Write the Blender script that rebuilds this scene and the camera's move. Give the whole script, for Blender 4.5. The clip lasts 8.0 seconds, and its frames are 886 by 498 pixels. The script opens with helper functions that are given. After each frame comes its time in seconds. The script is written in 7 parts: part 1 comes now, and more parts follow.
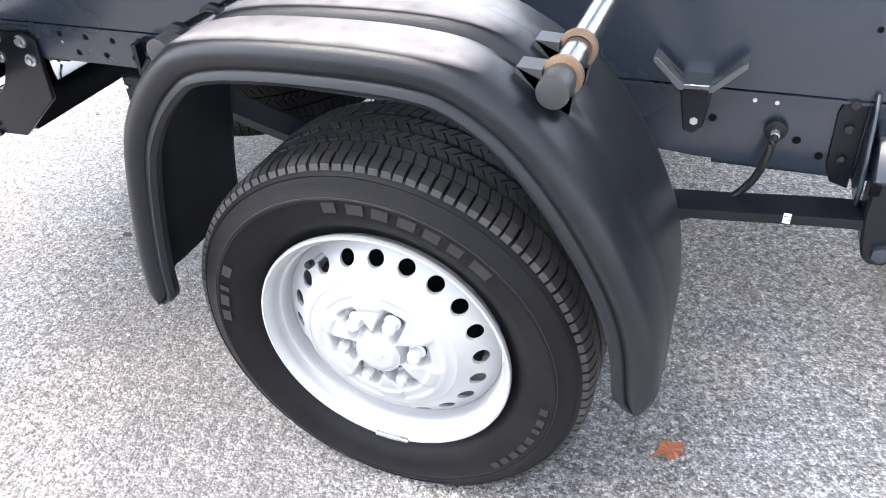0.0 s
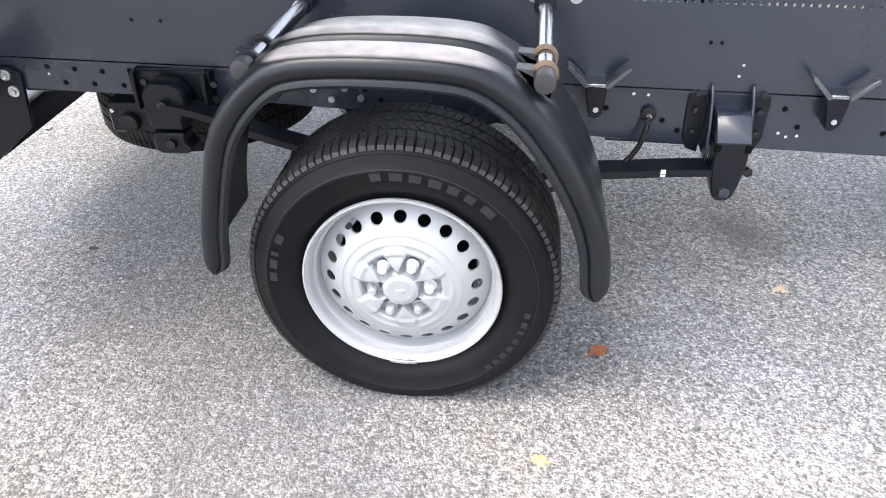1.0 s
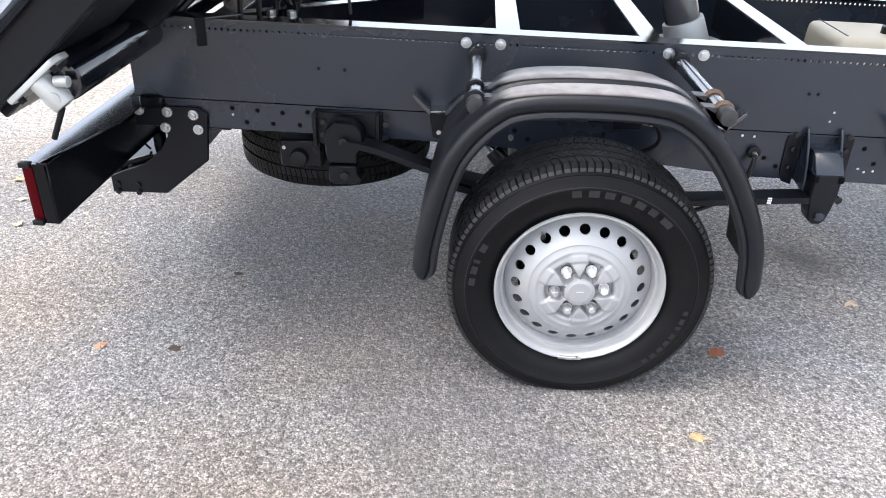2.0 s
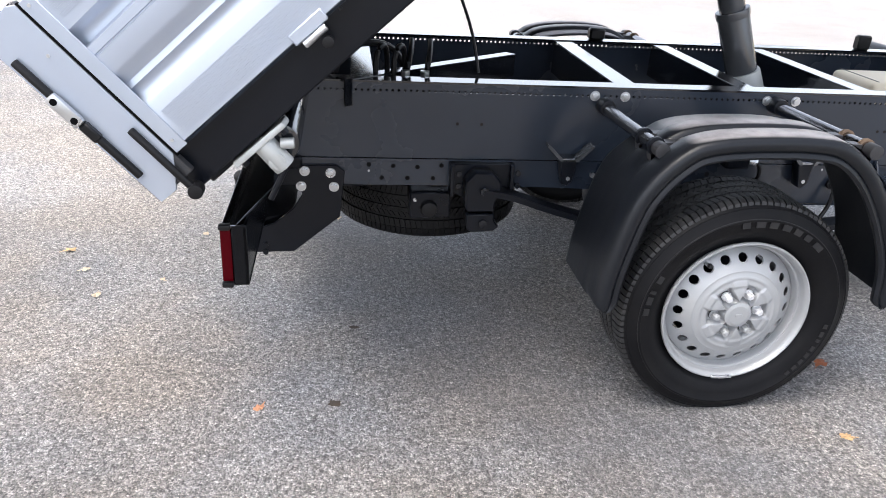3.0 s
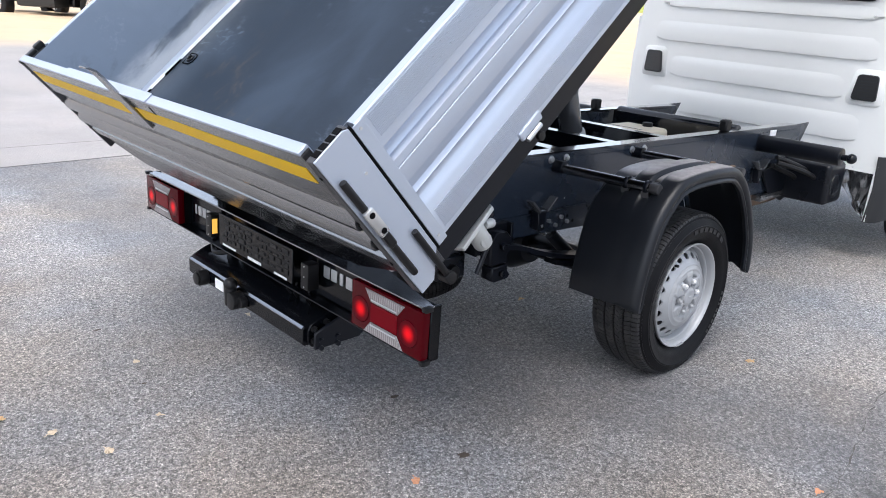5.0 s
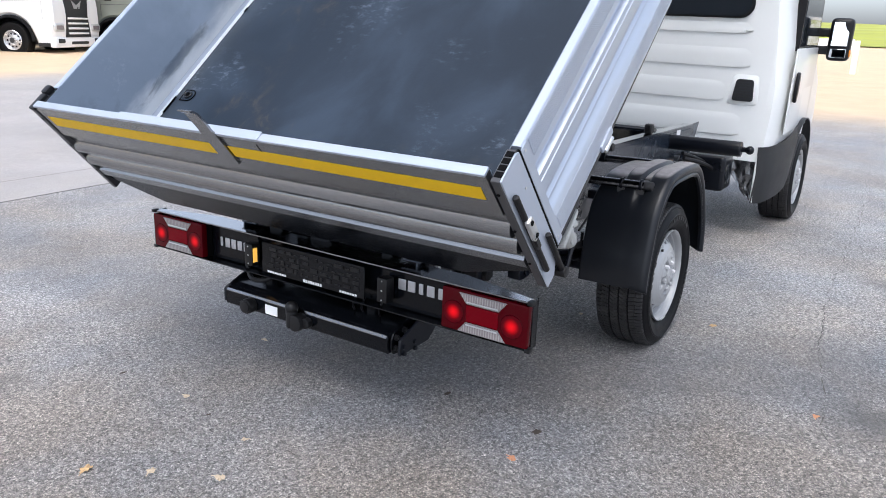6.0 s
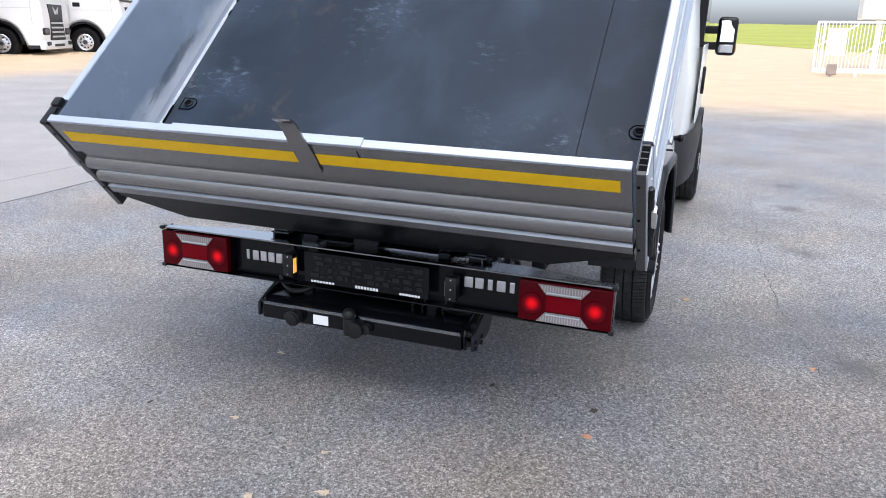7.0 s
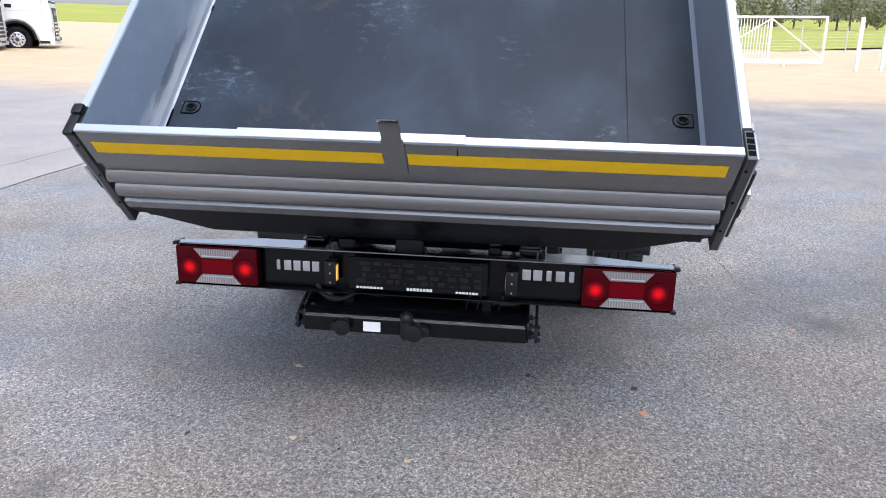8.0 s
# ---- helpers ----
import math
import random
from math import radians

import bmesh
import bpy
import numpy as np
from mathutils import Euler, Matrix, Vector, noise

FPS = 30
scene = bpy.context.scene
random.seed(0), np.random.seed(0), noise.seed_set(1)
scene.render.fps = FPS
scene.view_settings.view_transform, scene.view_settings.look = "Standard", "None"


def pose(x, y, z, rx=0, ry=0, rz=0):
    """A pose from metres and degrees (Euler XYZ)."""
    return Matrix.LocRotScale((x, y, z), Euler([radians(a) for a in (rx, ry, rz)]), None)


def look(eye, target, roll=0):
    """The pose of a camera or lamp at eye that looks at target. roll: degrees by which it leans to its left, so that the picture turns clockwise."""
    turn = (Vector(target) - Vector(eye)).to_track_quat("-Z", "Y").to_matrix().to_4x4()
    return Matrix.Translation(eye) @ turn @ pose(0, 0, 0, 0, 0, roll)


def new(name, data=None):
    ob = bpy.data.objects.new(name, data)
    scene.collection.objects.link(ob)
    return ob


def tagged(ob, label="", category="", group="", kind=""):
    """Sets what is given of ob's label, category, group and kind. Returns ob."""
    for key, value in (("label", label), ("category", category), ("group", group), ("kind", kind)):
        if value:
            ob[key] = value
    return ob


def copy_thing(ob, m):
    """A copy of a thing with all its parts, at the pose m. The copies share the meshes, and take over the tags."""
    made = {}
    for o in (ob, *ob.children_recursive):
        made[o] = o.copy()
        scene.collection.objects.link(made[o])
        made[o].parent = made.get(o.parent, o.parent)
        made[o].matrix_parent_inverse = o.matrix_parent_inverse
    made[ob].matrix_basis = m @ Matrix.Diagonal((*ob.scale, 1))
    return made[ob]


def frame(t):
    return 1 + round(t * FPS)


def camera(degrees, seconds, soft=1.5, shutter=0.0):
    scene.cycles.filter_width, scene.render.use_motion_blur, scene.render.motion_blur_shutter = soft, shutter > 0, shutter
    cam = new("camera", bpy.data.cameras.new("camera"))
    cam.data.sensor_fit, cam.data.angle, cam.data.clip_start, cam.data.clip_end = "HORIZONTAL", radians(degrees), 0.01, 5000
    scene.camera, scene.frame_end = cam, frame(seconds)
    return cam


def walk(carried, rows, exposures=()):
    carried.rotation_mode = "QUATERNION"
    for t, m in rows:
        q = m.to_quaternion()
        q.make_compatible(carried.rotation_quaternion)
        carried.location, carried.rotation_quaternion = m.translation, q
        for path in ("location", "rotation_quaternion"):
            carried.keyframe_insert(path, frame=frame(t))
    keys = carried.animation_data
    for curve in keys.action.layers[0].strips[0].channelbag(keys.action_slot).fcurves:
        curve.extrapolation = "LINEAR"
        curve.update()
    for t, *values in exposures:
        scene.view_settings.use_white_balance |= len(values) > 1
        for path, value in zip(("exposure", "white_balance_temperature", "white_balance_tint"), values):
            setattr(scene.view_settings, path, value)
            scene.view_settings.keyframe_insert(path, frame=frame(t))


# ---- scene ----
cam = camera(61.3, 8.0, soft=0.95)
PATH = [
    (0, (0.46, -0.767, 1.134), (-0.177, 0.725, -0.035), -4.8),
    (0.5, (0.315, -1.005, 1.224), (-0.034, 0.576, 0.05), -3.0),
    (1, (0.256, -1.255, 1.273), (0.055, 0.39, 0.153), -0.8),
    (1.5, (0.078, -1.44, 1.3), (-0.06, 0.263, 0.261), 0.6),
    (2, (-0.269, -1.618, 1.313), (-0.338, 0.131, 0.344), 1.5),
    (2.2, (-0.416, -1.633, 1.299), (-0.441, 0.13, 0.356), 1.7),
    (3.3, (-1.307, -1.72, 1.325), (-0.894, 0.067, 0.528), 2.4),
    (3.5, (-1.475, -1.688, 1.317), (-0.934, 0.075, 0.543), 2.4),
    (4, (-1.838, -1.551, 1.328), (-1.025, 0.127, 0.604), 2.8),
    (4.5, (-2.237, -1.458, 1.333), (-1.147, 0.079, 0.664), 3.1),
    (4.7, (-2.39, -1.425, 1.36), (-1.205, 0.049, 0.711), 3.1),
    (5.8, (-3.164, -1.019, 1.365), (-1.603, 0.095, 0.799), 1.6),
    (6, (-3.317, -0.933, 1.398), (-1.71, 0.114, 0.831), 1.2),
    (6.5, (-3.549, -0.612, 1.387), (-1.833, 0.25, 0.827), 0.9),
    (7, (-3.731, -0.258, 1.401), (-1.931, 0.408, 0.837), 0.7),
    (7.5, (-3.915, 0.118, 1.421), (-2.054, 0.576, 0.85), 0.5),
    (8, (-3.902, 0.507, 1.394), (-2.001, 0.751, 0.823), 0.3),
]
EXPOSURES = [(0.0, 3.02, 6450, 9), (0.5, 2.86, 6450, 9), (1.0, 2.66, 6480, 9), (2.0, 2.20, 6500, 9), (3.5, 1.78, 6450, 9), (4.5, 1.58, 6250, 9), (6.0, 1.34, 6080, 9), (8.0, 1.28, 5980, 10)]
walk(cam, [(t, look(eye, target, roll)) for t, eye, target, roll in PATH], EXPOSURES)

# ---- world, sun, exposure ----
SUN_DIR = Vector((-0.42, -0.16, 1.0)).normalized()
world = bpy.data.worlds.new("sky")
scene.world = world
world.use_nodes = True
wn = world.node_tree.nodes
sky = wn.new("ShaderNodeTexSky")
sky.sky_type = 'NISHITA'
sky.sun_disc = False
sky.sun_elevation = math.asin(SUN_DIR.z)
sky.sun_rotation = math.atan2(SUN_DIR.x, SUN_DIR.y)
sky.air_density, sky.dust_density, sky.ozone_density = 0.7, 3.0, 0.6
wn["Background"].inputs["Strength"].default_value = 0.15
haze = wn.new("ShaderNodeHueSaturation")
haze.inputs["Saturation"].default_value = 0.45
world.node_tree.links.new(sky.outputs[0], haze.inputs["Color"])
world.node_tree.links.new(haze.outputs[0], wn["Background"].inputs["Color"])
sun_data = bpy.data.lights.new("sun", 'SUN')
sun_data.energy, sun_data.angle, sun_data.color = 0.42, radians(36), (1.0, 0.91, 0.81)
sun = new("sun", sun_data)
sun.matrix_world = look((0, 0, 20), Vector((0, 0, 20)) - SUN_DIR)


# ---- materials ----
def mat(name, color, rough=0.5, metal=0.0, coat=0.0, var=0.15, scale=6.0, bump=0.0, bscale=300.0, rvar=0.1, dirt=None, dirt_amt=0.0, dscale=2.5, spec=0.5):
    """Painted or raw surface: two scales of colour change, gloss change, fine relief and patches of dirt."""
    m = bpy.data.materials.new(name)
    m.use_nodes = True
    nt = m.node_tree
    n, l = nt.nodes, nt.links
    b = n["Principled BSDF"]
    b.inputs["Metallic"].default_value = metal
    b.inputs["Coat Weight"].default_value = coat
    b.inputs["Coat Roughness"].default_value = 0.12
    b.inputs["Specular IOR Level"].default_value = spec
    tc = n.new("ShaderNodeTexCoord")
    big = n.new("ShaderNodeTexNoise")
    big.inputs["Scale"].default_value, big.inputs["Detail"].default_value = scale, 5
    l.new(tc.outputs["Object"], big.inputs["Vector"])
    fine = n.new("ShaderNodeTexNoise")
    fine.inputs["Scale"].default_value, fine.inputs["Detail"].default_value = bscale, 3
    l.new(tc.outputs["Object"], fine.inputs["Vector"])
    mix = n.new("ShaderNodeMix")
    mix.data_type = 'RGBA'
    lo = [max(0, c * (1 - var)) for c in color]
    hi = [min(1, c * (1 + var)) for c in color]
    mix.inputs[6].default_value, mix.inputs[7].default_value = (*lo, 1), (*hi, 1)
    l.new(big.outputs["Fac"], mix.inputs[0])
    out = mix.outputs[2]
    if dirt:
        dn = n.new("ShaderNodeTexNoise")
        dn.inputs["Scale"].default_value, dn.inputs["Detail"].default_value, dn.inputs["Roughness"].default_value = dscale, 9, 0.68
        l.new(tc.outputs["Object"], dn.inputs["Vector"])
        rp = n.new("ShaderNodeMapRange")
        rp.inputs[1].default_value, rp.inputs[2].default_value, rp.inputs[4].default_value = 0.48, 0.72, dirt_amt
        l.new(dn.outputs["Fac"], rp.inputs[0])
        mx = n.new("ShaderNodeMix")
        mx.data_type = 'RGBA'
        mx.inputs[7].default_value = (*dirt, 1)
        l.new(rp.outputs[0], mx.inputs[0])
        l.new(out, mx.inputs[6])
        out = mx.outputs[2]
    l.new(out, b.inputs["Base Color"])
    rr = n.new("ShaderNodeMapRange")
    rr.inputs[3].default_value, rr.inputs[4].default_value = max(0.02, rough - rvar), min(1, rough + rvar)
    l.new(big.outputs["Fac"], rr.inputs[0])
    l.new(rr.outputs[0], b.inputs["Roughness"])
    if bump:
        bp = n.new("ShaderNodeBump")
        bp.inputs["Strength"].default_value, bp.inputs["Distance"].default_value = bump, 0.002
        l.new(fine.outputs["Fac"], bp.inputs["Height"])
        l.new(bp.outputs[0], b.inputs["Normal"])
    return m


def asphalt_mat():
    m = bpy.data.materials.new("worn_asphalt")
    m.use_nodes = True
    nt = m.node_tree
    n, l = nt.nodes, nt.links
    b = n["Principled BSDF"]
    b.inputs["Roughness"].default_value = 0.62
    geo = n.new("ShaderNodeNewGeometry")
    vor = n.new("ShaderNodeTexVoronoi")
    vor.inputs["Scale"].default_value = 235
    l.new(geo.outputs["Position"], vor.inputs["Vector"])
    bw = n.new("ShaderNodeSeparateColor")
    l.new(vor.outputs["Color"], bw.inputs[0])
    ramp = n.new("ShaderNodeValToRGB")
    e = ramp.color_ramp.elements
    e[0].position, e[0].color = 0.05, (0.155, 0.155, 0.16, 1)
    e[1].position, e[1].color = 0.97, (0.425, 0.413, 0.40, 1)
    for p, c in ((0.35, (0.218, 0.215, 0.215, 1)), (0.75, (0.332, 0.325, 0.317, 1))):
        s = e.new(p)
        s.color = c
    l.new(bw.outputs[0], ramp.inputs[0])
    # dark binder between the stones
    gap = n.new("ShaderNodeMapRange")
    gap.inputs[1].default_value, gap.inputs[2].default_value, gap.inputs[3].default_value, gap.inputs[4].default_value = 0.25, 0.75, 1.04, 0.72
    l.new(vor.outputs["Distance"], gap.inputs[0])
    stone = n.new("ShaderNodeMix")
    stone.data_type, stone.blend_type = 'RGBA', 'MULTIPLY'
    stone.inputs[0].default_value = 1
    l.new(ramp.outputs[0], stone.inputs[6])
    l.new(gap.outputs[0], stone.inputs[7])
    big = n.new("ShaderNodeTexNoise")
    big.inputs["Scale"].default_value, big.inputs["Detail"].default_value, big.inputs["Roughness"].default_value = 0.9, 8, 0.6
    l.new(geo.outputs["Position"], big.inputs["Vector"])
    r1 = n.new("ShaderNodeMapRange")
    r1.inputs[1].default_value, r1.inputs[2].default_value, r1.inputs[3].default_value, r1.inputs[4].default_value = 0.3, 0.7, 0.70, 1.13
    l.new(big.outputs["Fac"], r1.inputs[0])
    mul = n.new("ShaderNodeMix")
    mul.data_type, mul.blend_type = 'RGBA', 'MULTIPLY'
    mul.inputs[0].default_value = 1
    l.new(stone.outputs[2], mul.inputs[6])
    l.new(r1.outputs[0], mul.inputs[7])
    # larger stones among the grit
    vor2 = n.new("ShaderNodeTexVoronoi")
    vor2.inputs["Scale"].default_value = 128
    l.new(geo.outputs["Position"], vor2.inputs["Vector"])
    bw2 = n.new("ShaderNodeSeparateColor")
    l.new(vor2.outputs["Color"], bw2.inputs[0])
    sr2 = n.new("ShaderNodeMapRange")
    sr2.inputs[3].default_value, sr2.inputs[4].default_value = 0.64, 1.38
    l.new(bw2.outputs[1], sr2.inputs[0])
    m2 = n.new("ShaderNodeMix")
    m2.data_type, m2.blend_type = 'RGBA', 'MULTIPLY'
    m2.inputs[0].default_value = 1
    l.new(mul.outputs[2], m2.inputs[6])
    l.new(sr2.outputs[0], m2.inputs[7])
    mul = m2
    # dark pits between the stones and clumps a hand across
    for sc, p0, p1, lo_, hi_ in ((95, 0.35, 0.60, 0.60, 1.20), (54, 0.34, 0.57, 0.44, 1.18), (11, 0.33, 0.67, 0.91, 1.09)):
        cl = n.new("ShaderNodeTexNoise")
        cl.inputs["Scale"].default_value, cl.inputs["Detail"].default_value, cl.inputs["Roughness"].default_value = sc, 5, 0.7
        l.new(geo.outputs["Position"], cl.inputs["Vector"])
        cr = n.new("ShaderNodeMapRange")
        cr.inputs[1].default_value, cr.inputs[2].default_value, cr.inputs[3].default_value, cr.inputs[4].default_value = p0, p1, lo_, hi_
        l.new(cl.outputs["Fac"], cr.inputs[0])
        mm = n.new("ShaderNodeMix")
        mm.data_type, mm.blend_type = 'RGBA', 'MULTIPLY'
        mm.inputs[0].default_value = 1
        l.new(mul.outputs[2], mm.inputs[6])
        l.new(cr.outputs[0], mm.inputs[7])
        mul = mm
        if sc == 95:
            clump = cl
    # oil and damp blotches with their own outlines
    st = n.new("ShaderNodeTexNoise")
    st.inputs["Scale"].default_value, st.inputs["Detail"].default_value = 0.55, 4
    mp = n.new("ShaderNodeMapping")
    mp.inputs["Location"].default_value = (3.1, 7.7, 0)
    l.new(geo.outputs["Position"], mp.inputs["Vector"])
    l.new(mp.outputs[0], st.inputs["Vector"])
    r2 = n.new("ShaderNodeMapRange")
    r2.inputs[1].default_value, r2.inputs[2].default_value, r2.inputs[3].default_value, r2.inputs[4].default_value = 0.62, 0.72, 0, 0.35
    l.new(st.outputs["Fac"], r2.inputs[0])
    mx = n.new("ShaderNodeMix")
    mx.data_type = 'RGBA'
    mx.inputs[7].default_value = (0.10, 0.10, 0.10, 1)
    l.new(r2.outputs[0], mx.inputs[0])
    l.new(mul.outputs[2], mx.inputs[6])
    spots = ((-2.05, 2.03, 0.16), (1.566, -0.878, 0.2), (2.974, -0.864, 0.2), (4.0, -0.88, 0.2), (0.95, 0.80, 0.22), (-0.3, -0.9, 0.25), (2.3, -2.6, 0.4), (-3.3, 1.6, 0.3))
    dn = n.new("ShaderNodeTexNoise")
    dn.inputs["Scale"].default_value, dn.inputs["Detail"].default_value = 9, 5
    l.new(geo.outputs["Position"], dn.inputs["Vector"])
    for sx, sy, sr in spots:
        dist = n.new("ShaderNodeVectorMath")
        dist.operation = 'DISTANCE'
        l.new(geo.outputs["Position"], dist.inputs[0])
        dist.inputs[1].default_value = (sx, sy, 0)
        jag = n.new("ShaderNodeMath")
        jag.operation = 'MULTIPLY_ADD'
        l.new(dn.outputs["Fac"], jag.inputs[0])
        jag.inputs[1].default_value = sr * 1.3
        l.new(dist.outputs["Value"], jag.inputs[2])
        rg = n.new("ShaderNodeMapRange")
        rg.inputs[1].default_value, rg.inputs[2].default_value, rg.inputs[3].default_value, rg.inputs[4].default_value = sr * 0.7, sr * 1.5, 0.7, 0
        l.new(jag.outputs[0], rg.inputs[0])
        k = n.new("ShaderNodeMix")
        k.data_type = 'RGBA'
        k.inputs[7].default_value = (0.07, 0.07, 0.07, 1)
        l.new(rg.outputs[0], k.inputs[0])
        l.new(mx.outputs[2], k.inputs[6])
        mx = k

    def mth(op, a, c):
        k = n.new("ShaderNodeMath")
        k.operation = op
        for i, v in enumerate((a, c)):
            if isinstance(v, (int, float)):
                k.inputs[i].default_value = v
            else:
                l.new(v, k.inputs[i])
        return k.outputs[0]

    def fade(v, a, c):
        r = n.new("ShaderNodeMapRange")
        r.interpolation_type = 'SMOOTHSTEP'
        r.inputs[1].default_value, r.inputs[2].default_value = a, c
        l.new(v, r.inputs[0])
        return r.outputs[0]

    # dark band sweeps round the tail: the truck's shade painted in, with tyre scrub
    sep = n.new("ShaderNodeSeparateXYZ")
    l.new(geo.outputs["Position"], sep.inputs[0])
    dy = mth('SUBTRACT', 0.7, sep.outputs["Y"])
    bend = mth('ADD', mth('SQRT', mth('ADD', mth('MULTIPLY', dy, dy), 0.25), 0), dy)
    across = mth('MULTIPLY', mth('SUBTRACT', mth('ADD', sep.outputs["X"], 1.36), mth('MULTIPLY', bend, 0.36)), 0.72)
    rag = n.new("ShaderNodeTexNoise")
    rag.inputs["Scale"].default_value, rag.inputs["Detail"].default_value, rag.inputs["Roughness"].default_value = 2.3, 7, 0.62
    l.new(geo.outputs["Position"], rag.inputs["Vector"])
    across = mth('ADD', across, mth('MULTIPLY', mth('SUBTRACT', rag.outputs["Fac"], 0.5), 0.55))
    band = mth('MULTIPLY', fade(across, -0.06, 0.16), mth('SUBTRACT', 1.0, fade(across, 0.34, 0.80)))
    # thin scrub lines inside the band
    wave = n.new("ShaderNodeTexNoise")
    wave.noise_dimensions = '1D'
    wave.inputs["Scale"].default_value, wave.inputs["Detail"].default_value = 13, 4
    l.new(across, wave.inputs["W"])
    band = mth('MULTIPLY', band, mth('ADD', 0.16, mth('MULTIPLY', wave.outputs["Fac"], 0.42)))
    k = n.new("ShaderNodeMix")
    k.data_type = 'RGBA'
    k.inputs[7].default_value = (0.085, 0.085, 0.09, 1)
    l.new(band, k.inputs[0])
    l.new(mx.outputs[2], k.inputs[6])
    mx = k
    # warmer and cooler patches at random, a stride across
    hue = n.new("ShaderNodeTexNoise")
    hue.inputs["Scale"].default_value, hue.inputs["Detail"].default_value, hue.inputs["Roughness"].default_value = 1.15, 6, 0.6
    mh = n.new("ShaderNodeMapping")
    mh.inputs["Location"].default_value = (5.3, 1.2, 0)
    l.new(geo.outputs["Position"], mh.inputs["Vector"])
    l.new(mh.outputs[0], hue.inputs["Vector"])
    tone = n.new("ShaderNodeValToRGB")
    te = tone.color_ramp.elements
    te[0].position, te[0].color = 0.32, (0.93, 0.98, 1.06, 1)
    te[1].position, te[1].color = 0.68, (1.10, 1.0, 0.90, 1)
    # warmth of the lit ground behind the tail, painted into the asphalt colour
    warm_tail = mth('MULTIPLY', mth('SUBTRACT', 1.0, fade(across, -0.5, 0.1)), 0.10)
    l.new(mth('ADD', hue.outputs["Fac"], warm_tail), tone.inputs[0])
    tm = n.new("ShaderNodeMix")
    tm.data_type, tm.blend_type = 'RGBA', 'MULTIPLY'
    tm.inputs[0].default_value = 1
    l.new(mx.outputs[2], tm.inputs[6])
    l.new(tone.outputs[0], tm.inputs[7])
    mx = tm
    # smoother pale slabs past the joint, a peach tone across the far yard
    wob = mth('MULTIPLY', big.outputs["Fac"], 1.2)
    slab = mth('GREATER_THAN', mth('SUBTRACT', sep.outputs["Y"], mth('MULTIPLY', sep.outputs["X"], 0.02)), 5.16)
    peach = mth('MAXIMUM', fade(mth('ADD', sep.outputs["X"], wob), 9.6, 14.5), fade(mth('ADD', sep.outputs["Y"], wob), 14.6, 16.8))
    # mask for extra light painted into the ground where the trucks stand and beyond
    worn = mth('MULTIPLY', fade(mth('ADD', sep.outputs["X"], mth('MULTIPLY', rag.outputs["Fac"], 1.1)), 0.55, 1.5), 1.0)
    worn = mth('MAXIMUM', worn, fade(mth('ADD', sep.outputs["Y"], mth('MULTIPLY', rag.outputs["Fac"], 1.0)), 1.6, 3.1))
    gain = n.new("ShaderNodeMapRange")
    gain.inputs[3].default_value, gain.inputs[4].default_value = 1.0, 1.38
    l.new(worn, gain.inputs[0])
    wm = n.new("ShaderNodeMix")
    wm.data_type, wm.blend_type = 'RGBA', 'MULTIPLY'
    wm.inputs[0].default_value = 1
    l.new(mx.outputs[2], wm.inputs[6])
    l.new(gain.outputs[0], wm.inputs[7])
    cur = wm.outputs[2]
    for mask, amount, col in ((slab, 0.70, (0.425, 0.395, 0.375, 1)), (peach, 0.92, (0.68, 0.50, 0.31, 1))):
        k = n.new("ShaderNodeMix")
        k.data_type = 'RGBA'
        tint = n.new("ShaderNodeMix")
        tint.data_type, tint.blend_type = 'RGBA', 'MULTIPLY'
        tint.inputs[0].default_value = 0.4
        tint.inputs[6].default_value = col
        l.new(r1.outputs[0], tint.inputs[7])
        l.new(mth('MULTIPLY', mask, amount), k.inputs[0])
        l.new(cur, k.inputs[6])
        l.new(tint.outputs[2], k.inputs[7])
        cur = k.outputs[2]
    l.new(cur, b.inputs["Base Color"])
    bp = n.new("ShaderNodeBump")
    bp.invert = True
    bp.inputs["Strength"].default_value, bp.inputs["Distance"].default_value = 0.55, 0.004
    l.new(vor.outputs["Distance"], bp.inputs["Height"])
    bp3 = n.new("ShaderNodeBump")
    bp3.invert = True
    bp3.inputs["Strength"].default_value, bp3.inputs["Distance"].default_value = 0.6, 0.006
    l.new(vor2.outputs["Distance"], bp3.inputs["Height"])
    l.new(bp.outputs[0], bp3.inputs["Normal"])
    bp = bp3
    bp2 = n.new("ShaderNodeBump")
    bp2.inputs["Strength"].default_value, bp2.inputs["Distance"].default_value = 0.7, 0.006
    l.new(clump.outputs["Fac"], bp2.inputs["Height"])
    l.new(bp.outputs[0], bp2.inputs["Normal"])
    l.new(bp2.outputs[0], b.inputs["Normal"])
    return m


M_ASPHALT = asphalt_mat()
M_BLACK = mat("black_chassis_paint", (0.0048, 0.006, 0.0095), 0.30, coat=0.05, var=0.3, scale=5, bump=0.10, bscale=220, rvar=0.1, dirt=(0.010, 0.011, 0.014), dirt_amt=0.3, dscale=7, spec=0.25)
M_RAIL = mat("black_rail_paint", (0.0180, 0.0250, 0.0380), 0.27, coat=0.32, var=0.2, scale=3, bump=0.06, bscale=160, rvar=0.06, dirt=(0.020, 0.023, 0.029), dirt_amt=0.2, dscale=3)
M_TAIL = mat("deep_black_paint", (0.0028, 0.0034, 0.005), 0.17, var=0.3, scale=9, bump=0.04, rvar=0.05, dirt=(0.010, 0.010, 0.011), dirt_amt=0.3, dscale=9, spec=0.22)
M_LACQUER = mat("black_lacquer", (0.004, 0.005, 0.008), 0.10, coat=1.0, var=0.2, scale=9, bump=0.03, rvar=0.04, spec=0.5)
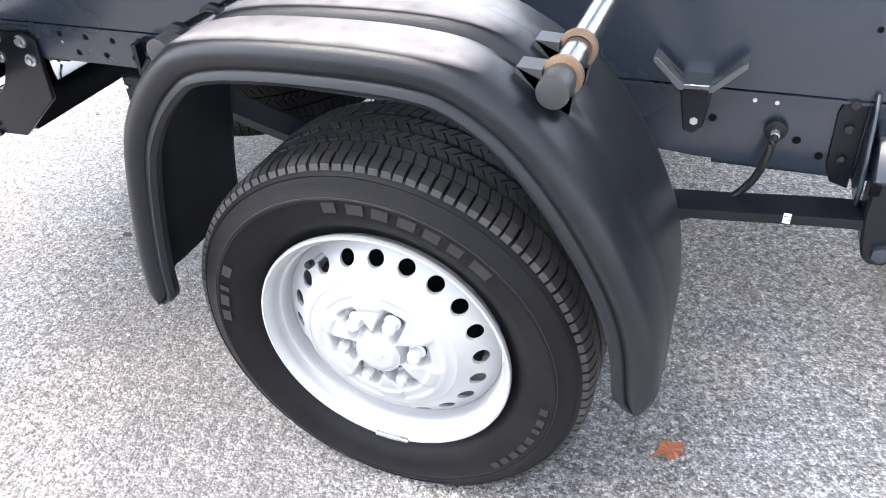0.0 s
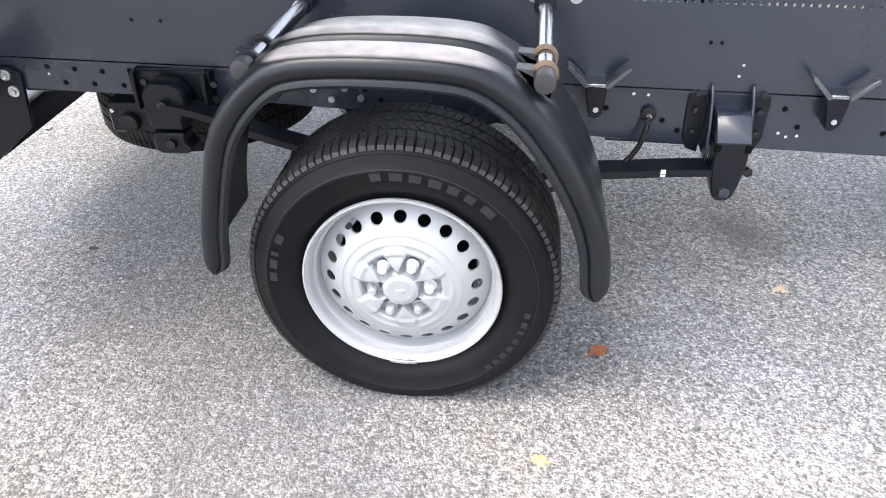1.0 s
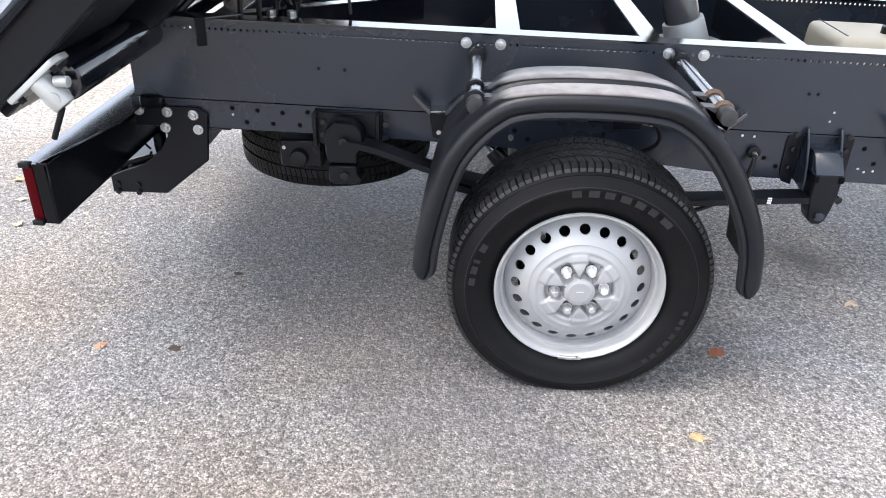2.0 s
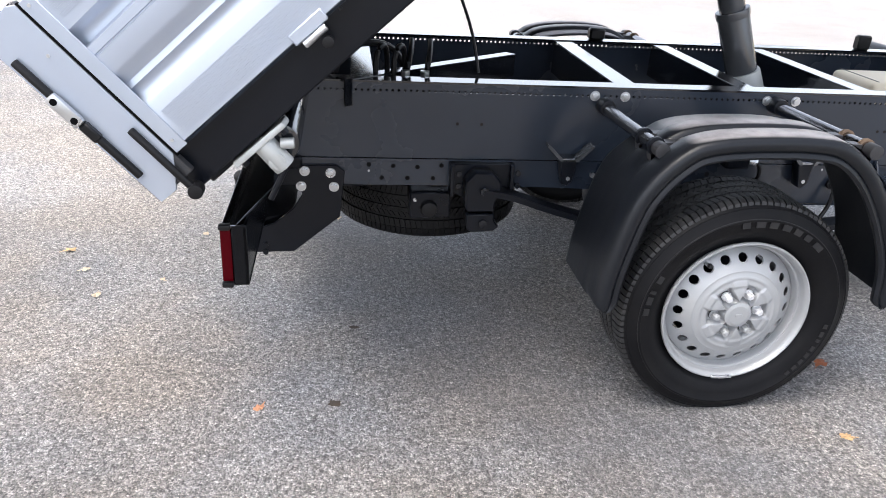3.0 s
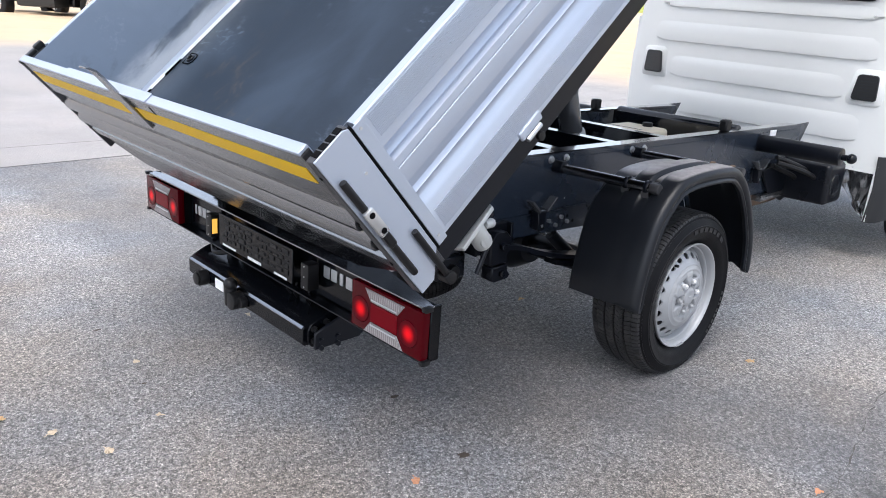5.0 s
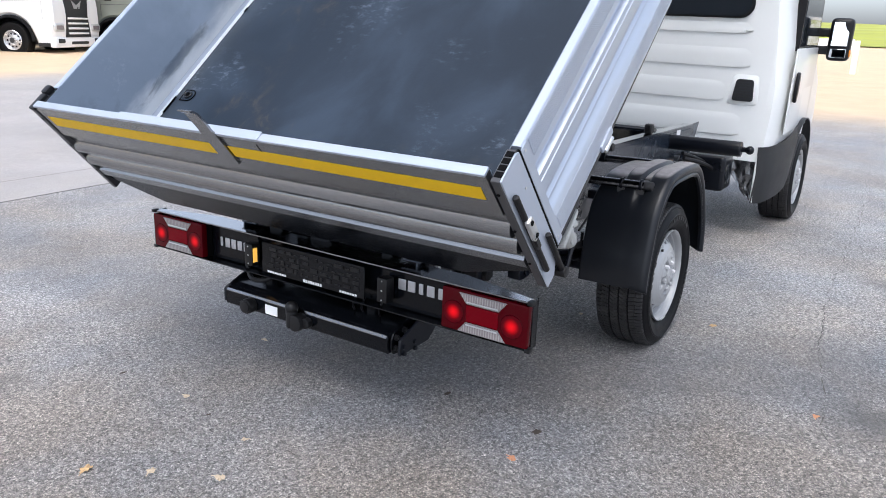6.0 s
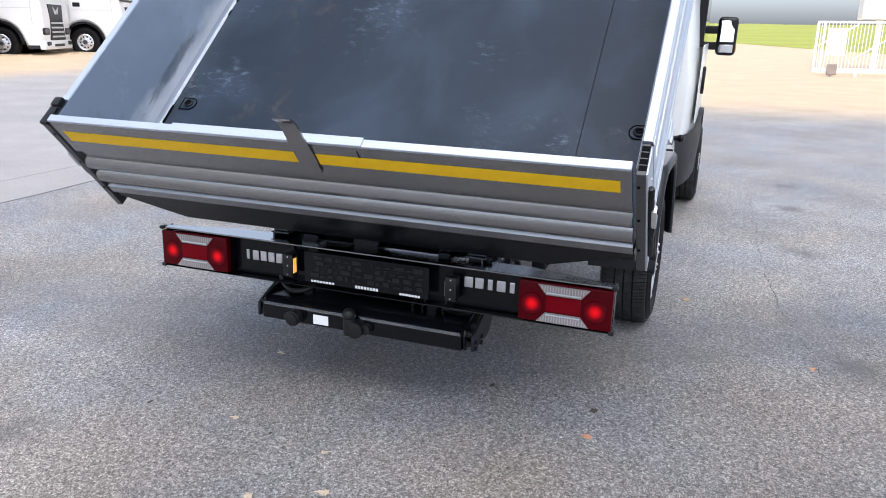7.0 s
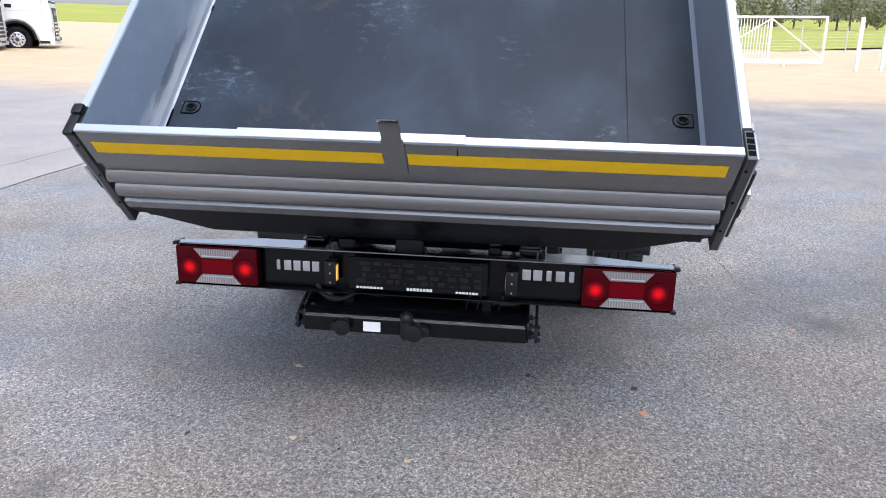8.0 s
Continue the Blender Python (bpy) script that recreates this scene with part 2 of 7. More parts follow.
# grey metal in place of black paint, to give a stronger sky sheen
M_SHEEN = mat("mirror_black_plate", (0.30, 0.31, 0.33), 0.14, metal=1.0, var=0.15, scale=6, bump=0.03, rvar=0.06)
M_BLACK_GLOSS = mat("black_gloss_paint", (0.0045, 0.006, 0.0095), 0.16, coat=0.15, var=0.25, scale=7, bump=0.04, rvar=0.05, dirt=(0.014, 0.015, 0.018), dirt_amt=0.25, dscale=5, spec=0.4)
M_PLASTIC = mat("black_mudguard_plastic", (0.0066, 0.0080, 0.0112), 0.36, coat=0.06, spec=0.30, var=0.2, scale=5, bump=0.14, bscale=420, rvar=0.06, dirt=(0.018, 0.019, 0.022), dirt_amt=0.3, dscale=4)


def dust_and_sheen(m, color, amount, scale=14):
    """Pale colour on the faces that look up: fine dust, and sky sheen painted in."""
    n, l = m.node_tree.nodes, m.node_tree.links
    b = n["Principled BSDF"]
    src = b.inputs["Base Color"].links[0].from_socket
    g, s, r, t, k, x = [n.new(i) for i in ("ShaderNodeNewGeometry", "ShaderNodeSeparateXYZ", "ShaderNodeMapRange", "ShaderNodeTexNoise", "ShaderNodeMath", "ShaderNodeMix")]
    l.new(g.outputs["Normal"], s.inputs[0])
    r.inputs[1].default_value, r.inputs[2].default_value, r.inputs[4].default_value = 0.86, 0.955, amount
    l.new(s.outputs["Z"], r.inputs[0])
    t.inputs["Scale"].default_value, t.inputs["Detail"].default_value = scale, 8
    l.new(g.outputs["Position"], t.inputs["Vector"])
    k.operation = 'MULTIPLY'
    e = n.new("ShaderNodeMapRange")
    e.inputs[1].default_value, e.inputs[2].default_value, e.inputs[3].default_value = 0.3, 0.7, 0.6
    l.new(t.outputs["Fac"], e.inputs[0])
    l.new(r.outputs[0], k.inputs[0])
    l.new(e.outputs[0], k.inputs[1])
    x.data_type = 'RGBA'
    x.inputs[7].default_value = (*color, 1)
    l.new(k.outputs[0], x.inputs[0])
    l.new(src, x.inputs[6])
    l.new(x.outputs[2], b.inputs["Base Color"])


dust_and_sheen(M_PLASTIC, (0.40, 0.37, 0.37), 0.85, 30)
M_RUBBER = mat("tyre_rubber", (0.0055, 0.0055, 0.0066), 0.5, var=0.3, scale=14, bump=0.2, bscale=250, rvar=0.1, dirt=(0.012, 0.0115, 0.011), dirt_amt=0.4, dscale=8, spec=0.14)
M_TREAD = mat("dusty_tread_rubber", (0.022, 0.022, 0.0235), 0.55, var=0.35, scale=25, bump=0.2, bscale=250, dirt=(0.07, 0.066, 0.062), dirt_amt=0.6, dscale=14, spec=0.4)
# tyre rubber darkened by shade painted in; the lorry wheels use it too
M_SPARE = mat("spare_tyre_rubber", (0.0045, 0.0045, 0.0052), 0.5, var=0.3, scale=14, bump=0.2, bscale=250, spec=0.25)
M_RUBBER_MARK = mat("dusty_rubber_mark", (0.0085, 0.0085, 0.0100), 0.5, var=0.3, scale=30, bump=0.2)
M_CAP = mat("grey_rubber_cap", (0.028, 0.028, 0.031), 0.45, var=0.2, scale=40, bump=0.12)
M_RUBBER_CAP = mat("rubber_cap", (0.0065, 0.0065, 0.0075), 0.42, bump=0.12, spec=0.3)
M_RIM = mat("silver_rim_paint", (0.375, 0.382, 0.392), 0.40, metal=0.25, coat=0.1, var=0.06, scale=12, bump=0.05, dirt=(0.45, 0.44, 0.43), dirt_amt=0.3, dscale=14)
M_ALU = mat("brushed_aluminium", (0.49, 0.54, 0.63), 0.42, metal=0.6, var=0.06, scale=3, bump=0.08, bscale=500, dirt=(0.5, 0.5, 0.5), dirt_amt=0.3, dscale=3)
M_POST = mat("dark_steel_post", (0.07, 0.07, 0.075), 0.4, metal=0.4, var=0.2, scale=12, bump=0.1)
M_ALU_DULL = mat("dull_aluminium", (0.265, 0.27, 0.28), 0.22, metal=0.92, var=0.08, scale=3, bump=0.08, bscale=300, dirt=(0.28, 0.28, 0.28), dirt_amt=0.25, dscale=4)
# far skirting: the sky light it catches is put into a paler colour
M_BRIGHT = mat("rubbed_lit_aluminium", (0.84, 0.88, 0.93), 0.35, metal=0.15, var=0.12, scale=14, bump=0.15, bscale=120, dirt=(0.42, 0.49, 0.58), dirt_amt=0.9, dscale=9)
M_ZINC = mat("zinc_plated_steel", (0.62, 0.63, 0.64), 0.3, metal=0.9, var=0.1, scale=40, bump=0.1)
M_NUT = mat("bright_nut_steel", (0.66, 0.66, 0.67), 0.3, metal=0.2, var=0.08, scale=60)
M_STEEL = mat("bare_steel_tube", (0.30, 0.30, 0.31), 0.18, metal=1.0, var=0.15, scale=25, bump=0.1, dirt=(0.22, 0.17, 0.13), dirt_amt=0.3, dscale=20)
M_RUST = mat("rusty_clamp", (0.17, 0.115, 0.078), 0.7, metal=0.3, var=0.4, scale=60, bump=0.4)
M_WHITE = mat("white_cab_paint", (0.78, 0.79, 0.78), 0.3, coat=0.5, var=0.03, scale=2, rvar=0.05)
M_GREY_TRIM = mat("grey_plastic_trim", (0.014, 0.015, 0.017), 0.5, var=0.2, scale=10, bump=0.2)
M_DARK = mat("dark_cavity", (0.002, 0.002, 0.0025), 0.8, spec=0.1)
M_YELLOW = mat("yellow_reflective_tape", (0.78, 0.48, 0.008), 0.45, coat=0.0, spec=0.2, var=0.08, scale=30, bump=0.1, bscale=700)
M_CREAM = mat("cream_plastic_tank", (0.68, 0.60, 0.46), 0.45, var=0.08, scale=8)
M_GALV = mat("galvanised_casting", (0.46, 0.47, 0.46), 0.5, metal=0.4, var=0.15, scale=30, bump=0.3, bscale=150)
M_HYD = mat("grey_hydraulic_ram", (0.085, 0.089, 0.097), 0.20, metal=0.35, coat=0.5, var=0.15, scale=12)
M_LETTER = mat("silver_shape", (0.50, 0.51, 0.53), 0.3, metal=0.7, var=0.05)
M_WHITE_PRINT = mat("white_print", (0.8, 0.8, 0.8), 0.5, var=0.03)


def glass_mat(name, color, rough=0.05, trans=0.0, metal=0.0, spec=0.45):
    m = mat(name, color, rough, metal=metal, coat=0.0, var=0.05, rvar=0.03, spec=spec)
    m.node_tree.nodes["Principled BSDF"].inputs["Transmission Weight"].default_value = trans
    return m


M_RED = glass_mat("red_lamp_lens", (0.062, 0.0003, 0.003), 0.12, spec=0.10)
M_RED_MID = glass_mat("bright_red_lens", (0.14, 0.0004, 0.005), 0.12, spec=0.10)
M_CLEAR = glass_mat("clear_ribbed_lens", (0.30, 0.27, 0.275), 0.10, metal=0.35)
M_RIB = glass_mat("moulded_lens_rib", (0.46, 0.43, 0.43), 0.10, metal=0.35)
M_AMBER = glass_mat("amber_lens", (0.65, 0.24, 0.02), 0.1)
M_AMBER_LIT = glass_mat("lit_amber_lens", (0.65, 0.30, 0.04), 0.1)
_ab = M_AMBER_LIT.node_tree.nodes["Principled BSDF"]
_ab.inputs["Emission Color"].default_value, _ab.inputs["Emission Strength"].default_value = (1.0, 0.55, 0.10, 1), 0.30
M_GLASS = glass_mat("dark_window_glass", (0.02, 0.024, 0.03), 0.04)
M_MIRROR = mat("mirror_glass", (0.85, 0.87, 0.9), 0.03, metal=1.0, var=0.01, rvar=0.01)
M_GLOW = bpy.data.materials.new("lit_red_bulb")
M_GLOW.use_nodes = True
_n, _l = M_GLOW.node_tree.nodes, M_GLOW.node_tree.links
_b = _n["Principled BSDF"]
_b.inputs["Base Color"].default_value = (0.085, 0.0003, 0.004, 1)
_b.inputs["Roughness"].default_value = 0.12
_b.inputs["Specular IOR Level"].default_value = 0.12
_b.inputs["Emission Color"].default_value = (1, 0.004, 0.008, 1)
_tc, _d, _r = _n.new("ShaderNodeTexCoord"), _n.new("ShaderNodeVectorMath"), _n.new("ShaderNodeMapRange")
_d.operation = 'DISTANCE'
_d.inputs[1].default_value = (0.0, 0.5, 0.5)
_r.interpolation_type = 'SMOOTHSTEP'
_r.inputs[1].default_value, _r.inputs[2].default_value, _r.inputs[3].default_value, _r.inputs[4].default_value = 0.0, 0.42, 0.36, 0.0
_l.new(_tc.outputs["Generated"], _d.inputs[0])
_l.new(_d.outputs["Value"], _r.inputs[0])
_l.new(_r.outputs[0], _b.inputs["Emission Strength"])


def worn_sheet(name, base, cloud, scuff, brown, rough, metal=0.0, rubbed_lit=False):
    """Sheet metal with broad cloudy smears, brushed scuffs in patches and faint rust."""
    m = mat(name, base, rough, metal=metal, spec=0.25, var=0.2, scale=1.1, bump=0.12, bscale=90, rvar=0.1)
    n, l = m.node_tree.nodes, m.node_tree.links
    b = n["Principled BSDF"]
    out = b.inputs["Base Color"].links[0].from_socket
    tc = n.new("ShaderNodeTexCoord")

    def noise(scale, stretch, detail, rough_, dist, loc):
        mp = n.new("ShaderNodeMapping")
        mp.inputs["Scale"].default_value = stretch
        mp.inputs["Location"].default_value = loc
        l.new(tc.outputs["Object"], mp.inputs["Vector"])
        s = n.new("ShaderNodeTexNoise")
        s.inputs["Scale"].default_value, s.inputs["Detail"].default_value, s.inputs["Roughness"].default_value, s.inputs["Distortion"].default_value = scale, detail, rough_, dist
        l.new(mp.outputs[0], s.inputs["Vector"])
        return s.outputs["Fac"]

    def ramp(v, a, c, top):
        r = n.new("ShaderNodeMapRange")
        r.interpolation_type = 'SMOOTHSTEP'
        r.inputs[1].default_value, r.inputs[2].default_value, r.inputs[4].default_value = a, c, top
        l.new(v, r.inputs[0])
        return r.outputs[0]

    def times(a, c):
        k = n.new("ShaderNodeMath")
        k.operation = 'MULTIPLY'
        l.new(a, k.inputs[0])
        l.new(c, k.inputs[1])
        return k.outputs[0]

    def layer(src, fac, col):
        x = n.new("ShaderNodeMix")
        x.data_type = 'RGBA'
        x.inputs[7].default_value = (*col, 1)
        l.new(fac, x.inputs[0])
        l.new(src, x.inputs[6])
        return x.outputs[2]
    out = layer(out, ramp(noise(1.7, (1, 1.3, 1), 6, 0.55, 0.4, (2, 5, 0)), 0.40, 0.70, 0.75), cloud)
    out = layer(out, times(ramp(noise(34, (1.0, 0.5, 1), 10, 0.75, 0.15, (7, 1, 0)), 0.50, 0.66, 1.0), ramp(noise(2.4, (1, 1, 1), 3, 0.5, 0.6, (3, 8, 1)), 0.52, 0.66, 0.42)), scuff)
    out = layer(out, times(ramp(noise(11, (0.8, 1, 1), 8, 0.65, 0.5, (1, 2, 4)), 0.50, 0.68, 1.0), ramp(noise(1.9, (1, 1, 1), 3, 0.5, 0.3, (9, 3, 2)), 0.50, 0.68, 0.7)), brown)
    if rubbed_lit:
        # rubbed metal plus light painted bright along the wall foot, one long dark scrape
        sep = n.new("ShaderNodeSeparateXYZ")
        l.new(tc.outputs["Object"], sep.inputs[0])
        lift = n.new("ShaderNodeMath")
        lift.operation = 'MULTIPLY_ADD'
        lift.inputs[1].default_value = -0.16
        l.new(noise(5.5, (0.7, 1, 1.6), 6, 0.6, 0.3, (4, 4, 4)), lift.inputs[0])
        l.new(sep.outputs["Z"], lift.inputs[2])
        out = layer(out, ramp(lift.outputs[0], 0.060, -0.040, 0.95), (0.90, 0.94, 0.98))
        mp = n.new("ShaderNodeMapping")
        mp.vector_type = 'TEXTURE'
        mp.inputs["Location"].default_value, mp.inputs["Scale"].default_value = (0.53, -0.0555, 0.098), (0.34, 1, 0.034)
        l.new(tc.outputs["Object"], mp.inputs["Vector"])
        ln = n.new("ShaderNodeVectorMath")
        ln.operation = 'LENGTH'
        l.new(mp.outputs[0], ln.inputs[0])
        far = n.new("ShaderNodeMath")
        far.operation = 'MULTIPLY_ADD'
        far.inputs[1].default_value = 1.7
        l.new(noise(9, (0.8, 1, 2.5), 7, 0.65, 0.4, (6, 2, 9)), far.inputs[0])
        l.new(ln.outputs["Value"], far.inputs[2])
        out = layer(out, ramp(far.outputs[0], 1.75, 1.15, 0.62), (0.10, 0.125, 0.16))
    l.new(out, b.inputs["Base Color"])
    return m


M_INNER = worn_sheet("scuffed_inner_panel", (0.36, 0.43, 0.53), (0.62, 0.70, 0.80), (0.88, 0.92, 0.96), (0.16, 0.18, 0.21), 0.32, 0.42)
M_INNER_RUBBED_LIT = worn_sheet("rubbed_lit_inner_panel", (0.34, 0.41, 0.51), (0.50, 0.59, 0.71), (0.70, 0.76, 0.84), (0.20, 0.23, 0.28), 0.32, 0.42, rubbed_lit=True)
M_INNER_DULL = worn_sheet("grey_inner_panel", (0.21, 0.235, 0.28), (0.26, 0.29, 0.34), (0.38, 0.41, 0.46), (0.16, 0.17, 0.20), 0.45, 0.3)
M_FLOOR = worn_sheet("scratched_steel_floor", (0.0115, 0.019, 0.031), (0.031, 0.046, 0.070), (0.18, 0.22, 0.28), (0.065, 0.054, 0.042), 0.46)


# ---- mesh helpers ----
def bm_box(x0, x1, y0, y1, z0, z1, bev=0.0, seg=1, bm=None):
    t = bmesh.new()
    bmesh.ops.create_cube(t, size=1)
    for v in t.verts:
        v.co = Vector((x0 + (v.co.x + .5) * (x1 - x0), y0 + (v.co.y + .5) * (y1 - y0), z0 + (v.co.z + .5) * (z1 - z0)))
    if bev:
        bmesh.ops.bevel(t, geom=t.edges[:], offset=bev, segments=seg, affect='EDGES', profile=0.6)
    return merge(bm, t)


def merge(bm, t):
    if bm is None:
        return t
    me = bpy.data.meshes.new("tmp")
    t.to_mesh(me)
    t.free()
    bm.from_mesh(me)
    bpy.data.meshes.remove(me)
    return bm


def bm_cyl(p0, p1, r0, r1=None, seg=20, bev=0.0, bm=None, caps=True):
    p0, p1 = Vector(p0), Vector(p1)
    d = p1 - p0
    t = bmesh.new()
    bmesh.ops.create_cone(t, cap_ends=caps, segments=seg, radius1=r0, radius2=r0 if r1 is None else r1, depth=d.length)
    if bev:
        es = [e for e in t.edges if e.is_valid and len(e.link_faces) == 2 and any(len(f.verts) > 4 for f in e.link_faces)]
        bmesh.ops.bevel(t, geom=es, offset=bev, segments=2, affect='EDGES', profile=0.6)
    bmesh.ops.transform(t, matrix=Matrix.Translation((p0 + p1) / 2) @ d.to_track_quat('Z', 'Y').to_matrix().to_4x4(), verts=t.verts)
    return merge(bm, t)


def bm_lathe(profile, seg=64, center=(0, 0, 0), axis='Y', closed=False, bm=None):
    """Turn (radius, along-axis) pairs round an axis."""
    t = bmesh.new()
    rings = []
    for i in range(seg):
        a = 2 * math.pi * i / seg
        c, s = math.cos(a), math.sin(a)
        ring = []
        for r, h in profile:
            co = {'Y': (r * c, h, r * s), 'Z': (r * c, r * s, h), 'X': (h, r * c, r * s)}[axis]
            ring.append(t.verts.new(Vector(co) + Vector(center)))
        rings.append(ring)
    m = len(profile)
    for i in range(seg):
        a, b = rings[i], rings[(i + 1) % seg]
        for j in range(m if closed else m - 1):
            k = (j + 1) % m
            t.faces.new((a[j], a[k], b[k], b[j]))
    bmesh.ops.recalc_face_normals(t, faces=t.faces)
    return merge(bm, t)


def bm_extrude(pts, plane, d0, d1, bev=0.0, bm=None):
    """A flat outline given in a plane ('XZ', 'XY', 'YZ'), pulled out from d0 to d1."""
    t = bmesh.new()

    def co(a, b, d):
        return {'XZ': (a, d, b), 'XY': (a, b, d), 'YZ': (d, a, b)}[plane]
    lo = [t.verts.new(co(a, b, d0)) for a, b in pts]
    hi = [t.verts.new(co(a, b, d1)) for a, b in pts]
    t.faces.new(lo)
    t.faces.new(hi)
    for i in range(len(pts)):
        j = (i + 1) % len(pts)
        t.faces.new((lo[i], lo[j], hi[j], hi[i]))
    bmesh.ops.recalc_face_normals(t, faces=t.faces)
    if bev:
        bmesh.ops.bevel(t, geom=t.edges[:], offset=bev, segments=1, affect='EDGES')
    return merge(bm, t)


def bm_strip(outline, plane, d0, d1, thick=0.0, bm=None):
    """An open line of points pulled out along the third axis into a sheet."""
    t = bmesh.new()

    def co(a, b, d):
        return {'XZ': (a, d, b), 'XY': (a, b, d), 'YZ': (d, a, b)}[plane]
    lo = [t.verts.new(co(a, b, d0)) for a, b in outline]
    hi = [t.verts.new(co(a, b, d1)) for a, b in outline]
    for i in range(len(outline) - 1):
        t.faces.new((lo[i], lo[i + 1], hi[i + 1], hi[i]))
    if thick:
        bmesh.ops.recalc_face_normals(t, faces=t.faces)
        bmesh.ops.solidify(t, geom=t.faces[:], thickness=thick)
    bmesh.ops.recalc_face_normals(t, faces=t.faces)
    return merge(bm, t)


def smooth_line(pts, rounds=2, closed=False):
    pts = [Vector(p) for p in pts]
    for _ in range(rounds):
        out = [] if closed else [pts[0]]
        n = len(pts)
        for i in range(n if closed else n - 1):
            a, b = pts[i], pts[(i + 1) % n]
            out += [a * .75 + b * .25, a * .25 + b * .75]
        if not closed:
            out.append(pts[-1])
        pts = out
    return pts


def bm_tube(pts, r, seg=10, rounds=2, bm=None):
    """A round cable or rod along a bent line."""
    pts = smooth_line(pts, rounds)
    t = bmesh.new()
    rings = []
    up = Vector((0.3, 0.5, 0.81))
    for i, p in enumerate(pts):
        d = (pts[min(i + 1, len(pts) - 1)] - pts[max(i - 1, 0)]).normalized()
        a = d.cross(up).normalized()
        b = d.cross(a)
        rings.append([t.verts.new(p + r * (a * math.cos(k * 2 * math.pi / seg) + b * math.sin(k * 2 * math.pi / seg))) for k in range(seg)])
    for i in range(len(rings) - 1):
        for k in range(seg):
            t.faces.new((rings[i][k], rings[i][(k + 1) % seg], rings[i + 1][(k + 1) % seg], rings[i + 1][k]))
    t.faces.new(rings[0])
    t.faces.new(rings[-1])
    bmesh.ops.recalc_face_normals(t, faces=t.faces)
    return merge(bm, t)


def bm_holes(x0, x1, z0, z1, n, r, y0, y1, zc=None, k=8, bm=None):
    """An upright plate from x0 to x1 with a row of n round holes right through it."""
    t = bmesh.new()
    w = (x1 - x0) / n
    zc = (z0 + z1) / 2 if zc is None else zc
    for i in range(n):
        cx = x0 + (i + .5) * w
        sq = []
        for j in range(k):
            a = 2 * math.pi * (j + .5) / k
            c, s = math.cos(a), math.sin(a)
            f = 1 / max(abs(c), abs(s))
            sq.append((cx + c * f * w / 2, (zc + s * f * ((z1 - zc) if s > 0 else (zc - z0)))))
        rd = [(cx + r * math.cos(2 * math.pi * (j + .5) / k), zc + r * math.sin(2 * math.pi * (j + .5) / k)) for j in range(k)]
        for y in (y0, y1):
            a = [t.verts.new((p, y, q)) for p, q in sq]
            b = [t.verts.new((p, y, q)) for p, q in rd]
            for j in range(k):
                t.faces.new((a[j], a[(j + 1) % k], b[(j + 1) % k], b[j]))
            # corner fillers keep the plate square
            if y == y0:
                first = b
        for j in range(k):
            t.faces.new((first[j], first[(j + 1) % k], b[(j + 1) % k], b[j]))
        cs = [(cx - w / 2, z0), (cx + w / 2, z0), (cx + w / 2, z1), (cx - w / 2, z1)]
        for q, (px, pz) in enumerate(cs):
            near = ((4, 5), (7, 6), (0, 1), (3, 2))[q]
            for y in (y0, y1):
                tri = [t.verts.new((px, y, pz))] + [t.verts.new((sq[j][0], y, sq[j][1])) for j in near]
                try:
                    t.faces.new(tri)
                except ValueError:
                    pass
    bmesh.ops.remove_doubles(t, verts=t.verts, dist=1e-5)
    bmesh.ops.recalc_face_normals(t, faces=t.faces)
    return merge(bm, t)


def part(name, bm, material, parent=None, label="", at=None, smooth=40):
    me = bpy.data.meshes.new(name)
    bm.to_mesh(me)
    bm.free()
    me.materials.append(material)
    if smooth:
        me.polygons.foreach_set("use_smooth", [True] * len(me.polygons))
        me.set_sharp_from_angle(angle=radians(smooth))
    ob = new(name, me)
    if parent is not None:
        ob.parent = parent
    if at is not None:
        ob.matrix_basis = at
    if label:
        tagged(ob, label)
    return ob


def thing(name, label, category, at=(0, 0, 0), group=""):
    ob = new(name)
    ob.location = at
    ob.empty_display_size = 0.1
    return tagged(ob, label, category, group)


# ---- ground ----
def build_ground():
    # flat under the truck, rising gently past the joint
    bm = bmesh.new()
    rows = [[bm.verts.new((x, y, z)) for x in (-1500, 1500)] for y, z in ((-1500, 0), (6, 0), (8, 0.02), (21, 0.5), (26, 0.56), (120, 3.0), (1500, 5.0))]
    for a, b in zip(rows, rows[1:]):
        bm.faces.new((a[0], a[1], b[1], b[0]))
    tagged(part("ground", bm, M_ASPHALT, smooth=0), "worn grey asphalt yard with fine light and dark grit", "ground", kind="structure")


build_ground()

# ---- the tipper truck ----
CY = 0.935                                   # middle of the truck
SPRUNG = pose(0, 0, 0, 0.7, 1.05, 0)         # the frame leans a little and rakes to the front
BODY = Matrix.Translation((-1.425, 0, 0.813)) @ pose(0, 0, 0, 0.7, 0, 0) @ pose(0, 0, 0, 0, -41.2, 0)
TRUCK = thing("tipper_truck", "white light tipper truck with black chassis and raised aluminium tipping body", "truck")
MIRROR_Y = Matrix.Translation((0, 2 * CY, 0)) @ Matrix.Diagonal((1, -1, 1, 1))


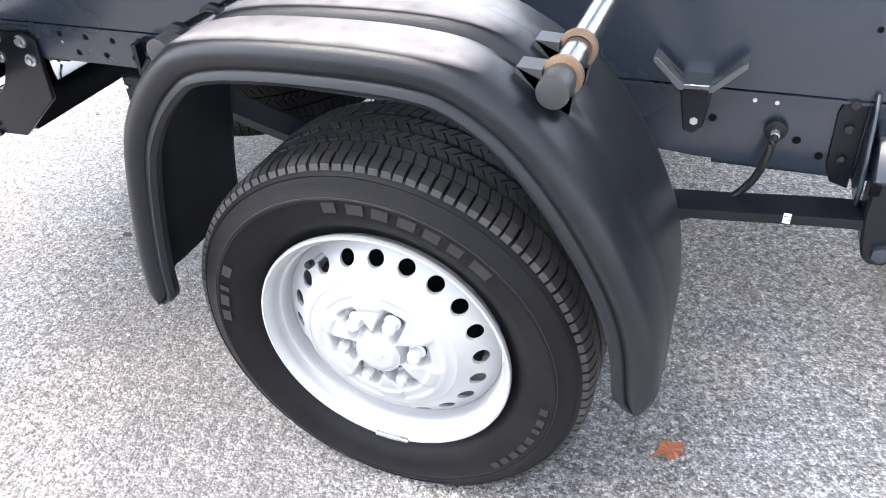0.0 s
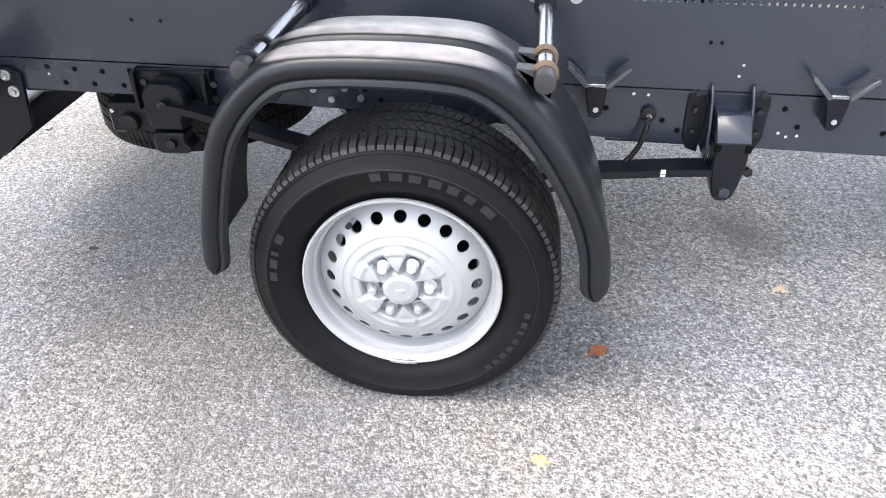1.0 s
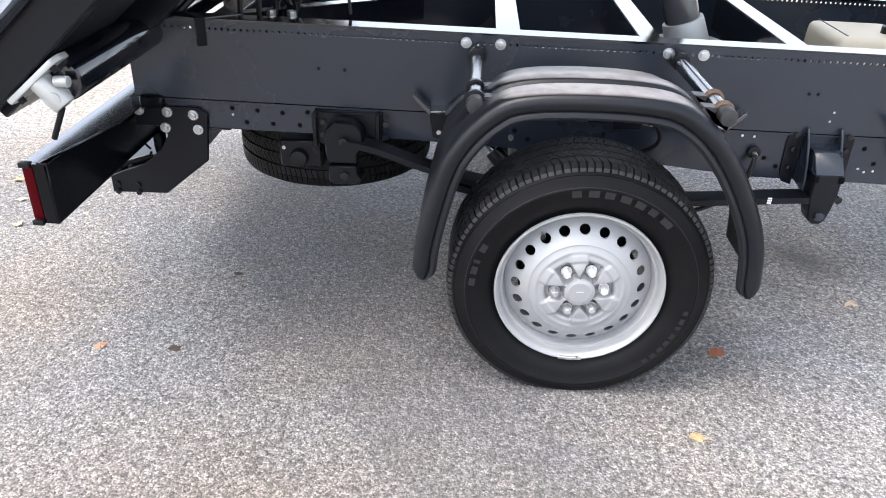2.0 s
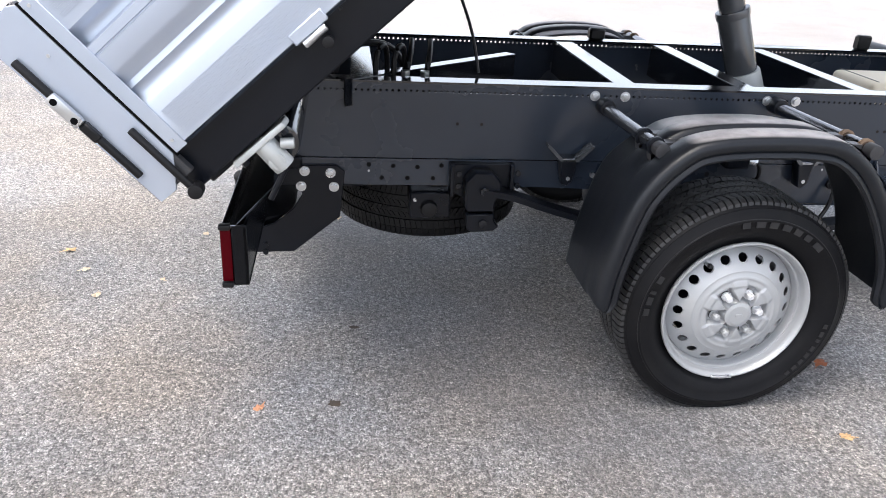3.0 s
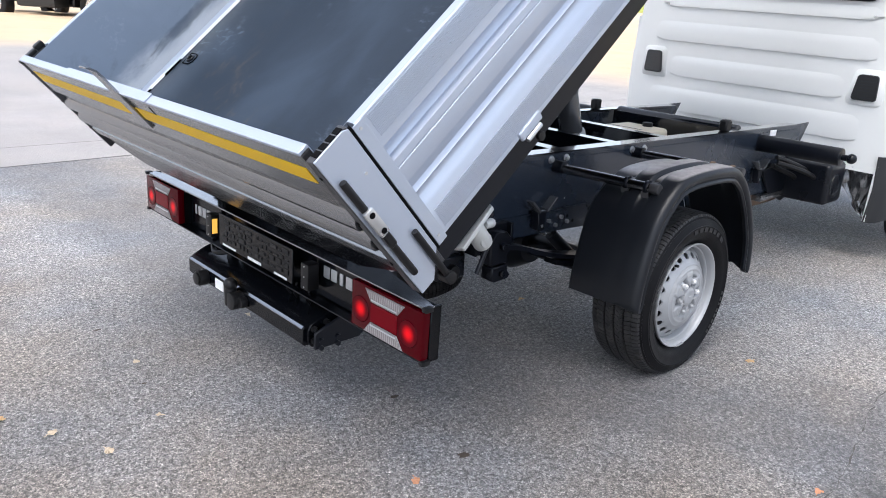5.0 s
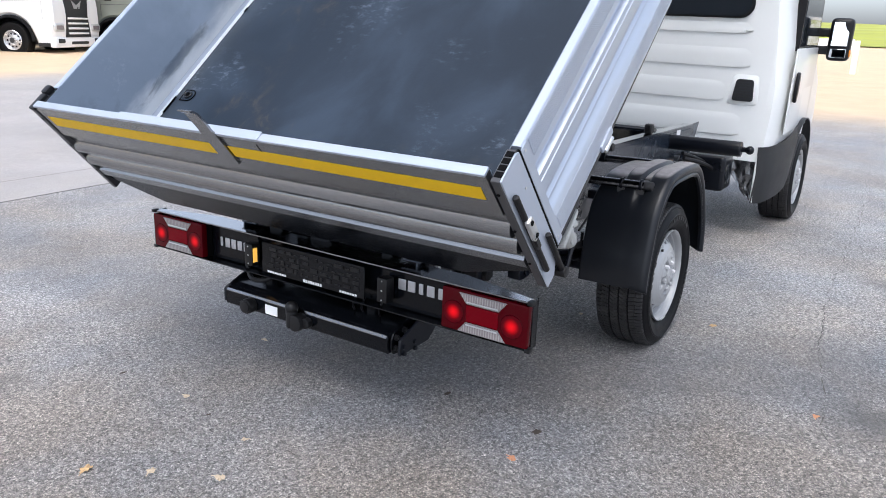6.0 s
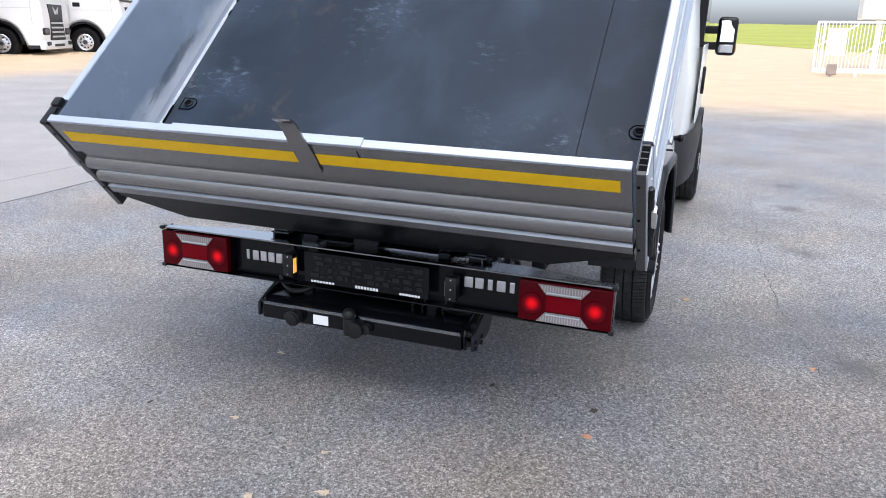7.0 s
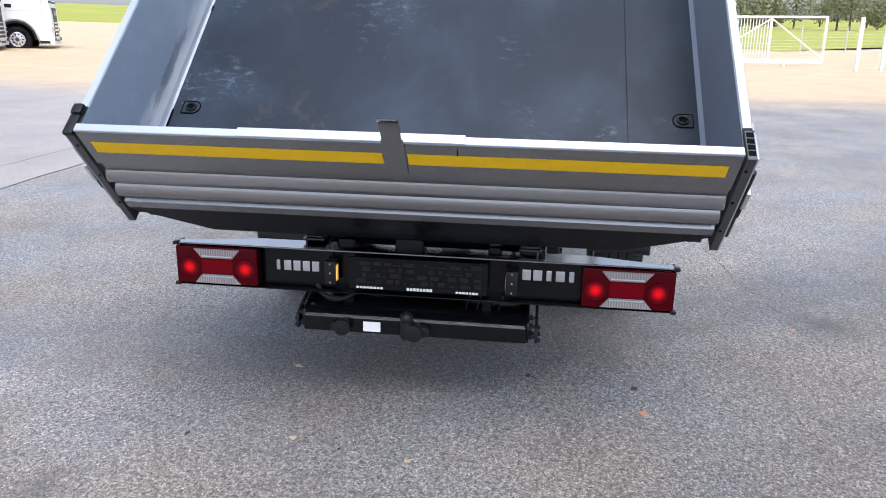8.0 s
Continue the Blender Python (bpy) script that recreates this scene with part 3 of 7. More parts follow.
def build_rear_wheel():
    """The wheel about its own middle; the outer side looks to -y."""
    R = 0.3415
    prof = [(0.205, 0.030), (0.222, 0.022), (0.236, 0.006), (0.262, -0.008), (0.285, -0.011), (0.287, -0.013), (0.291, -0.013), (0.293, -0.010), (0.310, -0.004),
            (0.319, 0.002), (0.321, 0.001), (0.324, 0.004), (0.330, 0.011), (0.3335, 0.022), (0.3345, 0.03),
            (0.3345, 0.185), (0.330, 0.205), (0.312, 0.218), (0.285, 0.225), (0.236, 0.21), (0.205, 0.185)]
    tyre = part("tyre", bm_lathe(prof, 128), M_RUBBER, None, "worn black road tyre with dusty sidewall")
    # tread blocks
    t = bmesh.new()
    N = 112

    def block(a0, a1, y0, y1, skew, r_in, r_out):
        vs = []
        for r in (r_in, r_out):
            for a, y in ((a0, y0), (a1, y0), (a1 + skew, y1), (a0 + skew, y1)):
                vs.append(t.verts.new((r * math.cos(a), y, r * math.sin(a))))
        for f in ((4, 5, 6, 7), (0, 1, 5, 4), (1, 2, 6, 5), (2, 3, 7, 6), (3, 0, 4, 7)):
            t.faces.new([vs[i] for i in f])
    rnd = random.Random(4)
    ribs = [(0.037, 0.066, 0.35, 0.86), (0.075, 0.092, 0.6, 0.84), (0.092, 0.109, -0.6, 0.84), (0.118, 0.135, 0.6, 0.84), (0.135, 0.152, -0.6, 0.84), (0.161, 0.190, -0.35, 0.86)]
    for i in range(N):
        p = 2 * math.pi / N
        a = i * p + rnd.uniform(-.04, .04) * p
        for y0, y1, sk, fill in ribs:
            block(a, a + p * fill, y0, y1, sk * p, 0.331, R)
        # shoulder lugs roll over the edge
        for side in (0, 1):
            ys = (0.010, 0.035) if side == 0 else (0.218, 0.193)
            vs = []
            for a_ in (a + .06 * p, a + .82 * p):
                for r, y in ((0.314, ys[0] - .0085 * (1 - 2 * side)), (0.3350, ys[0] + .0005 * (1 - 2 * side)), (R - .0015, ys[1] - .012 * (1 - 2 * side)), (R, ys[1]), (0.329, ys[1])):
                    vs.append(t.verts.new((r * math.cos(a_), y, r * math.sin(a_))))
            for j in range(4):
                t.faces.new((vs[j], vs[j + 1], vs[5 + j + 1], vs[5 + j]))
            t.faces.new(vs[0:5])
            t.faces.new(vs[5:10])
    bmesh.ops.recalc_face_normals(t, faces=t.faces)
    tread = part("tread", t, M_TREAD, tyre, smooth=30)
    tagged(tread, kind="stuff")
    # raised marks on the sidewall, as bars
    t = bmesh.new()

    def bar(a0, a1, r0, r1):
        n = 3
        for i in range(n):
            b0, b1 = a0 + (a1 - a0) * i / n, a0 + (a1 - a0) * (i + 1) / n
            q = []
            for dy in (0, -0.0022):
                for r, b in ((r0, b0), (r1, b0), (r1, b1), (r0, b1)):
                    yy = -0.0105 + max(0, (r - 0.29)) * 0.33 + max(0, 0.262 - r) * 0.55 + dy
                    q.append(t.verts.new((r * math.cos(b), yy, r * math.sin(b))))
            for f in ((4, 5, 6, 7), (0, 1, 5, 4), (1, 2, 6, 5), (2, 3, 7, 6), (3, 0, 4, 7)):
                t.faces.new([q[k] for k in f])
    d = math.radians
    for i, w in enumerate((4.6, 5.4, 5.0, 5.4, 5.0, 4.4, 6.5)):
        a = d(100 - i * 8.0)
        bar(a, a - d(w), 0.269, 0.286)
    for i, w in enumerate((2.8, 3.4, 2.0, 3.4, 3.4, 3.4, 3.4, 3.0)):
        a = d(-8 - i * 5.2)
        bar(a, a - d(w), 0.271, 0.283)
    for i, w in enumerate((4.4, 4.8, 2.0, 4.8)):
        a = d(178 - i * 7)
        bar(a, a - d(w), 0.268, 0.284)
    for a in range(0, 360, 2):
        bar(d(a), d(a + 2.02), 0.2925, 0.2938)
    bmesh.ops.recalc_face_normals(t, faces=t.faces)
    tagged(part("sidewall_mark", t, M_RUBBER_MARK, tyre, smooth=0), kind="stuff")
    # rim barrel and flange
    prof = [(0.199, 0.200), (0.205, 0.19), (0.207, 0.05), (0.209, 0.026), (0.214, 0.016), (0.2175, 0.012), (0.218, 0.007), (0.2165, 0.003), (0.213, 0.0025), (0.210, 0.006),
            (0.206, 0.011), (0.2035, 0.020), (0.2025, 0.030), (0.2005, 0.033), (0.1965, 0.0335), (0.1945, 0.036), (0.1935, 0.046), (0.1915, 0.056), (0.1895, 0.060)]
    rim = part("rim", bm_lathe(prof, 96), M_RIM, None, "silver painted steel wheel rim")
    # disc with a ring of round holes
    t = bmesh.new()
    NH, k = 20, 16

    def disc_y(r):
        s = (r - 0.128) / (0.190 - 0.128)
        return 0.007 + 0.050 * max(0, s) ** 1.1
    for i in range(NH):
        c0 = 2 * math.pi * i / NH
        w = math.pi / NH
        outer, inner, back = [], [], []
        for j in range(k):
            a = 2 * math.pi * j / k
            cx, sx = math.cos(a), math.sin(a)
            f = 1 / max(abs(cx), abs(sx))
            ang, r = c0 + cx * f * w, 0.160 + sx * f * 0.0300
            outer.append(t.verts.new((r * math.cos(ang), disc_y(r), r * math.sin(ang))))
            r2, ang2 = 0.1610 + sx * 0.0118, c0 + cx * 0.0138 / 0.1610
            inner.append(t.verts.new((r2 * math.cos(ang2), disc_y(r2), r2 * math.sin(ang2))))
            back.append(t.verts.new((r2 * math.cos(ang2), disc_y(r2) + .006, r2 * math.sin(ang2))))
        for j in range(k):
            q = (j + 1) % k
            t.faces.new((outer[j], outer[q], inner[q], inner[j]))
            t.faces.new((inner[j], inner[q], back[q], back[j]))
    bmesh.ops.remove_doubles(t, verts=t.verts, dist=1e-4)
    bmesh.ops.recalc_face_normals(t, faces=t.faces)
    part("disc", t, M_RIM, rim, smooth=50)
    # centre cover with six nut pockets
    t = bmesh.new()
    NA, NR = 180, 34
    TURN = math.radians(6)

    def step(x, a, b):
        x = min(1, max(0, (x - a) / (b - a)))
        return x * x * (3 - 2 * x)
    grid = []
    for i in range(NA):
        a = 2 * math.pi * i / NA
        ring = []
        for j in range(NR + 1):
            r = 0.131 * j / NR
            y = -0.010 + 0.010 * step(r, 0.06, 0.112) + 0.005 * step(r, 0.112, 0.129)
            if r < 0.034:
                y -= 0.004 * (1 - step(r, 0.030, 0.034))
            da = ((a - TURN + math.pi / 6) % (math.pi / 3)) - math.pi / 6
            t_ = abs(da) * r
            pocket = (1 - step(t_, 0.0185, 0.0225)) * step(r, 0.040, 0.044) * (1 - step(r, 0.084, 0.090))
            y += 0.024 * pocket
            db = ((a - TURN) % (math.pi / 3)) - math.pi / 6
            emb = (1 - step(abs(db) * r, 0.020, 0.023)) * step(r, 0.084, 0.087) * (1 - step(r, 0.103, 0.106))
            y -= 0.004 * emb
            y -= 0.0025 * step(r, 0.107, 0.109) * (1 - step(r, 0.113, 0.115))
            ring.append(t.verts.new((r * math.cos(a), y + 0.004, r * math.sin(a))) if j else None)
        grid.append(ring)
    mid = t.verts.new((0, -0.010, 0))
    for i in range(NA):
        a, b = grid[i], grid[(i + 1) % NA]
        t.faces.new((mid, a[1], b[1]))
        for j in range(1, NR):
            t.faces.new((a[j], a[j + 1], b[j + 1], b[j]))
    bmesh.ops.recalc_face_normals(t, faces=t.faces)
    part("hub_cover", t, M_RIM, rim, smooth=60)
    # a small badge in the middle and six nuts
    part("badge", bm_box(-0.010, 0.010, -0.0125, -0.009, -0.004, 0.004, 0.001), M_RIM, rim)
    for i in range(6):
        a = i * math.pi / 3 + TURN
        c = (0.0625 * math.cos(a), 0.0, 0.0625 * math.sin(a))
        nb = bm_cyl((c[0], 0.02, c[2]), (c[0], -0.009, c[2]), 0.0118, 0.0108, 6)
        bm_cyl((c[0], -0.008, c[2]), (c[0], -0.014, c[2]), 0.0085, 0.006, 14, bm=nb)
        bm_lathe([(0.0145, 0.013), (0.0145, 0.010), (0.010, 0.009)], 16, c, bm=nb)
        # flat black ring in place of the shade round each nut
        part("nut_recess", bm_lathe([(0.0120, 0.0145), (0.0152, 0.0145), (0.0152, 0.013), (0.0120, 0.013)], 24, c, closed=True), M_DARK, rim, "black ring put in as the shade round the nut")
        part("wheel_nut", nb, M_NUT if i < 3 else M_RIM, rim, "bare steel nut" if i < 3 else "nut sprayed over with silver paint", smooth=30)
    vb = bm_cyl((-0.100, 0.046, 0.140), (-0.1035, 0.014, 0.1455), 0.0052, seg=10)
    part("valve", vb, M_RIM, rim, "painted valve stem")
    part("valve_cap", bm_cyl((-0.1033, 0.016, 0.1452), (-0.1048, 0.003, 0.1475), 0.0062, seg=10, bev=0.001), M_RUBBER_CAP, rim, "small black valve cap")
    for a in (266, 272):
        an = math.radians(a)
        ob = bm_box(-0.020, 0.020, -0.002, 0.006, -0.004, 0.004, 0.001)
        bmesh.ops.transform(ob, matrix=Matrix.Translation((0.2135 * math.cos(an), 0.0015, 0.2135 * math.sin(an))) @ Matrix.Rotation(-(an + math.pi / 2), 4, 'Y'), verts=ob.verts)
        part("balance_weight", ob, M_ZINC, rim, "clip-on balance weight")
    # brake drum behind
    part("brake_drum", bm_lathe([(0.0, 0.075), (0.15, 0.072), (0.155, 0.08), (0.155, 0.2), (0.0, 0.2)], 48), M_BLACK, rim)
    return tyre, rim


WHEEL_AT = (0.013, -0.010, 0.3185)
tyre, rim = build_rear_wheel()


for ob in (tyre, rim):
    ob.parent = TRUCK
    ob.matrix_basis = Matrix.Translation(WHEEL_AT) @ Matrix.Scale(0.986, 4)
for ob in (tyre, rim):
    o = copy_thing(ob, Matrix.Translation((0.005, 2 * CY + 0.016, 0.322)) @ pose(0, 0, 0, 0, 0, 180))
for ob in (tyre, rim):
    for y, f in ((-0.005, 0), (2 * CY - 0.0, 180)):
        copy_thing(ob, Matrix.Translation((3.07, y - 0.078 * (1 if f == 0 else -1), 0.330)) @ pose(0, 0, 0, 0, 37, f))


def build_mudguard():
    line = [(-0.408, 0.380), (-0.400, 0.46), (-0.355, 0.645), (-0.312, 0.722), (-0.253, 0.786), (-0.188, 0.828), (-0.032, 0.842), (0.136, 0.836), (0.207, 0.813), (0.283, 0.753),
            (0.356, 0.650), (0.411, 0.54), (0.434, 0.46), (0.441, 0.380)]
    pts = smooth_line([(a, b, 0) for a, b in line], 2)
    sec = [(-0.038, -0.060), (-0.052, -0.061), (-0.058, -0.054), (-0.056, -0.046), (-0.051, -0.042), (-0.057, -0.036), (-0.062, -0.026), (-0.060, -0.013), (-0.050, -0.004), (-0.034, 0.0),
           (0.018, 0.001), (0.028, -0.004), (0.034, -0.015), (0.058, -0.016), (0.064, -0.005), (0.074, 0.0), (0.124, 0.0), (0.133, -0.005), (0.140, -0.016), (0.228, -0.018), (0.236, -0.024)]
    t = bmesh.new()
    rows = []
    for i, p in enumerate(pts):
        d = (pts[min(i + 1, len(pts) - 1)] - pts[max(i - 1, 0)]).normalized()
        nrm = Vector((-d.y, d.x, 0))
        end = min(i, len(pts) - 1 - i)
        skew = -0.0225 * p.x / 0.42 if p.x < 0 else 0.004 * p.x / 0.42
        fade = min(1, end / 6)
        deep = min(1, max(0, (p.y - 0.70) / 0.10))
        for cap in ((0, 1, 2, 3, 4) if i == len(pts) - 1 else (4, 3, 2, 1, 0) if i == 0 else (0,)):
            out = d * (0.030 * math.sin(cap * math.pi / 8)) * (1 if i else -1)
            shut = math.cos(cap * math.pi / 8)
            row = []
            for y, n in sec:
                nn = n if y < -0.03 else n * (0.04 + 0.96 * deep)
                if y < -0.03:
                    nn = -0.030 + (nn + 0.030) * max(0.05, shut)
                elif cap:
                    nn = nn * shut - 0.030 * (1 - shut) * max(0, 1 - (y + 0.03) / 0.06)
                q = p + nrm * nn + out * (1 if y < 0 else 0.5)
                row.append(t.verts.new((q.x, y + skew, q.y)))
            rows.append(row)
    for a, b in zip(rows, rows[1:]):
        for j in range(len(sec) - 1):
            t.faces.new((a[j], a[j + 1], b[j + 1], b[j]))
    bmesh.ops.recalc_face_normals(t, faces=t.faces)
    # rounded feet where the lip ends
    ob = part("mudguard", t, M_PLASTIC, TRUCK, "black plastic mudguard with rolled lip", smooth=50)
    sol = ob.modifiers.new("thick", 'SOLIDIFY')
    sol.thickness, sol.offset = 0.005, -1
    return ob


GUARD = build_mudguard()
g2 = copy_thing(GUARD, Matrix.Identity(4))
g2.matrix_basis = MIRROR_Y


def build_guard_bars():
    for x, z, y0, side in ((0.286, 0.786, -0.022, 0), (-0.270, 0.780, 0.012, 0), (0.286, 0.786, -0.022, 1), (-0.270, 0.780, 0.012, 1)):
        m = Matrix.Identity(4) if side == 0 else MIRROR_Y
        b = bm_cyl((x, 0.49, z - 0.004), (x, y0 + .03, z), 0.0185, seg=24)
        bar = part("guard_bar", b, M_STEEL, TRUCK, "steel tube holding the mudguard", at=m)
        part("end_cap", bm_cyl((x, y0 + .036, z), (x, y0, z), 0.0196, seg=24, bev=0.003), M_CAP, bar, "dark grey rubber end cap")
        part("socket", bm_cyl((x, 0.492, z), (x, 0.44, z), 0.025, seg=24, bev=0.003), M_BLACK, bar)
        s = 1 if x > 0 else -1
        for y in (y0 + 0.05, y0 + 0.135):
            ring = bm_lathe([(0.0185, -0.006), (0.0245, -0.005), (0.0245, 0.005), (0.0185, 0.006)], 24, (x, y, z))
            part("clamp_ring", ring, M_RUST if x > 0 else M_BLACK, bar, "rusty clamp ring" if x > 0 else "")
            blk = bm_extrude([(x - s * 0.055, z - 0.004), (x - s * 0.050, z + 0.014), (x - s * 0.02, z + 0.012), (x - s * 0.02, z - 0.022), (x + s * 0.012, z - 0.040), (x + s * 0.016, z - 0.018), (x - s * 0.03, z - 0.012)], 'XZ', y - 0.016, y + 0.016)
            part("clamp_block", blk, M_POST, bar)


build_guard_bars()


def build_frame():
    # upper subframe: channel with a row of holes under its top edge
    for side in (0, 1):
        m = SPRUNG if side == 0 else SPRUNG @ MIRROR_Y
        x0, x1 = -1.285, 1.98
        b = bm_box(x0, x1, 0.495, 0.501, 0.590, 0.768)
        bm_holes(x0, x1, 0.768, 0.819, 181, 0.0042, 0.495, 0.501, 0.797, bm=b)
        rail = part("subframe_rail", b, M_RAIL, TRUCK, "tall black subframe rail with a row of small holes", at=m, smooth=30)
        part("top_flange", bm_box(x0, x1, 0.495, 0.560, 0.819, 0.825), M_LACQUER, rail, smooth=0)
        part("bottom_flange", bm_box(x0, x1, 0.5015, 0.560, 0.590, 0.596), M_RAIL, rail, smooth=0)
        part("sloped_end", bm_extrude([(1.98, 0.59), (2.14, 0.825), (2.14, 0.83), (1.98, 0.825)], 'XZ', 0.495, 0.501), M_RAIL, rail, smooth=0)
        for x in (-0.317, -0.221, 0.244, 0.341):
            q = bm_cyl((x, 0.496, 0.797), (x, 0.484, 0.797), 0.0115, seg=6, bev=0.0015)
            bm_cyl((x, 0.496, 0.797), (x, 0.492, 0.797), 0.0155, seg=18, bm=q)
            part("bolt", q, M_ZINC, rail, "zinc bolt")
        for x, z in ((-0.66, 0.70), (-0.735, 0.70), (0.655, 0.705), (0.68, 0.705), (0.74, 0.655), (0.735, 0.628), (-0.20, 0.628)):
            part("hole", bm_cyl((x, 0.496, z), (x, 0.4945, z), 0.005 if z > 0.66 else 0.0035, seg=10), M_DARK if z > 0.66 else M_ZINC, rail)
        # lower chassis rail, deeper towards the front
        lo = [(-1.30, 0.588), (-1.30, 0.503), (-0.45, 0.497), (0.10, 0.480), (0.42, 0.452), (0.70, 0.444), (1.2, 0.440), (3.9, 0.44), (3.9, 0.588)]
        b = bm_extrude(lo, 'XZ', 0.500, 0.506)
        bm_box(-1.30, 3.9, 0.490, 0.57, 0.583, 0.588, bm=b)
        bm_box(-1.30, 0.3, 0.506, 0.57, 0.497, 0.503, bm=b)
        bm_box(0.45, 3.9, 0.506, 0.57, 0.440, 0.446, bm=b)
        low = part("chassis_rail", b, M_RAIL, TRUCK, "black steel chassis rail with punched holes", at=m, smooth=30)
        rnd = random.Random(8)
        spots = [(-1.0 + 0.075 * i, 0.565 - 0.003 * (i % 3)) for i in range(5)] + [(-0.96 + 0.08 * i, 0.523) for i in range(5)] + [(0.40, 0.565), (0.44, 0.53), (0.64, 0.52), (0.58, 0.505), (0.62, 0.48), (0.665, 0.47), (0.86, 0.55), (0.9, 0.505), (0.97, 0.52), (1.1, 0.5), (-0.16, 0.545), (-0.12, 0.52), (0.1, 0.55)]
        for x, z in spots:
            part("hole", bm_cyl((x, 0.501, z), (x, 0.4992, z), 0.0072, seg=12), M_DARK, low)
        for x, z in ((0.502, 0.570), (0.537, 0.569), (-1.0, 0.545), (0.86, 0.487), (0.88, 0.478), (0.905, 0.482)):
            part("light_hole", bm_cyl((x, 0.501, z), (x, 0.4992, z), 0.0038, seg=10), M_ZINC, low, "bright punched hole")
    # cross members of the subframe
    for x, w, h in ((-0.20, 0.07, 0.06), (0.205, 0.06, 0.06), (0.62, 0.06, 0.06), (-1.02, 0.07, 0.08), (1.30, 0.06, 0.06)):
        b = bm_box(x - w / 2, x + w / 2, 0.56, 2 * CY - 0.56, 0.815, 0.821, 0.001)
        bm_box(x - w / 2, x - w / 2 + 0.006, 0.56, 2 * CY - 0.56, 0.815 - h * 2, 0.815, bm=b)
        bm_box(x + w / 2 - 0.006, x + w / 2, 0.56, 2 * CY - 0.56, 0.815 - h * 2, 0.815, bm=b)
        part("cross_member", b, M_LACQUER, TRUCK, at=SPRUNG, smooth=30)
    # chassis cross members underneath
    for x in (-1.05, -0.35, 0.75, 1.6):
        part("chassis_cross_member", bm_box(x - 0.04, x + 0.04, 0.506, 2 * CY - 0.506, 0.49, 0.57, 0.006), M_BLACK, TRUCK, at=SPRUNG)


build_frame()


def v_bracket(x, side=0):
    """Two bent arms on a small box that stands off the rail."""
    m = SPRUNG if side == 0 else SPRUNG @ MIRROR_Y
    b = bm_extrude([(x - 0.026, 0.602), (x + 0.026, 0.602), (x + 0.020, 0.535), (x + 0.004, 0.520), (x - 0.012, 0.525)], 'XZ', 0.450, 0.488, 0.003)
    br = part("v_bracket", b, M_BLACK, TRUCK, at=m)
    for s in (-1, 1):
        arm = bm_extrude([(x + s * 0.020, 0.602), (x + s * 0.028, 0.602), (x + s * 0.074, 0.648), (x + s * 0.072, 0.656), (x + s * 0.065, 0.653), (x + s * 0.020, 0.611)], 'XZ', 0.440, 0.478, 0.001)
        part("arm", arm, M_HYD, br)
    part("pad", bm_box(x - 0.026, x + 0.026, 0.445, 0.50, 0.602, 0.612, 0.002), M_SHEEN, br)
    part("bolt", bm_cyl((x + 0.004, 0.456, 0.545), (x + 0.004, 0.448, 0.545), 0.007, seg=6), M_ZINC, br)


for x in (-0.386, 0.407, 0.955, 1.50):
    v_bracket(x, 0)
    v_bracket(x, 1)


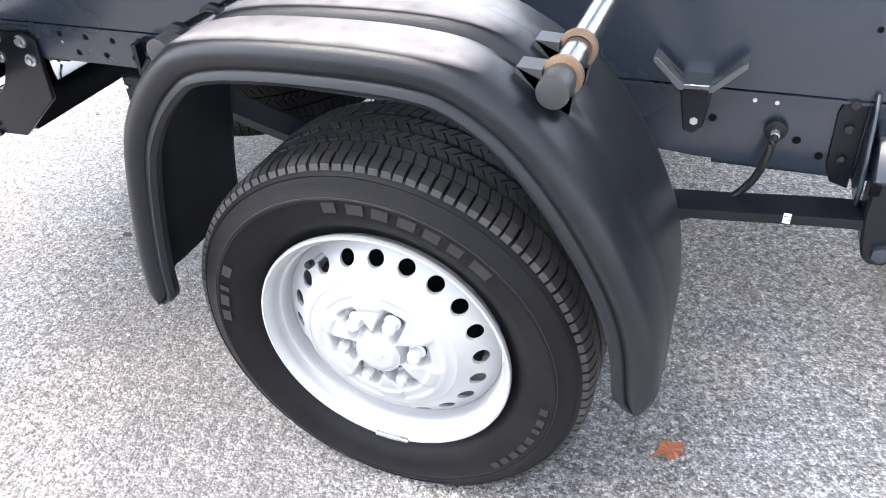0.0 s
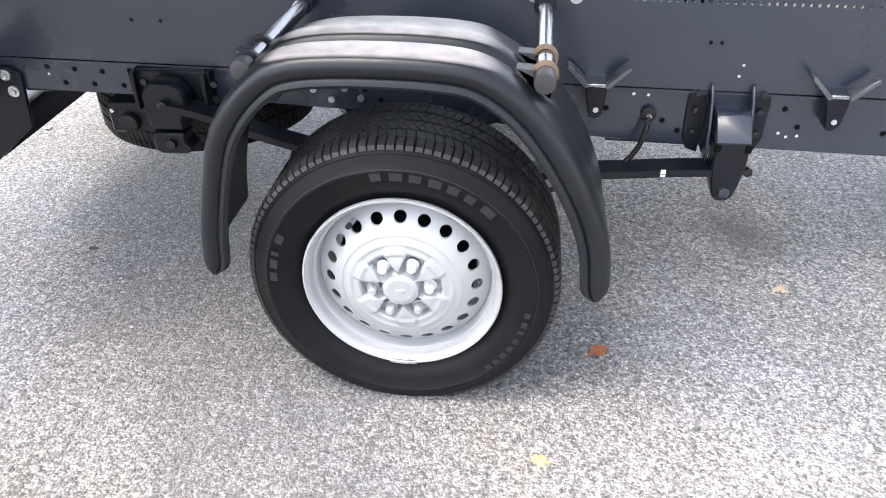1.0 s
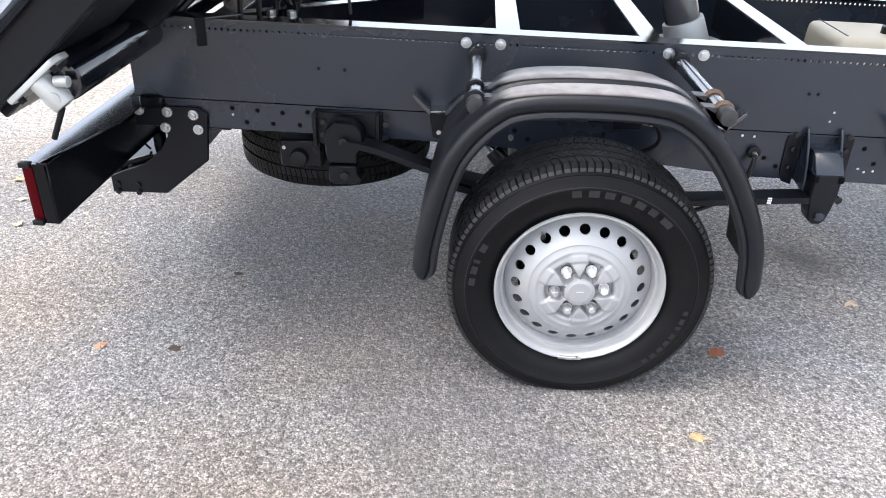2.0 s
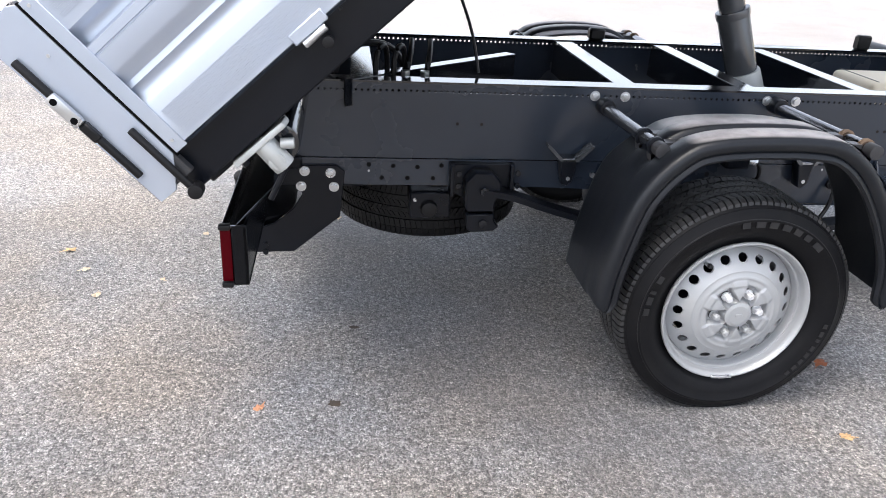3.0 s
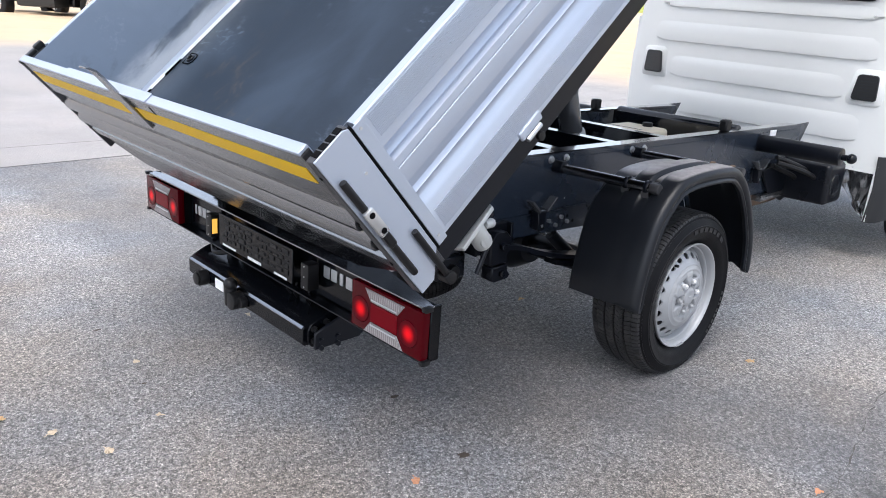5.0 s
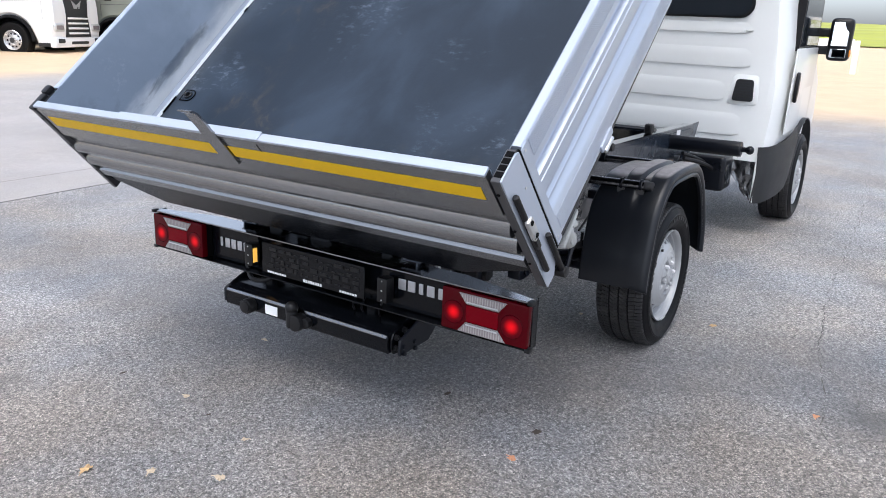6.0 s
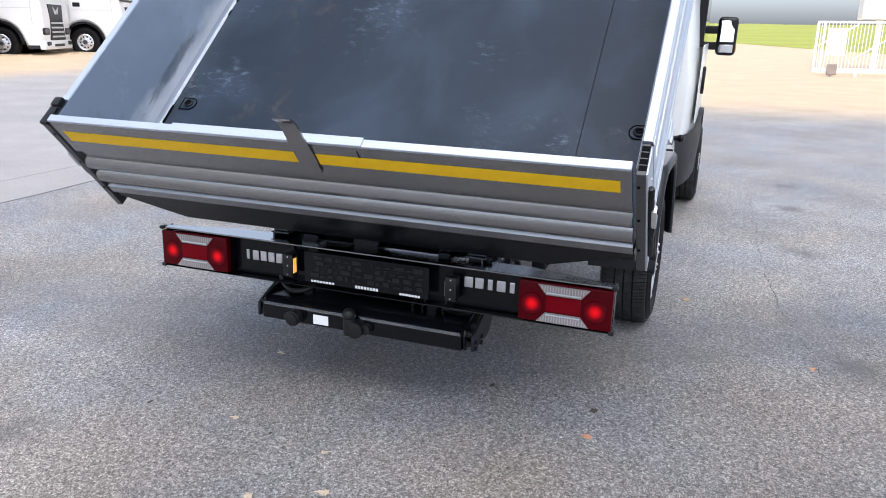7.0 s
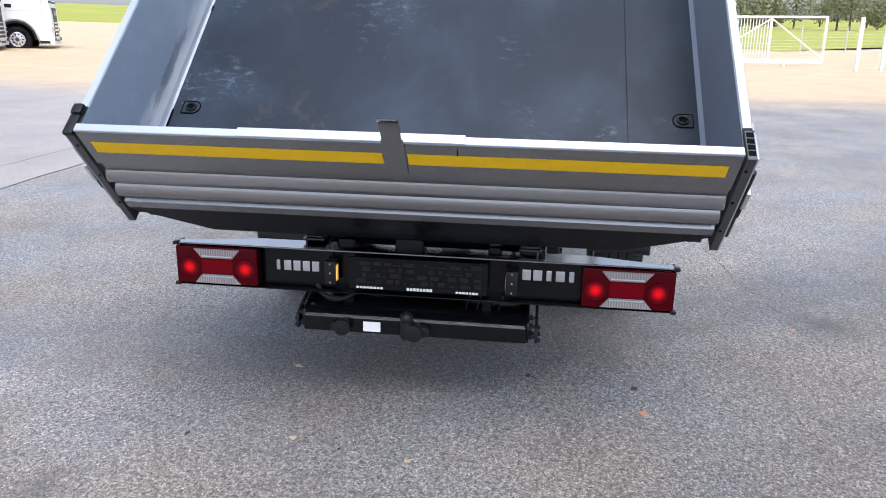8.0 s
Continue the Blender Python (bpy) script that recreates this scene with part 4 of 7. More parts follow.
# ---- tipping body, in its own raised axes ----
def build_body():
    L, Y0, Y1 = 3.46, -0.086, 1.953
    floor = part("body_floor", bm_box(0.0, L, Y0 + 0.02, Y1 - 0.02, -0.012, -0.005), M_BLACK, TRUCK, "blue-grey steel load floor, scratched and dusty", at=BODY, smooth=0)
    for a, c in ((Y0 + 0.02, 0.198), (0.202, Y1 - 0.02)):
        part("floor_sheet", bm_box(0.0, L, a, c, -0.0048, 0.0), M_FLOOR, floor, smooth=0)
    for u, y, s in ((0.395, 0.005, 1), (0.385, 1.845, -1)):
        rim_line = [(u - 0.030, y - s * 0.034), (u + 0.030, y - s * 0.034)]
        rim_line += [(u + 0.030 * math.cos(a), y + s * (0.010 + 0.026 * math.sin(a))) for a in [math.pi * i / 10 for i in range(11)]]
        pl = part("lashing_plate", bm_extrude(rim_line[::s], 'XY', 0.0, 0.0022), M_FLOOR, floor, "pressed lashing eye with a black ring", smooth=0)
        line = [(p, q, 0.0022) for p, q in rim_line]
        part("pressed_edge", bm_tube(line + line[:1], 0.0026, 6, 0), M_DARK, pl)
        part("eye_well", bm_cyl((u, y, 0.002), (u, y, 0.0032), 0.016, seg=20), M_DARK, pl)
        rt = [(u + 0.017 * math.cos(a), y + 0.019 * math.sin(a), 0.006) for a in [2 * math.pi * i / 20 for i in range(21)]]
        part("ring", bm_tube(rt, 0.0042, 8, 0), M_BLACK, pl)
    # side walls: hollow extruded profile with grooves and a ridge
    prof = [(-0.086, 0.005), (-0.086, 0.105), (-0.080, 0.116), (-0.0725, 0.128), (-0.0705, 0.137), (-0.0745, 0.147), (-0.0785, 0.151), (-0.0745, 0.155), (-0.0715, 0.164), (-0.0760, 0.178), (-0.0845, 0.190),
            (-0.0865, 0.198), (-0.0865, 0.238), (-0.0835, 0.2395), (-0.0835, 0.2425), (-0.0865, 0.244), (-0.086, 0.262), (-0.0665, 0.268), (-0.0620, 0.275), (-0.0620, 0.288), (-0.066, 0.295), (-0.0840, 0.306), (-0.086, 0.308), (-0.086, 0.398), (-0.083, 0.402), (-0.060, 0.402), (-0.0575, 0.398), (-0.0575, 0.034), (-0.049, 0.018), (-0.046, 0.003)]
    for side in (0, 1):
        m = BODY if side == 0 else BODY @ Matrix.Translation((0, Y0 + Y1, 0)) @ Matrix.Diagonal((1, -1, 1, 1))
        # the drop sides turn a little outward towards the cab to fit the camera's view
        m = m @ Matrix.Translation((0, Y0, 0)) @ Matrix.Rotation(math.radians(-0.45), 4, 'Z') @ Matrix.Translation((0, -Y0, 0))
        b = bm_extrude(prof, 'YZ', 0.012, L)
        w = part("side_wall", b, M_ALU, TRUCK, "ribbed aluminium drop side", at=m, smooth=35)
        inner = bm_box(-0.080, L, -0.0570, -0.0555, 0.024, 0.399)
        part("inner_panel", inner, M_INNER_RUBBED_LIT if side else M_INNER_DULL, w, "scuffed blue-grey inner face" if side else "plain dark grey inner face", smooth=0)
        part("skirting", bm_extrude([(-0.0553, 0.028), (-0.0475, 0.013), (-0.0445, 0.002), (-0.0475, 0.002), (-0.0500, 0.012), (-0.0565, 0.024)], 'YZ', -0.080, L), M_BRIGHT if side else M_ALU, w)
        # open gaps along the floor edge of the far wall
        if side:
            for u, w_ in ((0.03, 0.06), (0.13, 0.05), (0.27, 0.10), (0.93, 0.03), (1.02, 0.08), (1.24, 0.06), (1.55, 0.03)):
                part("edge_gap", bm_box(u, u + w_, -0.0450, -0.0400, 0.001, 0.008, 0.001), M_DARK, w, smooth=0)
        # fine grip lines near top and bottom
        for z0 in (0.018, 0.330):
            t = bmesh.new()
            for i in range(14):
                bm_box(0.046, L, -0.0876, -0.0864, z0 + i * 0.0046, z0 + i * 0.0046 + 0.0027, bm=t)
            tagged(part("grip_line", t, M_ALU, w, smooth=0), kind="stuff")
        part("end_strip", bm_box(0.002, 0.034, -0.0900, -0.0863, -0.004, 0.400, 0.001), M_ALU, w)
        for z in (0.022, 0.385):
            part("screw", bm_cyl((0.016, -0.0898, z), (0.016, -0.092, z), 0.004, seg=10), M_ZINC, w)
        for u in (0.40, 1.6, 2.8):
            h = bm_box(u - 0.045, u + 0.045, -0.094, -0.084, -0.006, 0.022, 0.003)
            hg = part("hinge", h, M_ALU, w, "aluminium drop-side hinge")
            part("hinge_pin", bm_cyl((u - 0.03, -0.092, -0.014), (u + 0.03, -0.092, -0.014), 0.008, seg=12, bev=0.002), M_ZINC, hg)
            part("hinge_knob", bm_cyl((u + 0.012, -0.085, -0.040), (u + 0.012, -0.100, -0.040), 0.013, seg=16, bev=0.004), M_RUBBER_CAP, hg)
    # frame under the floor
    for y0 in (-0.046, 1.863):
        b = bm_box(-0.055, L, y0, y0 + 0.05, -0.100, -0.006, 0.004)
        part("floor_frame", b, M_BLACK, TRUCK, "black side member of the tipping body", at=BODY, smooth=30)
    for i in range(9):
        u = 0.10 + i * 0.415
        part("floor_bearer", bm_box(u - 0.03, u + 0.03, -0.03, 1.897, -0.085, -0.013, 0.003), M_BLACK, TRUCK, at=BODY, smooth=30)
    for y in (0.45, 1.42):
        part("floor_beam", bm_box(0.05, L - 0.05, y - 0.035, y + 0.035, -0.165, -0.086, 0.004), M_BLACK, TRUCK, at=BODY, smooth=30)
    part("headboard", bm_box(L, L + 0.03, Y0, Y1, -0.1, 0.404, 0.003), M_ALU_DULL, TRUCK, "aluminium headboard", at=BODY)
    # rear corner plates with locking rods
    for side in (0, 1):
        m = BODY if side == 0 else BODY @ Matrix.Translation((0, Y0 + Y1, 0)) @ Matrix.Diagonal((1, -1, 1, 1))
        b = bm_extrude([(-0.108, -0.060), (-0.062, -0.062), (-0.006, 0.0), (-0.006, 0.404), (-0.020, 0.412), (-0.110, 0.412)], 'XZ', -0.0890, -0.0840, 0.0008)
        pl = part("corner_plate", b, M_ALU, TRUCK, "pale aluminium end plate beside the tailgate", at=m, smooth=30)
        part("locking_rod", bm_cyl((-0.092, -0.096, 0.335), (-0.092, -0.096, 0.010), 0.0092, seg=14, bev=0.004), M_RUBBER_CAP, pl, "black locking rod")
        bl = bm_box(-0.106, -0.078, -0.113, -0.098, 0.166, 0.246, 0.006, 2)
        part("rod_latch", bl, M_ZINC, pl, "zinc rod latch")
        for z in (0.180, 0.232):
            part("latch_rivet", bm_cyl((-0.092, -0.1125, z), (-0.092, -0.1145, z), 0.0075, seg=14), M_DARK, pl, "dark eye of the latch")
        part("rod_guide", bm_box(-0.103, -0.081, -0.108, -0.089, 0.120, 0.165, 0.004), M_RUBBER_CAP, pl)
        part("stop_rod", bm_cyl((-0.030, -0.096, 0.095), (-0.030, -0.096, -0.085), 0.0088, seg=14, bev=0.004), M_RUBBER_CAP, pl, "black rod")
        part("stop_foot", bm_cyl((-0.030, -0.108, -0.09), (-0.030, -0.07, -0.09), 0.017, seg=14, bev=0.003), M_RUBBER_CAP, pl)
        part("plate_gap", bm_box(-0.0035, 0.0015, -0.0885, -0.080, -0.01, 0.404), M_DARK, pl)
        part("rivet", bm_cyl((-0.035, -0.0885, 0.30), (-0.035, -0.0915, 0.30), 0.004, seg=10), M_ZINC, pl)
        # hollow chambers that show at the open top
        for i in range(0 if side else 4):
            c = bm_box(-0.098 + i * 0.022, -0.080 + i * 0.022, -0.083, -0.062, 0.40, 0.4135, 0.001)
            part("profile_chamber", c, M_DARK, pl)
        if side:
            part("post_cap", bm_box(-0.114, -0.036, -0.0900, -0.0560, 0.404, 0.420, 0.006, 2), M_RUBBER_CAP, pl, "black rubber post cap")
            part("post_cap", bm_box(-0.036, 0.004, -0.0910, -0.0555, 0.402, 0.427, 0.008, 2), M_RUBBER_CAP, pl)
        pb = bm_box(-0.112, -0.006, -0.0840, -0.058, -0.055, 0.4118, 0.002)
        part("corner_post", pb, M_POST, pl, "dark steel corner post")
        for z in (0.06, 0.21, 0.36):
            part("post_screw", bm_cyl((-0.1115, -0.066, z), (-0.1145, -0.066, z), 0.0045, seg=10), M_DARK, pl)
    # tailgate: extruded boards with two ridges
    g0, g1 = Y0 + 0.038, Y1 - 0.038
    tg = [(-0.108, 0.442), (-0.108, 0.288), (-0.099, 0.283), (-0.096, 0.240), (-0.110, 0.228), (-0.1185, 0.214), (-0.117, 0.200), (-0.100, 0.188), (-0.097, 0.168), (-0.1125, 0.157), (-0.1205, 0.142),
          (-0.119, 0.128), (-0.100, 0.114), (-0.099, 0.090), (-0.110, 0.084), (-0.110, 0.050), (-0.084, 0.050), (-0.084, 0.442)]
    t = bm_extrude(tg, 'XZ', g0, g1)
    gate = part("tailgate", t, M_ALU_DULL, TRUCK, "dull ribbed aluminium tailgate with yellow tape", at=BODY @ Matrix.Translation((0, 0, -0.02)), smooth=35)
    part("top_cap", bm_box(-0.111, -0.082, g0, g1, 0.440, 0.450, 0.002), M_ALU, gate, "bright top edge")
    part("inner_skin", bm_box(-0.0838, -0.0815, g0, g1, 0.022, 0.440), M_INNER, gate)
    part("raised_cap", bm_box(-0.113, -0.080, 0.72, 1.40, 0.4505, 0.455, 0.001), M_ALU, gate)
    for a, c in ((g0 + 0.03, 0.893), (0.968, g1 - 0.03)):
        part("yellow_tape", bm_box(-0.1095, -0.1081, a, c, 0.346, 0.394), M_YELLOW, gate, "yellow reflective tape", smooth=0)
    lev = bm_box(-0.1155, -0.1085, 0.897, 0.963, 0.312, 0.46, 0.001)
    bm_extrude([(-0.1155, 0.458), (-0.1085, 0.458), (-0.1085, 0.515), (-0.111, 0.540), (-0.118, 0.556), (-0.127, 0.564), (-0.130, 0.560), (-0.123, 0.551), (-0.117, 0.537), (-0.1155, 0.513)][::-1], 'XZ', 0.901, 0.959, bm=lev)
    part("lever", lev, M_ALU_DULL, gate, "bent flat metal lever")
    part("seam", bm_box(-0.1093, -0.1081, 0.742, 0.745, 0.36, 0.425), M_DARK, gate)
    # black beam under the tailgate, with cut corners
    b = bm_extrude([(Y0 + 0.035, 0.046), (Y0 + 0.035, 0.0), (Y0 + 0.30, -0.105), (Y1 - 0.30, -0.105), (Y1 - 0.035, 0.0), (Y1 - 0.035, 0.046)], 'YZ', -0.100, -0.032, 0.002)
    part("rear_beam", b, M_TAIL, TRUCK, "black rear beam of the tipping body", at=BODY)
    part("rear_underbeam", bm_box(-0.03, 0.10, Y0 + 0.10, Y1 - 0.10, -0.118, -0.012, 0.004), M_BLACK, TRUCK, at=BODY)


build_body()


# ---- running gear ----
def build_running_gear():
    # axle
    ax = bm_cyl((0.005, 0.22, 0.325), (0.005, 2 * CY - 0.22, 0.325), 0.055, seg=24)
    bm_lathe([(0.0, -0.16), (0.09, -0.15), (0.14, -0.06), (0.15, 0.0), (0.14, 0.06), (0.09, 0.15), (0.0, 0.16)], 28, (0.005, CY, 0.325), bm=ax)
    part("rear_axle", ax, M_BLACK, TRUCK, "black rear axle with differential")
    for side in (0, 1):
        m = Matrix.Identity(4) if side == 0 else MIRROR_Y
        top = [(-0.645, 0.540), (-0.56, 0.528), (-0.405, 0.470), (-0.2, 0.418), (0.0, 0.398), (0.2, 0.392), (0.44, 0.404), (0.66, 0.424), (0.75, 0.425)]
        line = [(a, b) for a, b, _ in smooth_line([(a, b, 0) for a, b in top], 2)]
        leaf = bm_strip(line, 'XZ', 0.385, 0.450, 0.018)
        sp = part("leaf_spring", leaf, M_BLACK, TRUCK, "black leaf spring", at=m, smooth=30)
        short = [(a, b - 0.028) for a, b in line if -0.36 < a < 0.34]
        part("helper_leaf", bm_strip(short, 'XZ', 0.387, 0.448, 0.02), M_BLACK, sp, smooth=30)
        # white marks on the leaf as bars
        for i in range(3):
            part("printed_bar", bm_box(0.585, 0.597, 0.3835, 0.385, 0.402 + i * 0.007, 0.407 + i * 0.007), M_WHITE_PRINT, sp, "white printed mark", smooth=0)
        u = bm_box(-0.075, 0.085, 0.375, 0.46, 0.330, 0.352, 0.004)
        part("spring_plate", u, M_BLACK, sp)
        for x in (-0.055, 0.065):
            for y in (0.388, 0.447):
                part("u_bolt", bm_cyl((x, y, 0.30), (x, y, 0.44), 0.008, seg=8), M_BLACK, sp)
        # rear shackle hanger
        h = bm_extrude([(-0.700, 0.500), (-0.700, 0.560), (-0.672, 0.592), (-0.618, 0.588), (-0.590, 0.560), (-0.588, 0.520), (-0.606, 0.492), (-0.606, 0.462), (-0.692, 0.462)], 'XZ', 0.404, 0.462, 0.005)
        hg = part("rear_spring_hanger", h, M_BLACK, TRUCK, "black spring shackle with bolts", at=m)
        lowp = bm_extrude([(-0.692, 0.458), (-0.692, 0.408), (-0.676, 0.398), (-0.606, 0.400), (-0.590, 0.415), (-0.607, 0.436), (-0.607, 0.458)], 'XZ', 0.398, 0.455, 0.004)
        part("shackle_plate", lowp, M_BLACK, hg)
        bm_ = bm_extrude([(-0.74, 0.600), (-0.74, 0.51), (-0.70, 0.49), (-0.58, 0.49), (-0.54, 0.51), (-0.54, 0.600)], 'XZ', 0.462, 0.498, 0.003)
        part("hanger_bracket", bm_, M_BLACK, hg)
        for z in (0.535, 0.43):
            part("shackle_bolt", bm_cyl((-0.643, 0.40, z), (-0.643, 0.386, z), 0.014, seg=6, bev=0.002), M_BLACK_GLOSS, hg)
        for x in (-0.735, -0.55):
            part("hanger_rib", bm_box(x - 0.006, x + 0.006, 0.44, 0.498, 0.50, 0.60, 0.002), M_BLACK, hg)
            for z in (0.53, 0.57):
                part("rivet", bm_cyl((x + 0.022, 0.463, z), (x + 0.022, 0.454, z), 0.009, seg=10), M_BLACK_GLOSS, hg)
        # step box behind the hanger
        bk = bm_box(-0.86, -0.73, 0.50, 0.58, 0.405, 0.495, 0.006)
        bx = part("bracket_box", bk, M_BLACK, TRUCK, at=m)
        part("buffer", bm_cyl((-0.80, 0.505, 0.44), (-0.80, 0.48, 0.44), 0.030, 0.025, seg=20, bev=0.004), M_RUBBER_CAP, bx)
        part("bolt", bm_cyl((-0.845, 0.501, 0.47), (-0.845, 0.494, 0.47), 0.006, seg=6), M_ZINC, bx)
        # front hanger
        fh = bm_extrude([(0.700, 0.498), (0.700, 0.43), (0.706, 0.385), (0.714, 0.354), (0.727, 0.342), (0.748, 0.342), (0.762, 0.354), (0.770, 0.385), (0.778, 0.43), (0.778, 0.498)], 'XZ', 0.382, 0.440, 0.004)
        f = part("front_spring_hanger", fh, M_BLACK, TRUCK, "black forged spring hanger bolted to the rail", at=m)
        hb = bm_extrude([(0.497, 0.552), (0.432, 0.552), (0.424, 0.549), (0.384, 0.504), (0.380, 0.497), (0.386, 0.492), (0.497, 0.492)], 'YZ', 0.699, 0.779, 0.002)
        part("hanger_face", hb, M_RAIL, f, "smooth sloping face")
        for x0, s in ((0.690, -1), (0.784, 1)):
            rib = bm_extrude([(0.4955, 0.602), (0.476, 0.602), (0.454, 0.568), (0.430, 0.515), (0.414, 0.465), (0.418, 0.43), (0.4955, 0.44)], 'YZ', x0 - 0.004, x0 + 0.004, 0.002)
            part("hanger_rib", rib, M_RAIL, f)
            w = bm_extrude([(x0 + s * 0.006, 0.600), (x0 + s * 0.040, 0.590), (x0 + s * 0.050, 0.56), (x0 + s * 0.048, 0.46), (x0 + s * 0.036, 0.43), (x0 + s * 0.006, 0.42)], 'XZ', 0.4885, 0.4965, 0.002)
            part("hanger_flange", w, M_BLACK, f)
            for z in (0.578, 0.535, 0.478):
                part("bolt", bm_cyl((x0 + s * 0.028, 0.489, z), (x0 + s * 0.028, 0.477, z), 0.0085, seg=6, bev=0.001), M_BLACK_GLOSS, f)
        part("pivot_bolt", bm_cyl((0.738, 0.383, 0.372), (0.738, 0.368, 0.372), 0.015, seg=6, bev=0.002), M_RAIL, f)
        part("lower_bolt", bm_cyl((0.790, 0.41, 0.415), (0.790, 0.395, 0.415), 0.012, seg=6, bev=0.002), M_BLACK_GLOSS, f)
        for x in (0.704, 0.774):
            part("slot", bm_box(x - 0.008, x + 0.008, 0.3785, 0.384, 0.474, 0.494, 0.002), M_DARK, f)
        # brake cable
        cb = bm_tube([(0.553, 0.498, 0.520), (0.553, 0.470, 0.518), (0.548, 0.455, 0.495), (0.535, 0.45, 0.44), (0.495, 0.44, 0.395), (0.43, 0.42, 0.365), (0.30, 0.38, 0.345), (0.15, 0.33, 0.335)], 0.007, 8)
        c = part("brake_cable", cb, M_RUBBER_CAP, TRUCK, "black cable hanging from the rail", at=m)
        part("grommet", bm_cyl((0.553, 0.489, 0.520), (0.553, 0.478, 0.520), 0.019, seg=16, bev=0.004), M_RUBBER_CAP, c)
        part("ferrule", bm_cyl((0.553, 0.489, 0.519), (0.553, 0.468, 0.516), 0.0075, seg=10), M_ZINC, c)
        # damper
        dp = bm_cyl((-0.30, 0.56, 0.575), (-0.10, 0.48, 0.36), 0.011, seg=12)
        d = part("damper", dp, M_STEEL, TRUCK, "thin steel damper rod", at=m)
        part("damper_body", bm_cyl((-0.21, 0.524, 0.478), (-0.08, 0.472, 0.34), 0.027, seg=16, bev=0.004), M_BLACK, d)
        # valve and hoses above the axle
        vb = bm_box(0.12, 0.20, 0.40, 0.46, 0.60, 0.645, 0.006)
        v = part("brake_valve", vb, M_BLACK, TRUCK, at=m)
        part("fitting", bm_cyl((0.20, 0.43, 0.622), (0.235, 0.43, 0.615), 0.012, seg=8), M_ZINC, v)
        part("hose", bm_tube([(0.235, 0.43, 0.615), (0.26, 0.44, 0.59), (0.27, 0.46, 0.54), (0.20, 0.47, 0.50), (0.05, 0.46, 0.45)], 0.006, 8), M_RUBBER_CAP, v)
        for x, z in ((-0.20, 0.56), (-0.16, 0.535), (-0.235, 0.53), (-0.28, 0.555)):
            part("frame_bolt", bm_cyl((x, 0.489, z), (x, 0.478, z), 0.009, seg=6), M_ZINC, v)
    # spare wheel lying under the tail of the frame
    for ob in (tyre, rim):
        spare = copy_thing(ob, Matrix.Translation((-0.765, 0.945, 0.285)) @ pose(0, 0, 0, 90, 0, 25))
        # this darker rubber stands for the shade under the frame
        if ob is tyre:
            for o in (spare, *spare.children_recursive):
                o.material_slots[0].link = 'OBJECT'
                o.material_slots[0].material = M_SPARE
            tagged(spare, "black spare tyre slung under the frame, shade put into its colour")
    carrier = bm_box(-0.80, -0.73, 0.58, 1.31, 0.503, 0.515, 0.003)
    part("spare_wheel_carrier", carrier, M_BLACK, TRUCK)
    # telescopic ram
    a, b = Vector((0.470, 0.93, 0.60)), Vector((-0.075, 0.93, 2.10))
    d = (b - a)

    def at_(k):
        return a + d * k
    ram = part("hydraulic_ram", bm_cyl(at_(0.0), at_(0.275), 0.056, seg=32, bev=0.004), M_HYD, TRUCK, "dark grey telescopic tipping ram")
    part("stage", bm_cyl(at_(0.27), at_(0.52), 0.046, seg=32, bev=0.003), M_HYD, ram)
    part("stage", bm_cyl(at_(0.50), at_(1.0), 0.035, seg=32, bev=0.003), M_HYD, ram)
    for k, r in ((0.262, 0.060), (0.505, 0.050)):
        part("collar", bm_cyl(at_(k), at_(k + 0.018), r, seg=32, bev=0.003), M_HYD, ram)
    part("base_socket", bm_cyl(at_(0.05), at_(0.135), 0.074, 0.066, seg=32, bev=0.006), M_GALV, ram, "grey cast ram socket")
    ring = bm_lathe([(0.078, -0.02), (0.112, -0.018), (0.115, 0.018), (0.106, 0.022), (0.098, 0.012), (0.078, 0.010)], 40, (0.43, 0.93, 0.715), 'Z', True)
    part("gimbal_ring", ring, M_GALV, ram)
    for y in (0.80, 1.06):
        part("gimbal_bolt", bm_cyl((0.43, y, 0.72), (0.43, y, 0.755), 0.016, seg=6), M_ZINC, ram)
    # cream fluid tank between the rails
    tk = bm_box(0.85, 1.115, 0.83, 1.10, 0.60, 0.790, 0.03, 3)
    tank = part("fluid_tank", tk, M_CREAM, TRUCK, "cream plastic fluid tank with black cap", at=SPRUNG)
    part("tank_cap", bm_cyl((1.05, 0.93, 0.785), (1.05, 0.93, 0.812), 0.028, seg=20, bev=0.004), M_RUBBER_CAP, tank)
    part("tank_seam", bm_box(0.885, 0.890, 0.86, 1.10, 0.7895, 0.7915), M_RUBBER_CAP, tank)
    # body stops: black cross tubes through the subframe
    part("cross_tube", bm_cyl((1.345, 0.55, 0.795), (1.345, 1.32, 0.795), 0.047, seg=28, bev=0.01), M_BLACK_GLOSS, TRUCK, "thick black cross tube", at=SPRUNG)
    for side in (0, 1):
        m = SPRUNG if side == 0 else SPRUNG @ MIRROR_Y
        tb = part("side_tube", bm_cyl((1.515, 0.500, 0.745), (1.515, 0.055, 0.745), 0.047, seg=28, bev=0.008), M_BLACK, TRUCK, "black tube standing out from the subframe", at=m)
        part("tube_neck", bm_cyl((1.515, 0.06, 0.745), (1.515, 0.020, 0.745), 0.016, seg=14), M_BLACK, tb)
        t = bmesh.new()
        bmesh.ops.create_uvsphere(t, u_segments=16, v_segments=10, radius=0.026, matrix=Matrix.Translation((1.515, 0.008, 0.745)))
        part("ball_end", t, M_BLACK, tb)
        part("stop_block", bm_box(1.10, 1.16, 0.50, 0.545, 0.825, 0.885, 0.008), M_RUBBER_CAP, TRUCK, "black rubber stop on the subframe", at=m)
